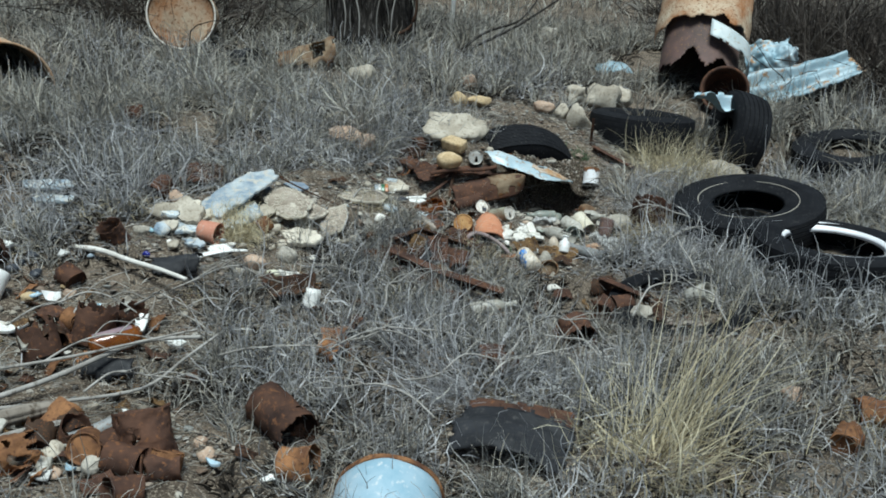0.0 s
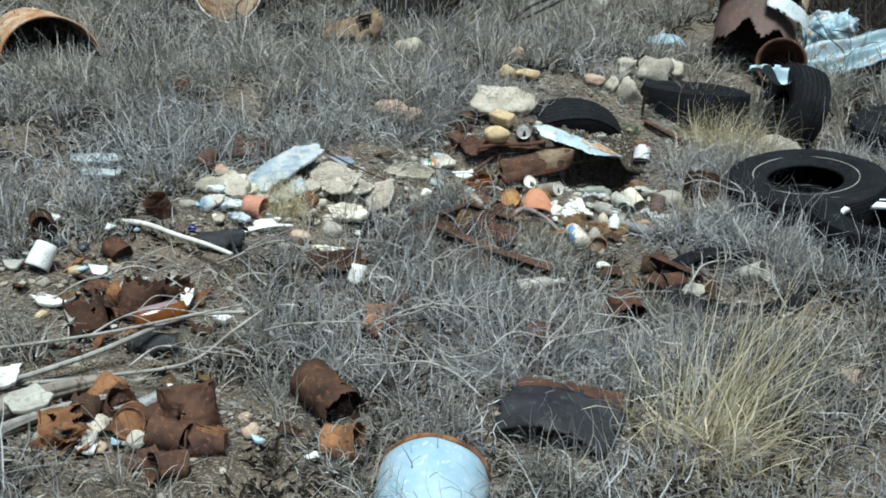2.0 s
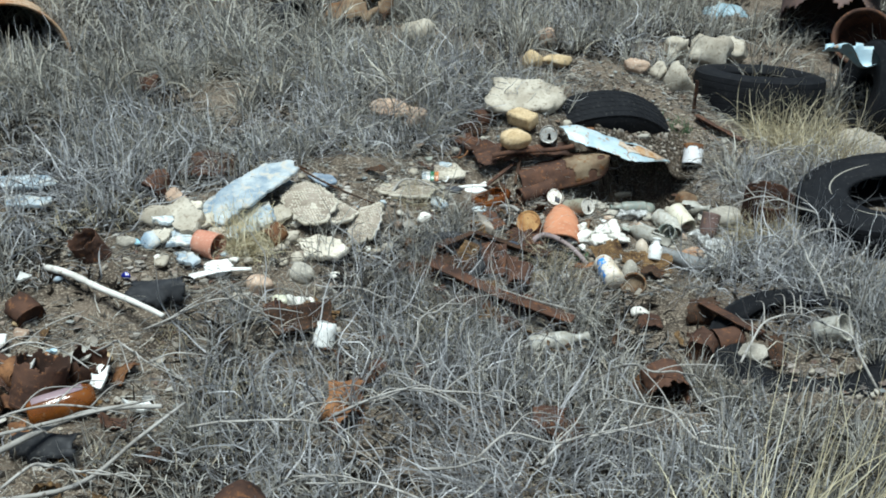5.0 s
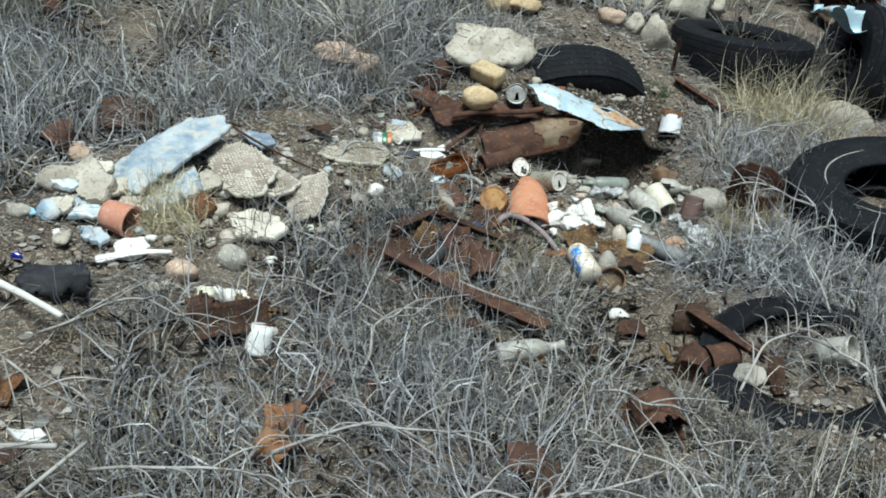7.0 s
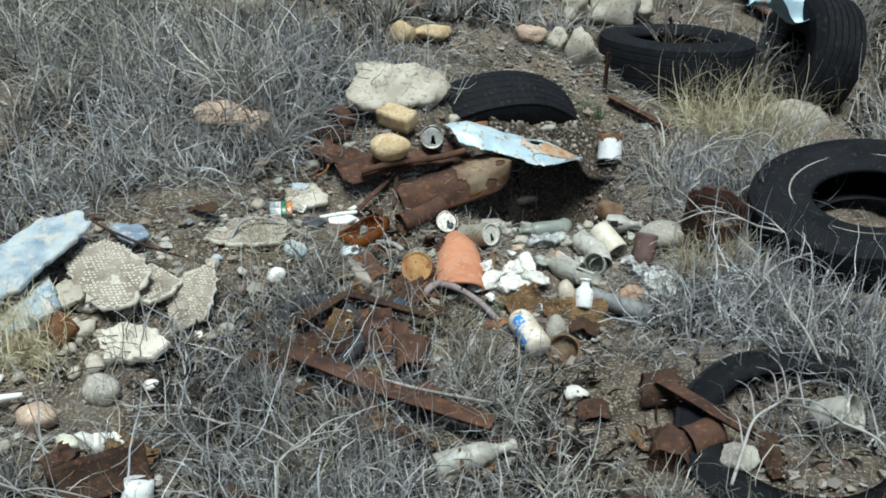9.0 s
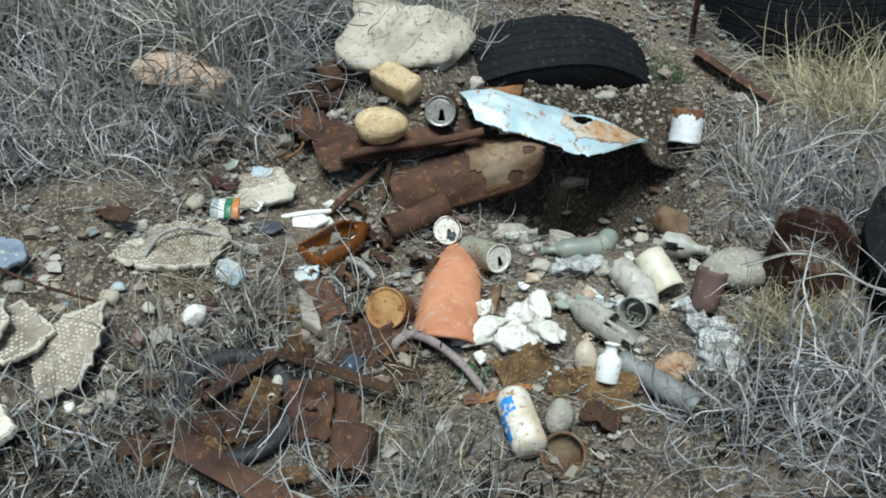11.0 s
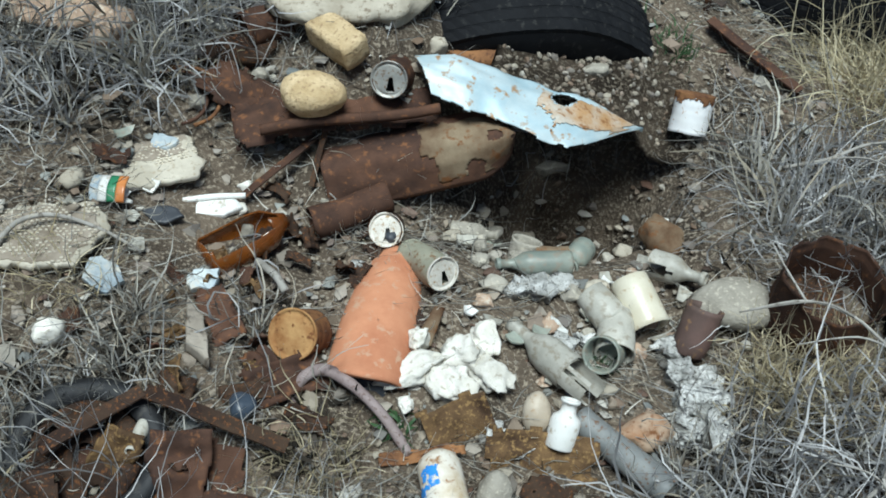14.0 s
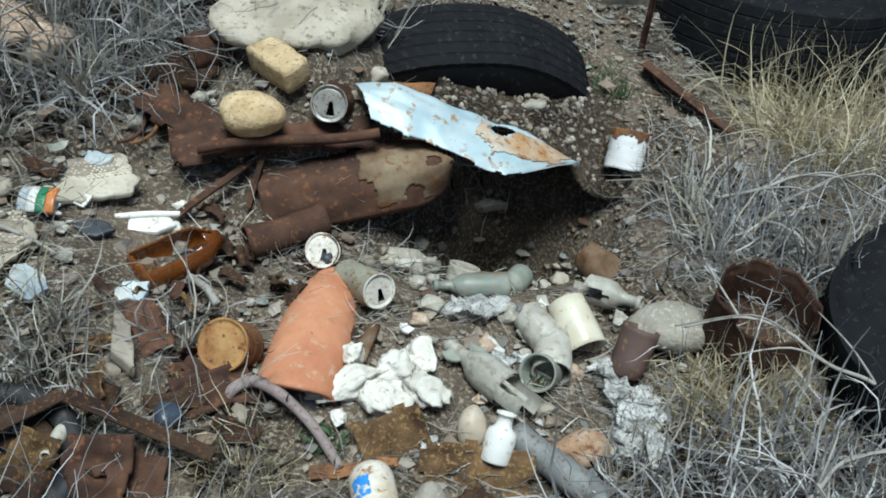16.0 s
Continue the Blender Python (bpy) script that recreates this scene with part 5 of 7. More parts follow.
# spray can and lid
spray = thing("spray_can", lying(0.474, 2.92, 0.035, 115, 6, -110), "old spray can, white with flaking blue paint", "spray can")
bm = lathe([(0.0, -0.075), (0.028, -0.074), (0.036, -0.066), (0.036, 0.05), (0.032, 0.062), (0.018, 0.074), (0, 0.076)], 36)
rough(bm, 0.0015, 20, 2)
spray_body = part("body", bm, mat("worn_white_can", (0.5, 0.4, 0.26), (0.8, 0.77, 0.7), 14, (0.3, 0.16, 0.07), 0.2, 60, 0.5, bump=0.2), spray)
for nm, a0, a1, z0, z1 in (("blue_patch", 150, 235, -0.06, 0.012), ("blue_patch", 225, 280, 0.0, 0.04)):
    bm = bmesh.new()
    rows_ = []
    for i in range(51):
        z = z0 + (z1 - z0) * i / 50
        rows_.append([bm.verts.new((0.0368 * math.cos(radians(a0 + (a1 - a0) * j / 50)), 0.0368 * math.sin(radians(a0 + (a1 - a0) * j / 50)), z)) for j in range(51)])
    for i in range(50):
        for j in range(50):
            if noise.noise((i * 0.09, j * 0.09, z0 * 50)) + 0.35 * noise.noise((i * 0.3, j * 0.3, 2)) - 0.5 * (min(i, j, 49 - i, 49 - j) < 3) > -0.18:
                bm.faces.new((rows_[i][j], rows_[i][j + 1], rows_[i + 1][j + 1], rows_[i + 1][j]))
    part(nm, thick(bm, 0.0006), BLUEPAINT, spray_body, "flaking bright blue paint")
jar("shallow_tin", on(0.568, 2.867, 0.02, 40, -14, 0), 0.045, 0.028, RUST_TAN, "shallow rusty jar lid leaning on stone", category="lid")
can("tin_can", lying(0.171, 2.76, 0.04, -82, -16), 0.04, 0.105, RUST, "small dark rusty can lying open", 43, opened=True, ragged=0.01)

# ---- pale rubble to the west ----
def blue_slab(x, y, w, d, rz, seed, up=0.02, rx=8, ry=0, mm=None, label="broken pale blue-grey painted slab"):
    return single("painted_slab", rough(slab(w * 1.15, d * 1.25, 0.014, seed, 7 + seed % 3, 0.3), 0.002, 18, seed), mm or BLUE_SLAB, on(x, y, up, rx, ry, rz), label, "slab", "pale slabs", smooth=False)


def broken_slab(x, y, up, outline, seed, mm=BLUE_SLAB, label="broken pale blue-grey painted slab", rx=8, ry=0, t=0.014, bend=0.0):
    """A slab fragment of given outline, lumpy on its faces."""
    bm = slab(0.3, 0.2, t, seed, bend=bend, outline=outline)
    bmesh.ops.subdivide_edges(bm, edges=[e for e in bm.edges if e.calc_length() > 0.02], cuts=1)
    return single("painted_slab", rough(bm, 0.004, 16, seed, 0.002), mm, on(x, y, up, rx, ry, 0), label, "slab", "pale slabs", smooth=False)


broken_slab(-0.8, 2.72, 0.075, [(-0.17, -0.08), (-0.11, -0.15), (-0.02, -0.185), (0.03, -0.09), (0.1, 0.03), (0.15, 0.16), (0.1, 0.2), (0.0, 0.15), (-0.12, 0.0)], 131, rx=16, ry=-4, bend=-0.02)
broken_slab(-0.95, 2.55, 0.045, [(-0.06, 0.06), (-0.03, -0.06), (0.05, -0.085), (0.07, -0.01), (-0.03, 0.09)], 132, LIME, "cream broken stone slab leaning on rubble", 30, -12, 0.035)
broken_slab(-0.775, 2.61, 0.025, [(-0.14, -0.06), (-0.05, -0.11), (0.07, -0.03), (0.11, 0.04), (0.05, 0.14), (-0.04, 0.04)], 133, rx=14)
broken_slab(-0.94, 2.475, 0.015, [(-0.07, 0.045), (-0.02, -0.06), (0.05, -0.05), (0.05, 0.02), (0.0, 0.05)], 134, rx=6)
rnd = random.Random(77)
for k, (x, y, r) in enumerate(((-0.985, 2.62, 0.06), (-0.85, 2.59, 0.05), (-0.735, 2.65, 0.055), (-0.68, 2.7, 0.05), (-0.9, 2.56, 0.045), (-0.79, 2.54, 0.04), (-1.03, 2.53, 0.04), (-0.83, 2.52, 0.035), (-0.99, 2.44, 0.035))):
    turn = [(q + rnd.uniform(-0.3, 0.3)) * math.tau / 7 for q in range(7)]
    broken_slab(x, y, 0.03, [(r * rnd.uniform(0.7, 1.25) * math.cos(a), r * rnd.uniform(0.6, 1.1) * math.sin(a)) for a in turn], 570 + k, (CREAM, BLUE_SLAB, BLUE_SLAB, LIME)[k % 4], ("cream broken plaster piece", "small pale blue-grey slab fragment", "pale blue slab fragment", "tan broken stone piece")[k % 4] + " on the rubble heap", rnd.uniform(4, 26), rnd.uniform(-12, 12), 0.014)
broken_slab(-0.88, 2.38, 0.012, [(-0.055, 0.02), (-0.015, -0.02), (0.05, -0.042), (0.045, 0.007), (-0.023, 0.036)], 135, rx=4)
broken_slab(-0.59, 2.95, 0.04, [(-0.07, 0.012), (0.02, -0.05), (0.06, -0.016), (0.036, 0.024), (-0.048, 0.035)], 136, SLATE, "small slate-blue tile chip on rubble", 12, 0, 0.01)
broken_slab(-0.49, 2.605, 0.025, [(-0.1, 0.02), (-0.045, -0.057), (0.056, -0.06), (0.1, -0.006), (0.032, 0.047), (-0.042, 0.058)], 137, CREAM, "flat tan flagstone fragment on rubble", 14, 0, 0.022)
blue_slab(-0.768, 2.371, 0.09, 0.07, 30, 138, 0.012, 4, 0, CERAM, "pale chipped ceramic slab on soil")
pl = sheet(0.16, 0.12, 20, 16, lambda u, v: (0.16 * (u - 0.5), 0.12 * (v - 0.5), 0.015 * math.sin(u * 4) + 0.01 * noise.noise((u * 5, v * 5, 7))), 0.002, 0.012, 44)
single("rusty_scrap", pl, RUST, on(-1.02, 2.9, 0.04, 34, 4, 10), "flat brown rusty sheet piece behind pale slabs", "metal scrap", "rusty scraps")
can("tin_can", lying(-1.135, 2.72, 0.045, 60, 25), 0.045, 0.09, RUST, "dark rusty can tipped behind pale stones", 145, opened=True, ragged=0.02, dent=0.01)
single("rusty_wire", tube_along([gp(-0.655, 2.955, 0.06), gp(-0.675, 2.925, 0.08), gp(-0.63, 2.895, 0.085), gp(-0.545, 2.88, 0.075), gp(-0.46, 2.885, 0.06), gp(-0.38, 2.9, 0.045)], 0.0045, 7, 0.003), RUST_DARK, pose(0, 0, 0), "bent dark rusty wire lying over the slabs", "wire")
blue_slab(-1.622, 2.649, 0.2, 0.09, 12, 139, 0.02, 10)
blue_slab(-1.54, 2.517, 0.14, 0.07, 0, 140, 0.02, 8)
blue_slab(-0.239, 3.456, 0.05, 0.04, 0, 141, 0.01, 6)
blue_slab(-0.043, 3.19, 0.06, 0.045, 20, 142, 0.015, 6)
blue_slab(-0.185, 3.107, 0.05, 0.06, 50, 143, 0.015, 20)
rnd = random.Random(77)
for k in range(95):
    x, y = rnd.gauss(-0.72, 0.2), rnd.gauss(2.66, 0.13)
    y += (x + 0.72) * 0.5
    s = rnd.uniform(0.012, 0.026) * (1.7 if k % 9 == 0 else 1)
    single("rubble_stone", boulder(s, s * 0.85, s * 0.6, 300 + k, 0.5, 2), (LIME, PLASTER, LIME, STONE_G, BLUE_SLAB)[k % 5], on(x, y, s * 0.3, 0, 0, k * 37), "small broken pale stone among slabs", "stone", "pale rubble stones")
pot = jar("clay_cup", lying(-0.834, 2.446, 0.035, -12, -6), 0.045, 0.085, TERRA_P, "smooth pinkish-orange clay cup lying on its side", category="cup")
can("tin_can", lying(-0.652, 2.588, 0.03, 60, 20), 0.035, 0.06, RUST_O, "round orange rusty can in dry grass", 44)
for k, (x, y, a, b, c, mm, lb) in enumerate(((-0.512, 2.46, 0.05, 0.046, 0.04, STONE_G, "round grey stone on rubble"), (-1.065, 2.56, 0.065, 0.05, 0.045, LIME, "flat cream stone on rubble"), (-1.02, 2.58, 0.05, 0.04, 0.04, LIME, "rounded cream stone on rubble"), (-1.026, 2.425, 0.045, 0.035, 0.03, BLUE_SLAB, "smooth blue-grey stone on rubble"), (-1.066, 2.702, 0.045, 0.04, 0.035, STONE_P, "pinkish grey stone on rubble"), (-0.62, 2.351, 0.05, 0.045, 0.035, STONE_P, "tan rounded stone by pale lumps"), (-0.662, 2.264, 0.022, 0.02, 0.018, LIME, "small cream pebble on soil"), (-0.948, 2.337, 0.035, 0.026, 0.02, LIME, "cream stone chip on soil"), (-0.555, 2.534, 0.03, 0.025, 0.025, LIME, "small tan stone on rubble"), (-0.295, 2.738, 0.03, 0.025, 0.022, LIME, "small cream stone on soil"), (-0.214, 2.974, 0.032, 0.026, 0.028, PLASTER, "white stone among dry stems"), (-0.327, 3.277, 0.03, 0.022, 0.016, LIME, "small cream stone on soil"), (-0.579, 3.241, 0.02, 0.016, 0.014, LIME, "small pale stone on soil"), (-1.103, 2.398, 0.05, 0.03, 0.02, STONE_G, "flat grey stone on soil"))):
    stone(x, y, c * 0.4, a, b, c, 150 + k, mm, lb, k * 40, 0, 0, 0.25)
for k in range(4):
    stone(-0.53 + 0.03 * k, 2.295 + 0.01 * k, 0.016, 0.03, 0.025, 0.024, 170 + k, mat("cream_lump", (0.6, 0.58, 0.42), (0.75, 0.73, 0.58), 30, rough=0.9, bump=0.8, depth=0.004) if k == 0 else PLASTER, "small crumbly cream lump in a row", 0, 0, 0, 0.4)
knife = sheet(0.2, 0.03, 30, 6, lambda u, v: (0.2 * (u - 0.5), 0.035 * (v - 0.5) * (1 - 0.6 * u), 0.012 * math.sin(u * 3) + 0.006 * math.sin(v * 3)), 0.003, 0.003, 5)
single("white_strip", knife, CERAM, on(-0.746, 2.339, 0.02, 10, 0, 26), "torn white plastic strip lying on soil", "plastic strip")
shoe = sheet(0.2, 0.12, 20, 14, lambda u, v: (0.2 * (u - 0.5), 0.12 * (v - 0.5), 0.05 * math.sin(v * 3) * (0.4 + u) + 0.01 * noise.noise((u * 5, v * 5, 2))), 0.004, 0.02, 14)
single("rubber_scrap", shoe, BLACK, on(-0.876, 2.163, 0.02, 20, 0, 10), "curled black rubber scrap on soil", "rubber scrap")
bx = sheet(0.2, 0.14, 20, 12, lambda u, v: (0.2 * (u - 0.5), 0.1 * (v - 0.5), 0.05 * (abs(v - 0.5) > 0.3) + 0.008 * noise.noise((u * 5, v * 5, 9))), 0.003, 0.008, 15)
single("rusty_tray", bx, RUST_DARK, on(-0.428, 2.204, 0.02, 24, 0, 30), "dark rusty tray under dry stems", "tray")
jar("white_cup", on(-0.346, 2.18, 0.035, 158, 8, 0), 0.034, 0.075, CERAM, "small white cup standing upside down", category="cup")
single("cobalt_chip", boulder(0.018, 0.014, 0.014, 180, 0.3), COBALT, on(-1.017, 2.226, 0.01), "cobalt blue glass stopper chip", "glass chip")
single("blue_chip", boulder(0.022, 0.018, 0.014, 181, 0.3), mat("sky_blue_glaze", (0.25, 0.5, 0.62), (0.4, 0.62, 0.7), 20, rough=0.3, bump=0.1), on(-1.073, 2.4, 0.01), "sky blue ceramic chip on soil", "ceramic chip")
can("tin_can", on(-1.179, 2.296, 0.03, 20, -14, 0), 0.05, 0.1, RUST, "dark rusty can by the bleached stick", 45, opened=True, ragged=0.02)
single("bleached_stick", tube_along([(-0.26, 0.12, 0.03), (-0.12, 0.05, 0.05), (0.02, -0.01, 0.04), (0.16, -0.06, 0.03), (0.27, -0.1, 0.015)], 0.012, 9, 0.008), mat("bleached_wood", (0.5, 0.48, 0.43), (0.68, 0.66, 0.61), 9, (0.36, 0.32, 0.27), 0.2, 50, 0.9, bump=0.5), on(-1.034, 2.083, 0.02), "long bleached white stick on grass", "stick")
bottle("clear_bottle", lying(0.344, 2.462, 0.03, 21, 3), 0.03, 0.2, GLASS, "dusty clear bottle lying in grass", neck=0.42)
single("pale_stick", tube_along([gp(-0.091, 2.641, 0.06), gp(0.059, 2.638, 0.07), gp(0.21, 2.635, 0.06), gp(0.381, 2.627, 0.05)], 0.005, 7, 0.004), TWIG, pose(0, 0, 0), "pale straight twig along the iron bar", "twig")
stone(0.936, 2.442, 0.02, 0.06, 0.05, 0.03, 182, STONE_G, "flat grey-tan stone in grass", 0)
stone(0.591, 2.716, 0.01, 0.035, 0.03, 0.02, 183, PLASTER, "white crumbled lump in grass", 0)
can("tin_can", lying(0.864, 2.506, 0.03, 30, 0), 0.04, 0.09, RUST, "dark rusty can half hidden in grass", 46)
jar("glass_cup", lying(1.177, 2.544, 0.04, -30, 30), 0.042, 0.1, GLASS, "dusty glass jar standing in dry grass", category="jar")
can("tin_can", lying(0.685, 2.17, 0.05, -70, -10), 0.06, 0.12, RUST, "brown rusty can torn open in grass", 47, opened=True, ragged=0.04, dent=0.012)
can("tin_can", on(0.63, 2.2, 0.03, 20, 30, 0), 0.04, 0.06, RUST_O, "crushed rusty can beside the torn one", 48, opened=True, dent=0.014)
for k, (x, y, h) in enumerate(((-0.2, 1.94, 20), (-0.185, 1.83, -30), (0.375, 1.97, 0), (0.42, 1.9, 40), (0.795, 2.47, 70), (0.805, 2.7, 0), (-1.645, 3.684, 20), (1.49, 1.52, 60), (1.62, 1.7, 0))):
    can("tin_can", lying(x, y, 0.025, h, 4), 0.045, 0.1, RUST_O if k < 2 or k > 6 else (RUST, RUST_DARK)[k % 2], "flattened rusty can half hidden in grass", 50 + k, opened=True, dent=0.014, ragged=0.02)

# ---- heap to the south-west ----
can("tin_can", on(-0.586, 1.136, 0.06, -26, -6, 20), 0.08, 0.15, RUST, "large rusty can tipped, side eaten through", 61, opened=True, dent=0.012, hole=0.16)
can("tin_can", lying(-0.23, 1.312, 0.065, -42, -8), 0.068, 0.2, RUST, "large brown rusty can lying open in grass", 62, opened=True, dent=0.01, ragged=0.015, hole=0.05)
can("tin_can", lying(-0.136, 1.127, 0.03, 0, 10), 0.055, 0.1, RUST_O, "rusty can flattened under dry grass", 63, opened=True, dent=0.014)
can("tin_can", on(-0.502, 1.058, 0.03, -30, 10, 0), 0.045, 0.07, RUST_O, "small orange rusty can with closed lid", 64)
can("tin_can", lying(-0.608, 1.041, 0.03, 170, 5), 0.046, 0.11, RUST, "rusty can lying beside large can", 65, opened=True)
can("tin_can", lying(-0.734, 1.066, 0.04, -70, 20), 0.045, 0.11, RUST_O, "orange rusty can lying on the heap", 66)
can("tin_can", lying(-0.889, 0.977, 0.04, 30, 0), 0.055, 0.12, RUST_O, "broken orange rusty can in the heap", 67, opened=True, ragged=0.05, dent=0.016, hole=0.15)
can("tin_can", on(-0.786, 1.11, 0.04, 10, 24, 0), 0.045, 0.11, RUST, "dark rusty can leaning in the heap", 68, opened=True, ragged=0.03)
can("tin_can", lying(-0.877, 1.07, 0.03, 100, 20), 0.045, 0.09, RUST_DARK, "dark crushed can in the heap", 69, opened=True, ragged=0.03)
can("tin_can", on(-0.972, 1.667, 0.06, -20, 12, 0), 0.07, 0.14, RUST, "large dark rusty can standing by brown bottle", 70, opened=True, ragged=0.03)
can("tin_can", on(-1.1, 1.522, 0.05, -20, -20, 0), 0.065, 0.13, RUST, "dark rusty can leaning with torn side", 71, opened=True, ragged=0.06)
can("tin_can", on(-0.891, 1.781, 0.05, 0, 20, 0), 0.05, 0.1, RUST, "rusty can with broken side behind bottle", 72, opened=True, ragged=0.05)
brn = thing("brown_bottle", lying(-0.886, 1.619, 0.04, 40, 3), "brown glass bottle with pale violet sheen", "bottle")
bm = lathe([(0, -0.085), (0.034, -0.084), (0.04, -0.075), (0.04, 0.06), (0.03, 0.085), (0, 0.088)], 30)
brn_body = part("body", bm, AMBER, brn)
bm = bmesh.new()
r0 = [[bm.verts.new((0.0412 * math.cos(a), 0.0412 * math.sin(a), z)) for a in [radians(150 + 7 * k) for k in range(9)]] for z in (-0.07, -0.03, 0.02, 0.06)]
for a, b in zip(r0, r0[1:]):
    for k in range(8):
        bm.faces.new((a[k], a[k + 1], b[k + 1], b[k]))
part("label_film", thick(bm, 0.0006), PURPLE, brn_body, "pale violet weathered film")
single("rubber_scrap", sheet(0.18, 0.1, 18, 10, lambda u, v: (0.18 * (u - 0.5), 0.1 * (v - 0.5), 0.04 * math.sin(v * 3) + 0.01 * noise.noise((u * 5, v * 5, 2))), 0.004, 0.015, 16), BLACK, on(-0.849, 1.482, 0.02, 10, 0, 6), "black rubber scrap beside the bottle", "rubber scrap")
jar("white_mug", on(-1.391, 1.785, 0.05, 140, 16, 0), 0.043, 0.095, CERAM, "white china mug lying upside down", category="mug")
can("grey_tube", lying(-0.759, 1.149, 0.025, 50, 0), 0.024, 0.13, GREYTIN, "grey metal tube lying in the heap", 73, opened=True, category="tube", group="")
for k, (dx, dy, r0_, r1_) in enumerate(((0, 0, 0.055, 0.022), (0.07, -0.06, 0.026, 0.012))):
    log = tube_along([(-0.34, -0.40, 0.01), (-0.12, -0.15, 0.02), (0.03, 0.05, 0.025), (0.17 + 0.03 * k, 0.2, 0.015)], r0_, 26, r1_)
    ring_n = (len(log.verts)) // 26
    log.verts.ensure_lookup_table()
    for i in range(ring_n):
        vs = [log.verts[i * 26 + q] for q in range(26)]
        mid_ = sum((v.co for v in vs), Vector()) / 26
        for q, v in enumerate(vs):
            v.co = mid_ + (v.co - mid_) * (0.85 + 0.5 * noise.noise((q * 0.9, i * 0.06, k)) + 0.12 * noise.noise((q * 2.1, i * 0.4, k + 3)))
    single("weathered_log", log, TWIG if k else WOODG, on(-1.06 + dx, 1.02 + dy, 0.01, 0, 0, 3 * k), "split pale weathered length of wood on soil", "log", "split wood")
single("dry_branch", tube_along([(-0.5, -0.5, 0.03), (-0.2, -0.22, 0.06), (0.0, 0.02, 0.09), (0.2, 0.08, 0.1)], 0.01, 8, 0.006), TWIG, on(-0.774, 1.511, 0.02), "long pale dry branch across the heap", "branch")
single("dry_branch", tube_along([(-0.45, -0.1, 0.04), (-0.2, -0.02, 0.05), (0.02, 0.06, 0.07), (0.1, 0.22, 0.1), (0.16, 0.36, 0.12)], 0.007, 8, 0.004), TWIG, on(-0.683, 1.252, 0.03), "curved pale dry branch over rusty cans", "branch")
single("dry_branch", tube_along([(-0.4, -0.2, 0.05), (-0.1, -0.08, 0.07), (0.15, 0.06, 0.09), (0.3, 0.1, 0.12)], 0.006, 8, 0.003), TWIG, on(-0.873, 1.46, 0.03), "thin pale forked branch on soil", "branch")
for k, (x, y, w, d, rz, up) in enumerate(((-1.015, 1.021, 0.16, 0.11, 40, 0.06), (-1.118, 1.061, 0.14, 0.08, 70, 0.08), (-0.508, 1.071, 0.09, 0.035, 14, 0.03), (-0.801, 0.962, 0.05, 0.06, 0, 0.02), (-1.247, 1.578, 0.14, 0.05, 12, 0.02), (-1.04, 1.701, 0.05, 0.11, 20, 0.05), (-0.956, 1.805, 0.12, 0.05, 50, 0.03), (-0.845, 1.746, 0.05, 0.08, 10, 0.04), (-0.702, 1.689, 0.08, 0.04, 20, 0.03), (-1.47, 1.738, 0.07, 0.06, 0, 0.02), (-0.683, 1.252, 0.06, 0.03, 0, 0.04), (-1.188, 1.798, 0.08, 0.05, 0, 0.03), (-1.121, 1.474, 0.04, 0.08, 30, 0.06), (-1.525, 2.086, 0.1, 0.05, 0, 0.02))):
    single("white_shard", slab(w, d, 0.012, 190 + k, 6, 0.25, 0.02), CERAM if k % 3 else GLASS, on(x, y, up, 10 + 7 * (k % 4), 6 * (k % 3), rz), "broken pale ceramic or glass shard", "shard", "pale shards", smooth=False)
for k, (x, y, s, mm) in enumerate(((-0.997, 1.759, 0.04, LIME), (-1.278, 1.803, 0.03, STONE_Y), (-0.724, 1.098, 0.04, LIME), (-0.694, 1.025, 0.05, STONE_G), (-0.824, 1.044, 0.045, LIME), (-1.164, 1.872, 0.03, STONE_P), (-0.906, 1.853, 0.035, STONE_Y), (1.384, 1.788, 0.05, STONE_P), (-0.417, 1.152, 0.035, STONE_P), (-1.341, 1.689, 0.03, STONE_G))):
    stone(x, y, s * 0.3, s, s * 0.8, s * 0.65, 210 + k, mm, "small rounded stone in the rubbish heap", k * 33)

# ---- nearest things ----
tub = thing("enamel_tub", lying(0.146, 0.936, -0.015, 93, 10, 0), "pale blue enamel bucket lying, rim rusted", "bucket")
bm = lathe([(0.12, -0.3), (0.138, -0.15), (0.15, 0.0), (0.152, 0.08), (0.148, 0.12), (0.13, 0.14), (0.06, 0.145), (0.0, 0.145)], 56)
rough(bm, 0.004, 10, 2)
part("shell", thick(bm, 0.002), TUBBLUE, tub)
bm = lathe([(0.1495, 0.105), (0.1535, 0.11), (0.152, 0.122), (0.139, 0.136), (0.122, 0.1445), (0.11, 0.146), (0.11, 0.142)], 56, True)
part("rusted_edge", rough(bm, 0.003, 14, 3), RUST_O, tub, "orange rust along the bottom edge")
rb_ = sheet(0.36, 0.24, 30, 20, lambda u, v: (0.36 * (u - 0.5), 0.24 * (v - 0.5), 0.05 * math.sin(u * 3.4) + 0.03 * math.sin(v * 4 + u * 2) + 0.01 * noise.noise((u * 5, v * 5, 3))), 0.006, 0.02, 17)
single("rubber_mat", rb_, BLACK, on(0.461, 1.324, 0.05, 16, 0, -12), "torn black rubber mat half under grass", "rubber mat")
pl = sheet(0.34, 0.07, 34, 8, lambda u, v: (0.34 * (u - 0.5), 0.07 * (v - 0.5), 0.015 * math.sin(u * 3) + 0.01 * v), 0.004, 0.006, 18)
single("rusty_plate", pl, RUST, on(0.482, 1.467, 0.05, 25, 3, -4), "rusty iron plate lying above black rubber", "metal plate", "rusty plates")

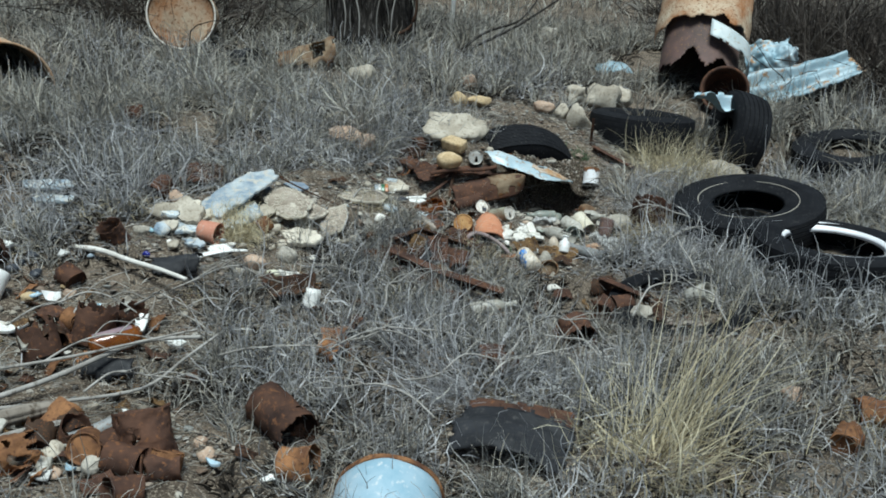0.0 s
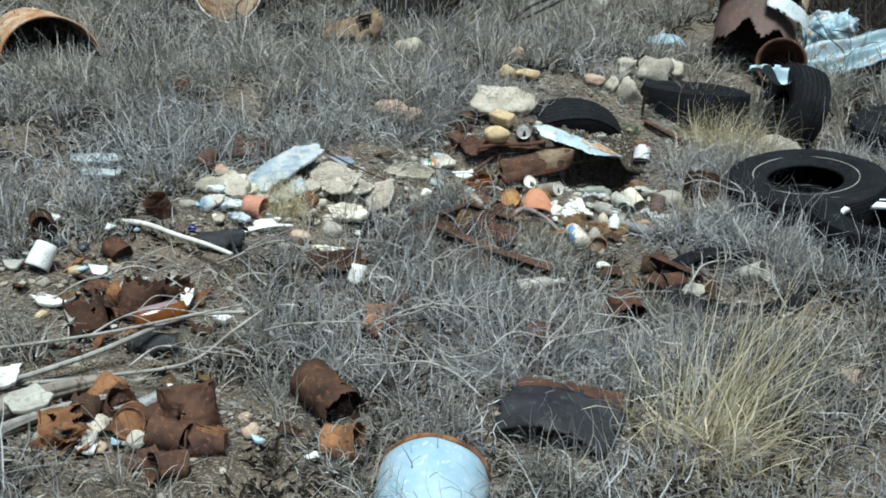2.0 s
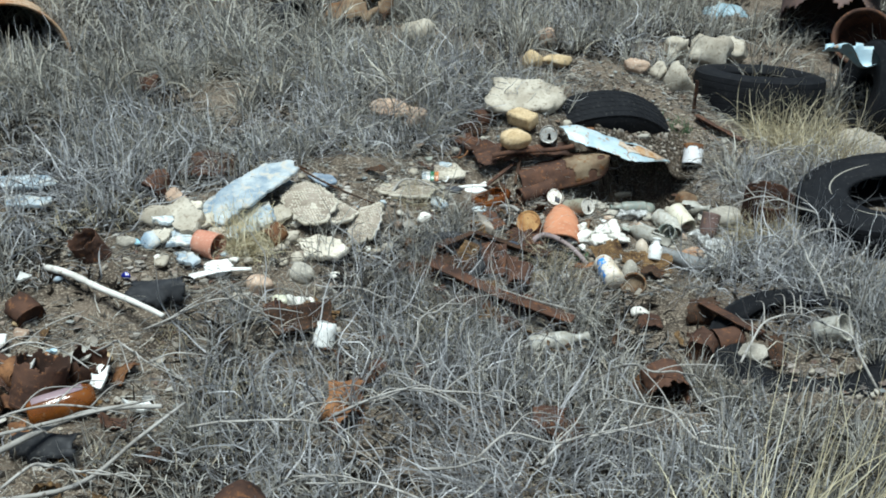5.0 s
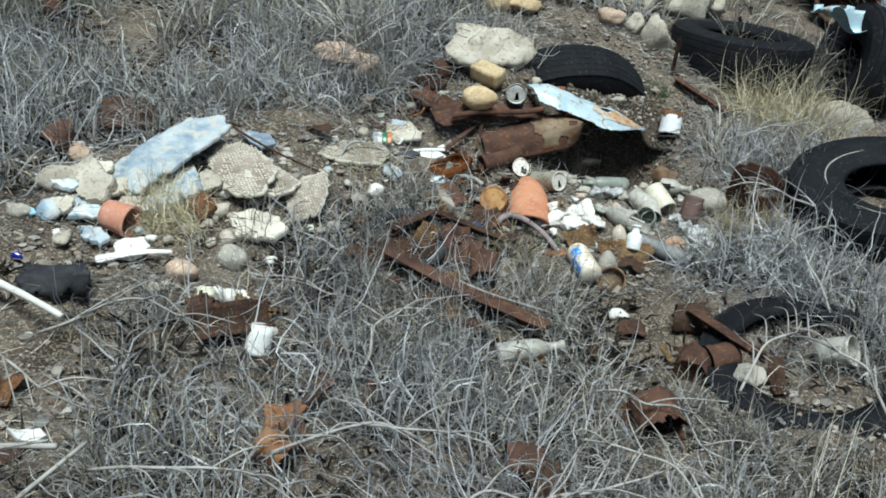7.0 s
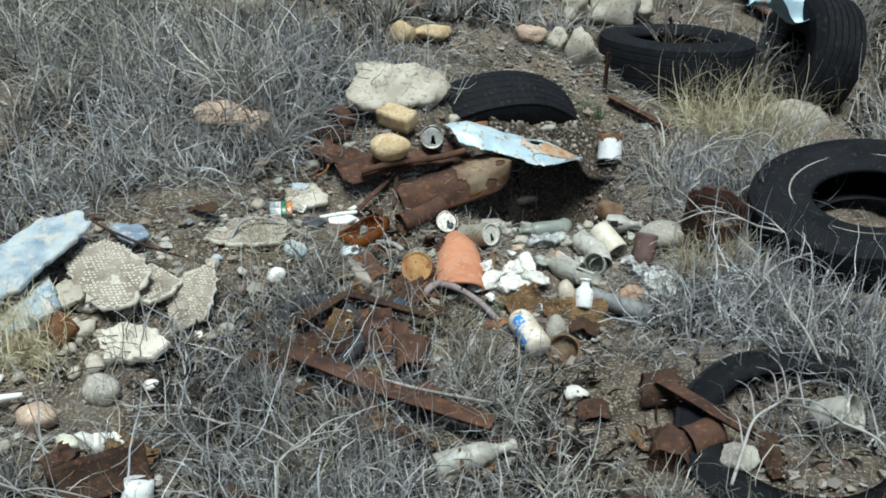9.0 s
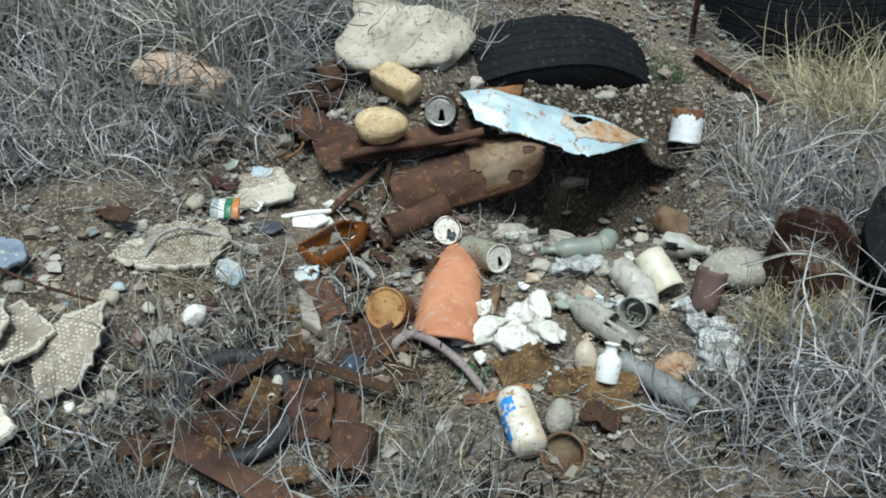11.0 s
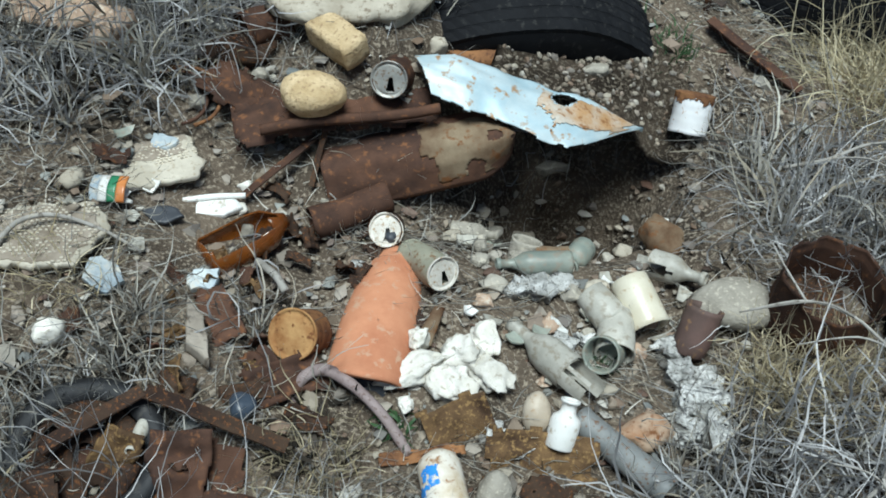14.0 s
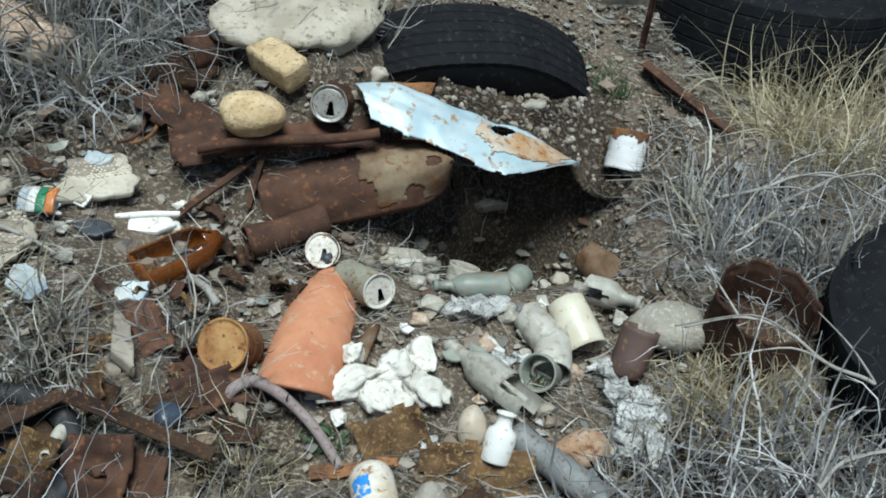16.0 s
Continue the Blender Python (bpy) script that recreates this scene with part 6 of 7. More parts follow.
# dark scraps under the long bar and in the grass before it
rnd = random.Random(58)
for k in range(26):
    x, y = rnd.choice(((0.136, 2.531), (0.277, 2.482), (-0.006, 2.645), (0.753, 2.519), (-0.238, 2.144)))
    x, y = x + rnd.gauss(0, 0.12), y + rnd.gauss(0, 0.06)
    w, d = rnd.uniform(0.05, 0.13), rnd.uniform(0.03, 0.07)
    pl = sheet(w, d, 18, 12, lambda u, v, w=w, d=d, k=k: (w * (u - 0.5), d * (v - 0.5), 0.018 * math.sin(u * 4 + k) + 0.012 * noise.noise((u * 5, v * 5, k))), 0.002, 0.01, 130 + k)
    single("rusty_scrap", pl, (RUST_DARK, RUST, RUST_DARK, RUST_OC)[k % 4], on(x, y, 0.03, rnd.uniform(-10, 50), rnd.uniform(-30, 30), rnd.uniform(0, 180)), "torn dark rusty scrap half under dead stems", "metal scrap", "rusty scraps")
single("bleached_root", tube_along([gp(-0.356, 3.063, 0.01), gp(-0.335, 3.118, 0.035), gp(-0.292, 3.162, 0.04), gp(-0.222, 3.184, 0.035), gp(-0.16, 3.193, 0.015)], 0.0055, 7, 0.003), TWIG, pose(0, 0, 0), "pale curved root lying over relief tile", "root")

# more rubbish in the south-western heap
rnd = random.Random(91)
heap = ((-0.751, 1.078), (-1.061, 1.668), (-1.305, 1.745), (-0.655, 1.039), (-1.368, 1.876))
for k in range(11):
    x, y = heap[k % 5]
    x, y = x + rnd.gauss(0, 0.14), y + rnd.gauss(0, 0.09)
    can("tin_can", lying(x, y, 0.03, rnd.uniform(0, 360), rnd.uniform(-10, 35)), rnd.uniform(0.03, 0.045), rnd.uniform(0.06, 0.11), (RUST, RUST_DARK, RUST_O, RUST)[k % 4], "small rusty can lying in the rubbish heap", 200 + k, opened=k % 3 > 0, ragged=0.02 if k % 2 else 0.0, dent=0.01)
for k in range(34):
    x, y = heap[k % 5]
    x, y = x + rnd.gauss(0, 0.2), y + rnd.gauss(0, 0.12)
    s = rnd.uniform(0.016, 0.036)
    single("rubble_stone", boulder(s, s * 0.8, s * 0.6, 400 + k, 0.5, 2), (STONE_P, LIME, STONE_Y, STONE_G, CHARCOAL)[k % 5], on(x, y, s * 0.3, 0, 0, k * 41), "small rounded stone in the rubbish heap", "stone", "heap stones")
for k in range(16):
    x, y = heap[k % 5]
    x, y = x + rnd.gauss(0, 0.22), y + rnd.gauss(0, 0.13)
    single("white_shard", slab(rnd.uniform(0.03, 0.07), rnd.uniform(0.02, 0.045), 0.008, 260 + k, 5, 0.25, 0.01), (CERAM, GLASS, WHITE_LID, TUBBLUE)[k % 4], on(x, y, 0.02, rnd.uniform(0, 30), rnd.uniform(-15, 15), rnd.uniform(0, 180)), "broken pale ceramic or glass shard", "shard", "pale shards", smooth=False)

# ---- dry grass, dead stems and litter ----
rng = np.random.default_rng(5)


def lumps(x, y, s, seed):
    """Cheap smooth noise of about -1 to 1 for arrays."""
    a = np.sin(x * s * 1.7 + seed) * np.sin(y * s * 1.3 - seed * 1.3) + np.sin(x * s * 0.9 + y * s * 1.9 + seed * 2.1) * 0.7 + np.sin(x * s * 3.1 - y * s * 2.3 + seed) * 0.4
    return a / 1.6


# bare places: x, y, half-length, half-width, turn in degrees
BARE_HOLLOW = ((0.482, 3.348, 0.47, 0.36, -10), (0.189, 3.632, 0.42, 0.2, 14), (-0.139, 3.386, 0.34, 0.22, 55), (0.516, 2.952, 0.22, 0.14, 0), (0.08, 3.017, 0.12, 0.1, 0), (0.134, 2.61, 0.26, 0.05, -3), (0.344, 2.471, 0.13, 0.05, 21), (0.084, 2.804, 0.2, 0.12, 0), (0.666, 3.696, 0.27, 0.17, 0), (0.597, 3.842, 0.19, 0.11, 10), (0.551, 3.999, 0.13, 0.07, 10), (0.06, 2.628, 0.34, 0.07, -3))
BARE_WEST = ((-0.464, 2.988, 0.36, 0.24, 45), (-0.804, 2.638, 0.34, 0.24, 30), (-0.65, 2.337, 0.34, 0.12, 20), (-1.047, 2.338, 0.26, 0.14, 0), (-1.107, 1.695, 0.52, 0.31, 20), (-0.758, 1.111, 0.42, 0.26, 20), (-0.987, 1.202, 0.3, 0.16, 52), (-0.504, 3.59, 0.12, 0.06, 0), (-0.586, 1.136, 0.12, 0.12, 0), (-0.346, 2.18, 0.06, 0.05, 0), (-2.752, 4.216, 0.22, 0.25, -50), (-0.408, 2.215, 0.13, 0.07, 30))
BARE_EAST = ((0.462, 1.303, 0.22, 0.18, -12), (-0.23, 1.303, 0.13, 0.1, -42), (1.525, 3.384, 0.36, 0.36, 0), (1.802, 2.955, 0.36, 0.32, 0), (0.719, 2.061, 0.1, 0.08, 0), (1.047, 3.454, 0.19, 0.16, 0), (1.015, 3.346, 0.14, 0.1, 0), (0.933, 1.375, 0.15, 0.1, 0), (0.157, 1.028, 0.17, 0.17, 0), (1.074, 2.307, 0.3, 0.14, -10))
BARE_BACK = ((0.03, 3.76, 0.2, 0.1, 10), (1.58, 4.24, 0.26, 0.2, 0), (-1.38, 4.6, 0.1, 0.16, 0), (-1.06, 4.88, 0.22, 0.16, 0), (-2.0, 5.05, 0.2, 0.2, 0), (1.62, 5.2, 0.25, 0.3, 0), (1.58, 4.36, 0.2, 0.14, 0), (0.312, 4.285, 0.42, 0.22, 10), (0.714, 4.244, 0.16, 0.3, 30), (0.823, 4.875, 0.4, 0.18, 20), (1.103, 5.986, 0.4, 0.22, 35), (1.061, 4.317, 0.42, 0.38, 0), (1.676, 4.613, 0.2, 0.22, 0), (1.433, 3.901, 0.24, 0.12, 10), (0.781, 3.929, 0.11, 0.1, 0), (1.453, 6.521, 0.3, 0.5, 10), (2.342, 6.177, 0.6, 0.25, 35), (2.989, 7.37, 0.8, 0.6, 0))
BARE = BARE_HOLLOW + BARE_WEST + BARE_EAST + BARE_BACK


def cover(x, y):
    d = np.ones_like(x)
    for cx, cy, a, b, t in BARE:
        c, s = math.cos(radians(t)), math.sin(radians(t))
        u, v = (x - cx) * c + (y - cy) * s, -(x - cx) * s + (y - cy) * c
        q = np.sqrt((u / a) ** 2 + (v / b) ** 2)
        d = d * np.clip((q - 0.82) / 0.35, 0.0, 1)
    return d


def strands(name, roots, lengths, lean, azimuth, curl, width, material, label, n=6, wild=0.25, droop=0.0, category="dry grass", parent=None, kind="stuff"):
    """Ribbon stems: each starts at a root, leans along its azimuth and curls on the way."""
    k = len(roots)
    th, ph = lean.copy(), azimuth.copy()
    p = roots.copy()
    out = np.zeros((k, n + 1, 2, 3), np.float32)
    twist = rng.uniform(0, 2 * math.pi, k)
    cu, cv = curl * rng.normal(0, 1, k), curl * rng.normal(0, 1, k)
    for i in range(n + 1):
        d = np.stack([np.sin(th) * np.cos(ph), np.sin(th) * np.sin(ph), np.cos(th)], 1)
        side = np.stack([np.cos(twist), np.sin(twist), np.zeros(k)], 1)
        side = np.cross(d, side)
        side /= np.linalg.norm(side, axis=1)[:, None] + 1e-6
        w = width * (1 - 0.75 * (i / n) ** 1.5) * 0.5
        out[:, i, 0] = p - side * w[:, None]
        out[:, i, 1] = p + side * w[:, None]
        p = p + d * (lengths / n)[:, None]
        th = th + cu / n + droop / n + rng.normal(0, wild, k) / math.sqrt(n)
        ph = ph + cv / n + rng.normal(0, wild, k) / math.sqrt(n)
        floor_ = hills(p[:, 0], p[:, 1]) + 0.004
        low = p[:, 2] < floor_
        p[low, 2] = floor_[low]
        th[low] = np.minimum(th[low], 1.5)
    base = (np.arange(k) * (n + 1) * 2)[:, None]
    q = np.stack([np.array([2 * i, 2 * i + 1, 2 * i + 3, 2 * i + 2]) for i in range(n)])
    faces = (base[:, :, None] + q[None]).reshape(-1, 4)
    ob = new(name, fast_mesh(name, out.reshape(-1, 3), faces, material))
    if parent is not None:
        ob.parent = parent
        return ob
    return tagged(ob, label, category, kind=kind)


def scatter(count, x0, x1, y0, y1, dense, spread=0.05, per=10):
    """Roots in clumps, kept where the ground is covered."""
    m = count // per * 3
    cx, cy = rng.uniform(x0, x1, m), rng.uniform(y0, y1, m)
    keep = rng.uniform(0, 1, m) < dense(cx, cy)
    cx, cy = cx[keep][:count // per], cy[keep][:count // per]
    ox, oy = rng.normal(0, spread, (len(cx), per)), rng.normal(0, spread, (len(cx), per))
    x, y = (cx[:, None] + ox).ravel(), (cy[:, None] + oy).ravel()
    ok = rng.uniform(0, 1, len(x)) < np.clip(cover(x, y) * 1.2, 0.015, 1)
    x, y, ox, oy = x[ok], y[ok], ox.ravel()[ok], oy.ravel()[ok]
    return np.stack([x, y, hills(x, y) - 0.004], 1), np.arctan2(oy, ox)


def field(name, count, box, dense, ln, lean, curl, wd, material, label, n=6, spread=0.05, per=10, wild=0.25, droop=0.3):
    r, out = scatter(count, *box, dense, spread, per)
    k = len(r)
    return strands(name, r, rng.uniform(*ln, k) * (0.75 + 0.35 * lumps(r[:, 0], r[:, 1], 2.1, 3)), np.abs(rng.normal(lean[0], lean[1], k)), out + rng.normal(0, 0.7, k), curl, rng.uniform(*wd, k), material, label, n, wild, droop)


patch = lambda x, y: np.clip(0.62 + 0.75 * lumps(x, y, 2.6, 1.0), 0.08, 1) * np.clip(cover(x, y), 0.02, 1)
# wide blackish thatch at the foot paints the shaded gaps of the grass
field("thatch", 52000, (-2.8, 3.0, 0.2, 4.4), patch, (0.04, 0.1), (1.1, 0.35), 1.0, (0.009, 0.017), G_THATCH, "rotted thatch, blackened as shade under the grass", 2, 0.06, 24, 0.4, 0.6)
field("thatch", 20000, (-3.8, 3.6, 4.0, 7.4), patch, (0.05, 0.13), (0.9, 0.35), 1.0, (0.013, 0.024), G_THATCH, "rotted thatch, blackened as shade behind the dump", 2, 0.08, 24, 0.4, 0.6)


def tussocks(name, clumps, box, per, spread, ln, wd, lean0, material, label, n=6, droop=1.2, wild=0.18, curl=0.6, seed_=3.0):
    """Bunches whose stems fan out from one foot and arch over, upright in the middle and low at the rim."""
    m = clumps * 3
    cx, cy = rng.uniform(box[0], box[1], m), rng.uniform(box[2], box[3], m)
    keep = rng.uniform(0, 1, m) < patch(cx, cy)
    cx, cy = cx[keep][:clumps], cy[keep][:clumps]
    k = len(cx)
    size = rng.uniform(0.6, 1.25, k) * (0.9 + 0.25 * lumps(cx, cy, 1.5, seed_))
    comb = rng.uniform(0, 2 * math.pi, k)
    ang, rad = rng.uniform(0, 2 * math.pi, (k, per)), np.abs(rng.normal(0, 1, (k, per)))
    x = (cx[:, None] + np.cos(ang) * rad * spread).ravel()
    y = (cy[:, None] + np.sin(ang) * rad * spread).ravel()
    az = (ang + 0.5 * np.sin(comb[:, None] - ang) + rng.normal(0, 0.3, (k, per))).ravel()
    lean = (lean0 + 0.38 * rad + rng.normal(0, 0.15, (k, per))).ravel()
    length = (size[:, None] * rng.uniform(ln[0], ln[1], (k, per))).ravel()
    ok = rng.uniform(0, 1, len(x)) < np.clip(cover(x, y) * 1.3, 0.01, 1)
    x, y, az, lean, length = x[ok], y[ok], az[ok], np.abs(lean[ok]), length[ok]
    return strands(name, np.stack([x, y, hills(x, y) - 0.004], 1), length, lean, az, curl, rng.uniform(wd[0], wd[1], len(x)), material, label, n, wild, droop)


tussocks("dry_grass", 1050, (-2.8, 3.0, 0.2, 4.2), 46, 0.036, (0.1, 0.25), (0.0022, 0.0044), 0.35, G_FIELD, "arching tussocks of grey-tan dry grass", 6, 1.5, 0.5, 2.2)
tussocks("dry_grass", 1300, (-3.8, 3.6, 3.5, 7.4), 30, 0.045, (0.13, 0.3), (0.004, 0.008), 0.12, G_FAR, "pale tussocks standing behind the dump", 4, 0.9, 0.25, 0.9, 5.0)
field("dry_grass", 22000, (-2.8, 3.0, 0.2, 4.2), patch, (0.08, 0.2), (0.8, 0.4), 2.8, (0.0026, 0.0052), G_FIELD, "matted curly dry grass over the dump", 5, 0.05, 26, 0.5, 0.7)
field("dry_grass", 11000, (-6.5, 6.5, 7.0, 13.0), patch, (0.15, 0.35), (0.4, 0.3), 0.9, (0.008, 0.014), G_FAR, "far pale dry grass", 3, 0.1, 14, 0.3, 0.4)
outside = lambda x, y: np.clip(np.maximum(np.abs(x - 0.1) - 2.7, np.maximum(0.3 - y, y - 7.2)) * 3, 0, 1) * (0.4 + 0.6 * patch(x, y))
field("dry_grass", 15000, (-7.0, 7.0, -3.0, 8.0), outside, (0.12, 0.3), (0.6, 0.35), 1.2, (0.008, 0.015), G_FAR, "dry grass all round the dump", 3, 0.12, 15, 0.35, 0.6)
# the same blackened thatch stands in for shade here
field("thatch", 12000, (-7.0, 7.0, -3.0, 8.0), outside, (0.08, 0.2), (1.1, 0.35), 1.0, (0.02, 0.04), G_THATCH, "rotted thatch, blackened as shade all round the dump", 2, 0.12, 24, 0.4, 0.6)
field("dead_stems", 22000, (-2.2, 2.6, 0.4, 4.1), lambda x, y: patch(x, y) * np.clip(0.5 + 0.8 * lumps(x, y, 1.7, 4.0), 0.08, 1), (0.12, 0.36), (0.8, 0.4), 2.8, (0.003, 0.006), G_WIRE, "tangled grey dead wiry stems", 7, 0.045, 16, 0.6, 0.7)
field("dead_stems", 7000, (-2.6, 2.8, 3.0, 5.4), lambda x, y: patch(x, y) * np.clip(0.4 + 0.8 * lumps(x, y, 1.9, 7.0), 0.05, 1), (0.18, 0.42), (0.8, 0.4), 2.4, (0.003, 0.0055), G_WIRE, "tangled grey dead stems in the grass", 7, 0.05, 14, 0.55, 0.7)
field("curly_straw", 10000, (-1.6, 2.4, 0.6, 4.1), lambda x, y: patch(x, y) * (lumps(x, y, 3.3, 2.0) > 0.25), (0.06, 0.16), (0.7, 0.4), 4.5, (0.002, 0.004), G_STRAW, "small curly straw wisps in the grass", 9, 0.03, 30, 0.5, 0.6)


def twig(x, y, heading, length, seed):
    """A bleached forked twig lying over the grass: a main stem and its side shoots."""
    r = random.Random(seed)
    t = thing("bleached_twig", on(x, y, 0.03, 0, 0, heading), "long bleached forked twig over dry grass", "twig", "bleached twigs")
    pts = [Vector((length * k / 5, r.uniform(-0.03, 0.03), 0.03 + 0.07 * math.sin(k * 0.6) + r.uniform(-0.01, 0.02))) for k in range(6)]
    part("stem", tube_along(pts, 0.0042, 6, 0.002), TWIG, t)
    for k in (1, 2, 3, 4):
        s = r.choice((-1, 1))
        p = pts[k]
        part("shoot", tube_along([p, p + Vector((0.06, s * 0.035, 0.03)), p + Vector((0.13 * r.uniform(0.7, 1.3), s * 0.09, 0.05 * r.uniform(-0.6, 1)))], 0.0026, 5, 0.0012), TWIG, t)


for k, (x, y, a, l) in enumerate(((0.092, 1.612, 20, 0.55), (-0.199, 1.801, 10, 0.5), (0.135, 1.953, -160, 0.4), (-0.096, 2.104, 70, 0.35), (0.372, 1.705, 35, 0.4), (-0.533, 1.633, 0, 0.45), (0.511, 2.241, -30, 0.4), (0.885, 2.314, 60, 0.4), (1.191, 2.718, 100, 0.4), (1.031, 2.991, 40, 0.4), (-0.524, 3.861, -80, 0.42), (-0.66, 3.724, -60, 0.4), (-0.293, 3.848, -110, 0.4), (0.969, 3.733, 10, 0.4), (1.298, 3.235, 160, 0.4), (-0.046, 2.327, 160, 0.45), (0.23, 1.423, 170, 0.4), (-0.81, 1.967, 10, 0.4), (1.249, 2.193, 120, 0.4), (0.839, 1.804, 150, 0.4), (-1.21, 1.563, 20, 0.4), (-1.018, 1.376, 30, 0.4), (-0.909, 1.802, -20, 0.35), (-0.844, 1.295, 10, 0.35))):
    twig(x, y, a, l, 40 + k)


def tuft(x, y, count, ln, lean, material, label, spread=0.03, curl=1.0, az=None, wd=(0.002, 0.004), droop=0.5, wild=0.25, name="grass_tuft", n=7):
    ox, oy = rng.normal(0, spread, count), rng.normal(0, spread, count)
    r = np.stack([x + ox, y + oy, hills(x + ox, y + oy) - 0.004], 1)
    a = np.arctan2(oy, ox) + rng.normal(0, 0.6, count) if az is None else az + rng.normal(0, 0.6, count)
    return strands(name, r, rng.uniform(*ln, count), np.abs(rng.normal(lean, 0.25, count)), a, curl, rng.uniform(*wd, count), material, label, n, wild, droop, "grass tuft", kind="")


tuft(0.9, 1.37, 380, (0.1, 0.34), 0.6, G_YELLOW, "tall straw-yellow tuft of bunch grass", 0.1, 1.6, None, (0.002, 0.004), 0.5, 0.4)
tuft(0.93, 1.4, 85, (0.34, 0.6), 0.5, G_YELLOW, "long yellow seed stalks leaning from the tuft", 0.05, 0.35, 0.45, (0.0022, 0.0042), 0.1, 0.12)
tuft(1.034, 3.301, 420, (0.1, 0.2), 0.8, G_STRAW, "curly straw tuft before the eight-sided tin", 0.045, 3.0, None, (0.002, 0.0036), 0.8, 0.5)
tuft(1.2, 4.16, 460, (0.12, 0.32), 0.55, G_YELLOW, "dry straw-yellow tuft in front of sunken tyre", 0.085, 1.8, None, (0.002, 0.004), 0.5, 0.4)
tuft(1.34, 4.19, 380, (0.14, 0.36), 0.55, G_STRAW, "dry straw tuft between the tyres", 0.1, 1.6, None, (0.002, 0.004), 0.5, 0.4)
tuft(1.42, 4.02, 340, (0.1, 0.26), 0.8, G_WIRE, "low bush of bleached stems beside the straw tufts", 0.1, 2.2, None, (0.002, 0.0036), 0.9, 0.5, "dead_bush")
tuft(-0.74, 2.55, 900, (0.07, 0.18), 0.8, G_YELLOW, "small curly straw tuft by the clay cup", 0.035, 3.2, None, (0.002, 0.0036), 0.8, 0.5)
tuft(-0.254, 3.074, 90, (0.08, 0.18), 0.9, G_STRAW, "small curly straw tuft on bare soil", 0.03, 3.0, None, (0.0018, 0.003), 0.8, 0.5)
tuft(0.249, 2.939, 90, (0.08, 0.16), 0.9, G_STRAW, "small straw tuft by the iron hoop", 0.03, 2.5, None, (0.0018, 0.003), 0.8, 0.5)
tuft(0.287, 2.818, 110, (0.08, 0.18), 0.9, G_STRAW, "small straw tuft in front of spray can", 0.04, 2.5, None, (0.0018, 0.003), 0.8, 0.5)
tuft(-0.133, 2.856, 49, (0.12, 0.26), 1.0, G_WIRE, "grey stems lying over the wheel plate", 0.06, 2.0, None, (0.002, 0.004), 0.8, 0.5, "dead_bush")
tuft(-0.074, 2.683, 82, (0.14, 0.3), 1.0, G_WIRE, "grey dead stems fallen across the iron bars", 0.08, 1.6, None, (0.0018, 0.0034), 0.9, 0.45, "dead_bush")
tuft(0.095, 2.717, 82, (0.14, 0.3), 1.0, G_WIRE, "grey dead stems between the iron bars", 0.08, 1.6, None, (0.0018, 0.0034), 0.9, 0.45, "dead_bush")
tuft(0.266, 2.668, 93, (0.12, 0.28), 1.0, G_WIRE, "grey dead stems beside the long angle iron", 0.08, 1.6, None, (0.0018, 0.0034), 0.9, 0.45, "dead_bush")
tuft(-1.271, 6.31, 260, (0.2, 0.4), 0.4, G_FIELD, "tall pale grass at the tree", 0.1, 0.7)
tuft(-0.353, 3.771, 420, (0.16, 0.36), 1.1, G_WIRE, "bush of grey dead stems drooping over soil", 0.07, 2.2, None, (0.002, 0.0036), 0.9, 0.5, "dead_bush")
tuft(-0, 2.386, 380, (0.16, 0.34), 1.1, G_WIRE, "bush of grey dead stems on the mound", 0.09, 1.6, None, (0.0018, 0.0032), 0.9, 0.4, "dead_bush")
tuft(0.345, 1.751, 380, (0.2, 0.4), 1.0, G_WIRE, "sprawling bush of bleached dead stems", 0.1, 1.6, None, (0.0018, 0.0036), 0.9, 0.4, "dead_bush")
tuft(1.104, 3.702, 420, (0.14, 0.3), 1.0, G_WIRE, "bush of grey curled stems beside mug", 0.1, 2.4, None, (0.002, 0.0034), 0.9, 0.5, "dead_bush")
tuft(1.236, 2.857, 420, (0.16, 0.34), 1.0, G_WIRE, "bush of bleached stems near white-band tyre", 0.12, 2.0, None, (0.002, 0.0036), 0.9, 0.5, "dead_bush")
for x, y, lb in ((-2.426, 6.077, "low dark dead bush in grass"), (-2.34, 4.95, "dark tangled dead bush in pale grass"), (2.557, 7.273, "dark leafless brush behind the tank"), (2.904, 6.853, "dark leafless brush above the sheet"), (3.16, 7.192, "dense dark brush at the edge"), (3.345, 7.282, "dark leafless brush at the dump's edge"), (2.304, 8.747, "dark leafless brush behind metal sheets"), (2.922, 6.462, "dark leafless brush beside the sheet"), (3.474, 5.932, "dark leafless brush near the edge"), (-1.7, 7.6, "dark leafless brush far behind")):
    big = y > 5.8
    tuft(x, y, 900 if big else 260, (0.3, 0.9) if big else (0.12, 0.3), 0.8, G_DARK, lb, 0.34 if big else 0.09, 1.6, None, (0.006, 0.013) if big else (0.003, 0.005), 0.3, 0.5, "dead_bush")
tuft(0.65, 4.069, 120, (0.03, 0.08), 0.6, LEAF, "small green weed sprouting beside tyre", 0.03, 1.0, None, (0.003, 0.006), 0.6, 0.3, "green_weed")
tuft(0.728, 4.098, 60, (0.03, 0.06), 0.6, LEAF, "small green weed on gravel", 0.02, 1.0, None, (0.003, 0.006), 0.6, 0.3, "green_weed")
tuft(-0.945, 3.142, 60, (0.03, 0.07), 0.8, LEAF, "green weed in dry grass", 0.03, 1.0, None, (0.004, 0.007), 0.6, 0.3, "green_weed")
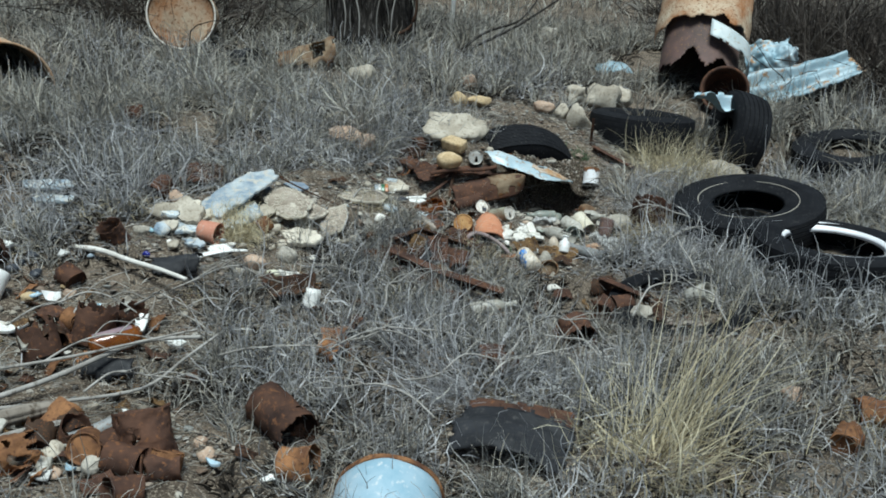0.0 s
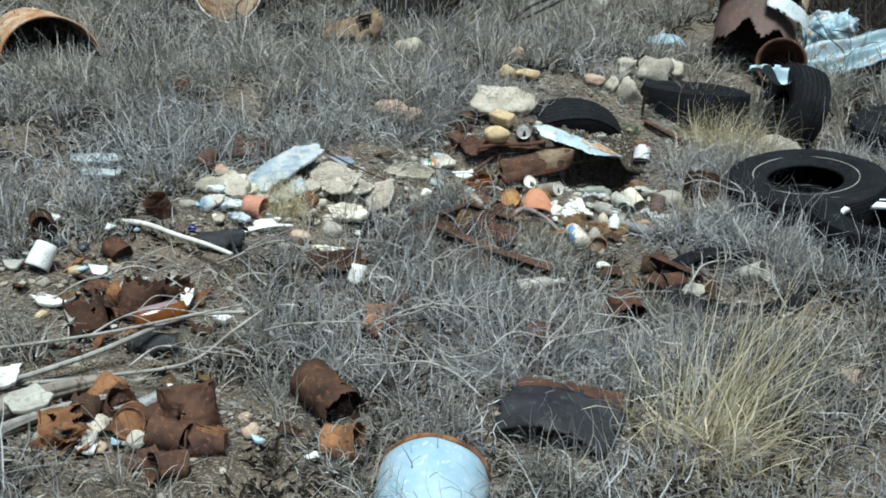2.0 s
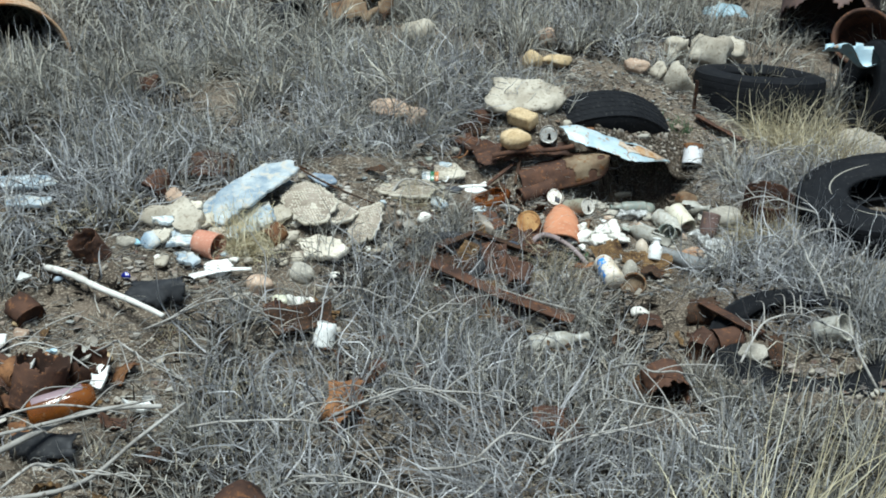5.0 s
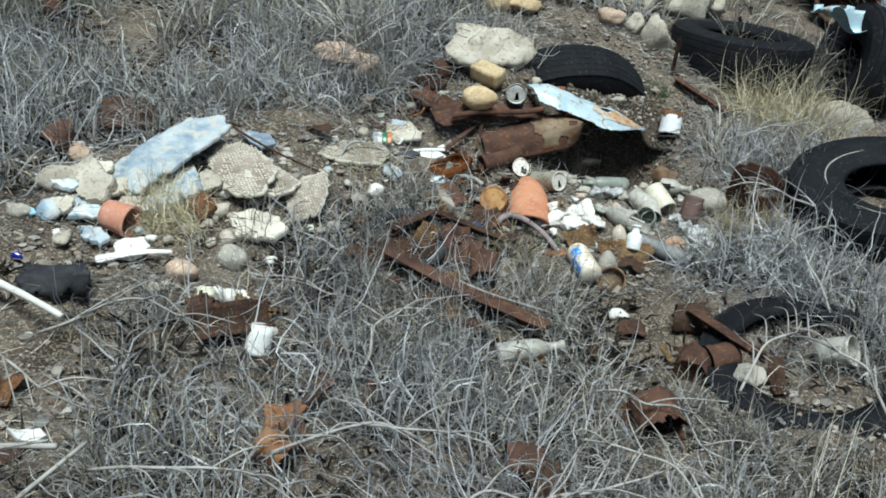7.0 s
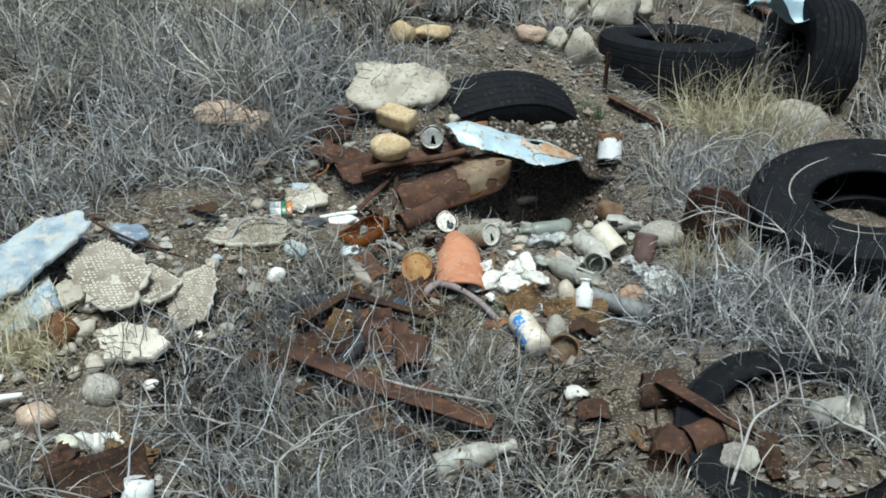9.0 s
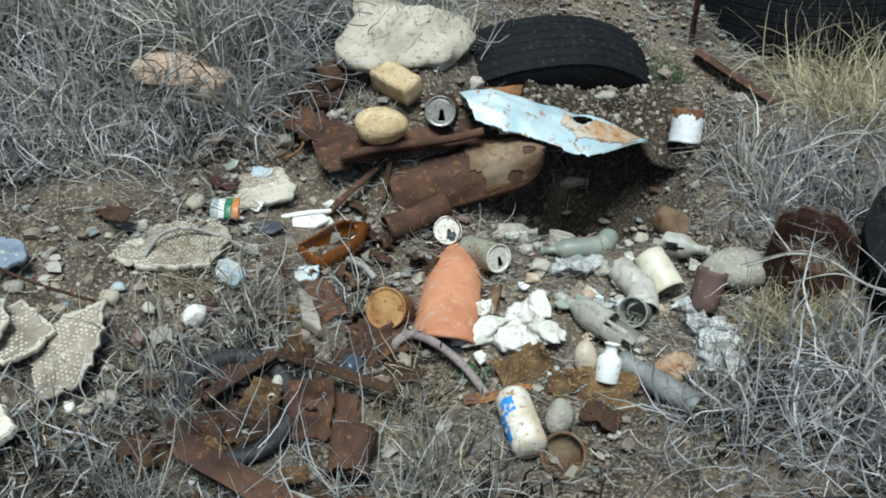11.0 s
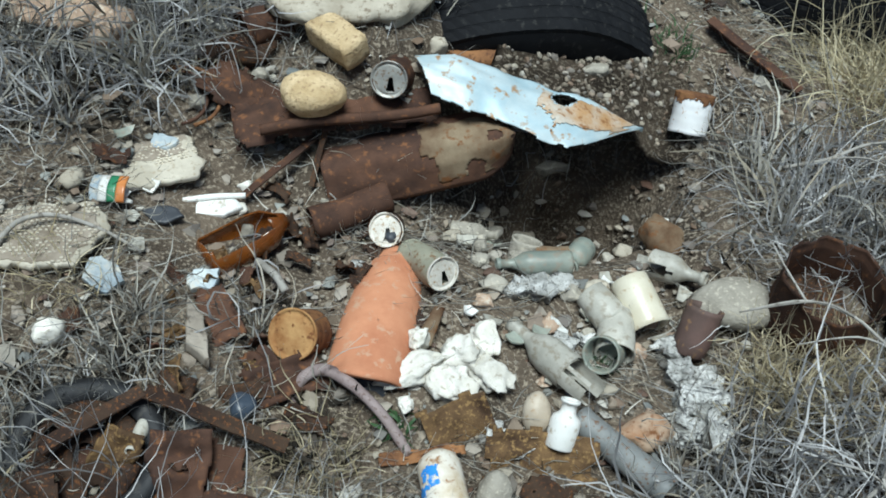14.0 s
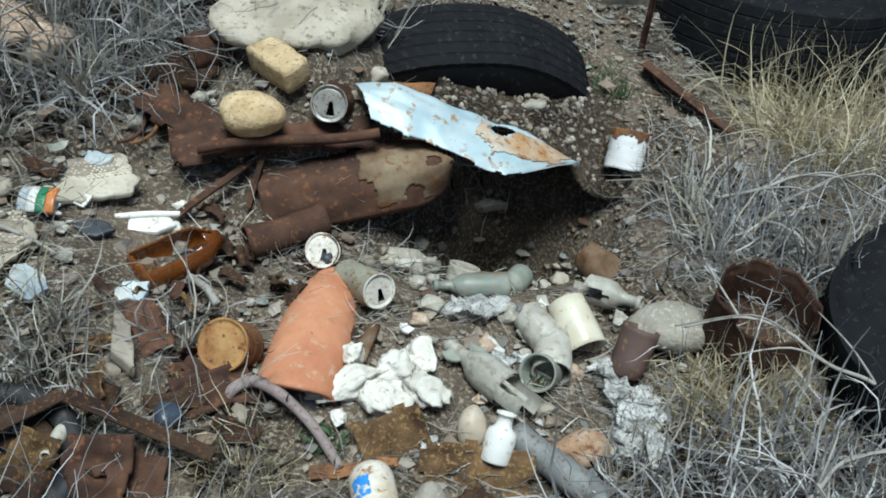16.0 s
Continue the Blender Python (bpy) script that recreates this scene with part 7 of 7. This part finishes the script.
tuft(0.37, 3.027, 24, (0.02, 0.05), 0.9, LEAF, "green clover sprig under the hoop", 0.012, 1.0, None, (0.006, 0.01), 0.6, 0.3, "green_weed")
tuft(0.684, 3.274, 24, (0.01, 0.035), 0.7, LEAF, "green sprig growing in the glass jar", 0.01, 1.0, None, (0.004, 0.007), 0.6, 0.3, "green_weed")


# litter of pebbles, chips and twigs on the bare soil
def litter(name, count, size, material, label, squash, only_bare=True, seed=1, category="gravel"):
    r = np.random.default_rng(seed)
    x, y = r.uniform(-1.6, 1.3, count * 6), r.uniform(0.6, 5.2, count * 6)
    bare = 1 - cover(x, y)
    keep = np.flatnonzero(r.uniform(0, 1, len(x)) < bare)[:count]
    unit = bmesh.new()
    bmesh.ops.create_icosphere(unit, subdivisions=1, radius=1)
    uv = np.array([v.co[:] for v in unit.verts])
    uf = np.array([[v.index for v in f.verts] for f in unit.faces])
    unit.free()
    vs, fs = [], []
    for i, k in enumerate(keep):
        s = r.uniform(*size) * (0.6 + r.random() ** 3 * 1.6)
        v = uv * (1 + r.normal(0, 0.3, (len(uv), 1))) * s * np.array([1, r.uniform(0.6, 1), r.uniform(*squash)])
        a = r.uniform(0, 6.3)
        c, q = math.cos(a), math.sin(a)
        v = np.stack([v[:, 0] * c - v[:, 1] * q, v[:, 0] * q + v[:, 1] * c, v[:, 2]], 1)
        vs.append(v + np.array([x[k], y[k], G(x[k], y[k]) + s * 0.15]))
        fs.append(uf + i * len(uv))
    ob = new(name, fast_mesh(name, np.concatenate(vs), np.concatenate(fs), material))
    ob.data.shade_flat()
    return tagged(ob, label, category, kind="stuff")


PEB = strand_mat("mixed_pebbles", [(0.12, 0.095, 0.07), (0.32, 0.28, 0.22), (0.19, 0.17, 0.15), (0.4, 0.36, 0.29), (0.2, 0.14, 0.1), (0.48, 0.45, 0.39)])
CHIPS = strand_mat("mixed_chips", [(0.05, 0.03, 0.022), (0.3, 0.31, 0.29), (0.11, 0.06, 0.04), (0.52, 0.5, 0.45), (0.16, 0.11, 0.075), (0.2, 0.22, 0.22)])
grit = bmesh.new()
rnd = random.Random(91)
for k in range(420):
    a = rnd.uniform(0.003, 0.0095)
    c = bank_at(rnd.uniform(0.36, 0.83), rnd.uniform(0.05, 0.97))
    bmesh.ops.create_icosphere(grit, subdivisions=1, radius=a, matrix=pose(c[0], c[1], c[2] + a * 0.2, rnd.uniform(0, 90), rnd.uniform(0, 90), rnd.uniform(0, 180)) @ Matrix.Diagonal((1.3, 1, rnd.uniform(0.5, 0.9), 1)))
single("bank_gravel", grit, PEB, pose(0, 0, 0), "mixed small pebbles on the soil bank", "gravel", kind="stuff", smooth=False)
litter("gravel", 3800, (0.003, 0.009), PEB, "mixed small pebbles on bare soil", (0.5, 0.9), seed=2)
litter("rubble", 1000, (0.005, 0.013), PEB, "loose grey and tan pebbles and clods", (0.5, 0.85), seed=3)
litter("debris", 3400, (0.004, 0.011), CHIPS, "chips of rust, glass and china on soil", (0.15, 0.4), seed=4, category="debris")
r, out = scatter(20, -1.6, 1.3, 0.6, 5.0, lambda x, y: np.ones_like(x))
x, y = rng.uniform(-1.5, 1.2, 90000), rng.uniform(0.7, 4.8, 90000)
keep = rng.uniform(0, 1, 90000) < (1 - cover(x, y)) * np.clip(0.25 + 0.4 * lumps(x, y, 6.0, 2.0), 0.04, 0.7)
keep &= np.hypot(x - 0.58, y - 3.76) > 0.2
x, y = x[keep], y[keep]
k = len(x)
strands("twig_litter", np.stack([x, y, hills(x, y) + 0.008], 1), rng.uniform(0.03, 0.13, k), rng.uniform(1.25, 1.55, k), rng.uniform(0, 6.3, k), 0.8, rng.uniform(0.0013, 0.003, k), G_FIELD, "fallen straw and twigs on bare soil", 4, 0.3, 0.2, "straw litter")
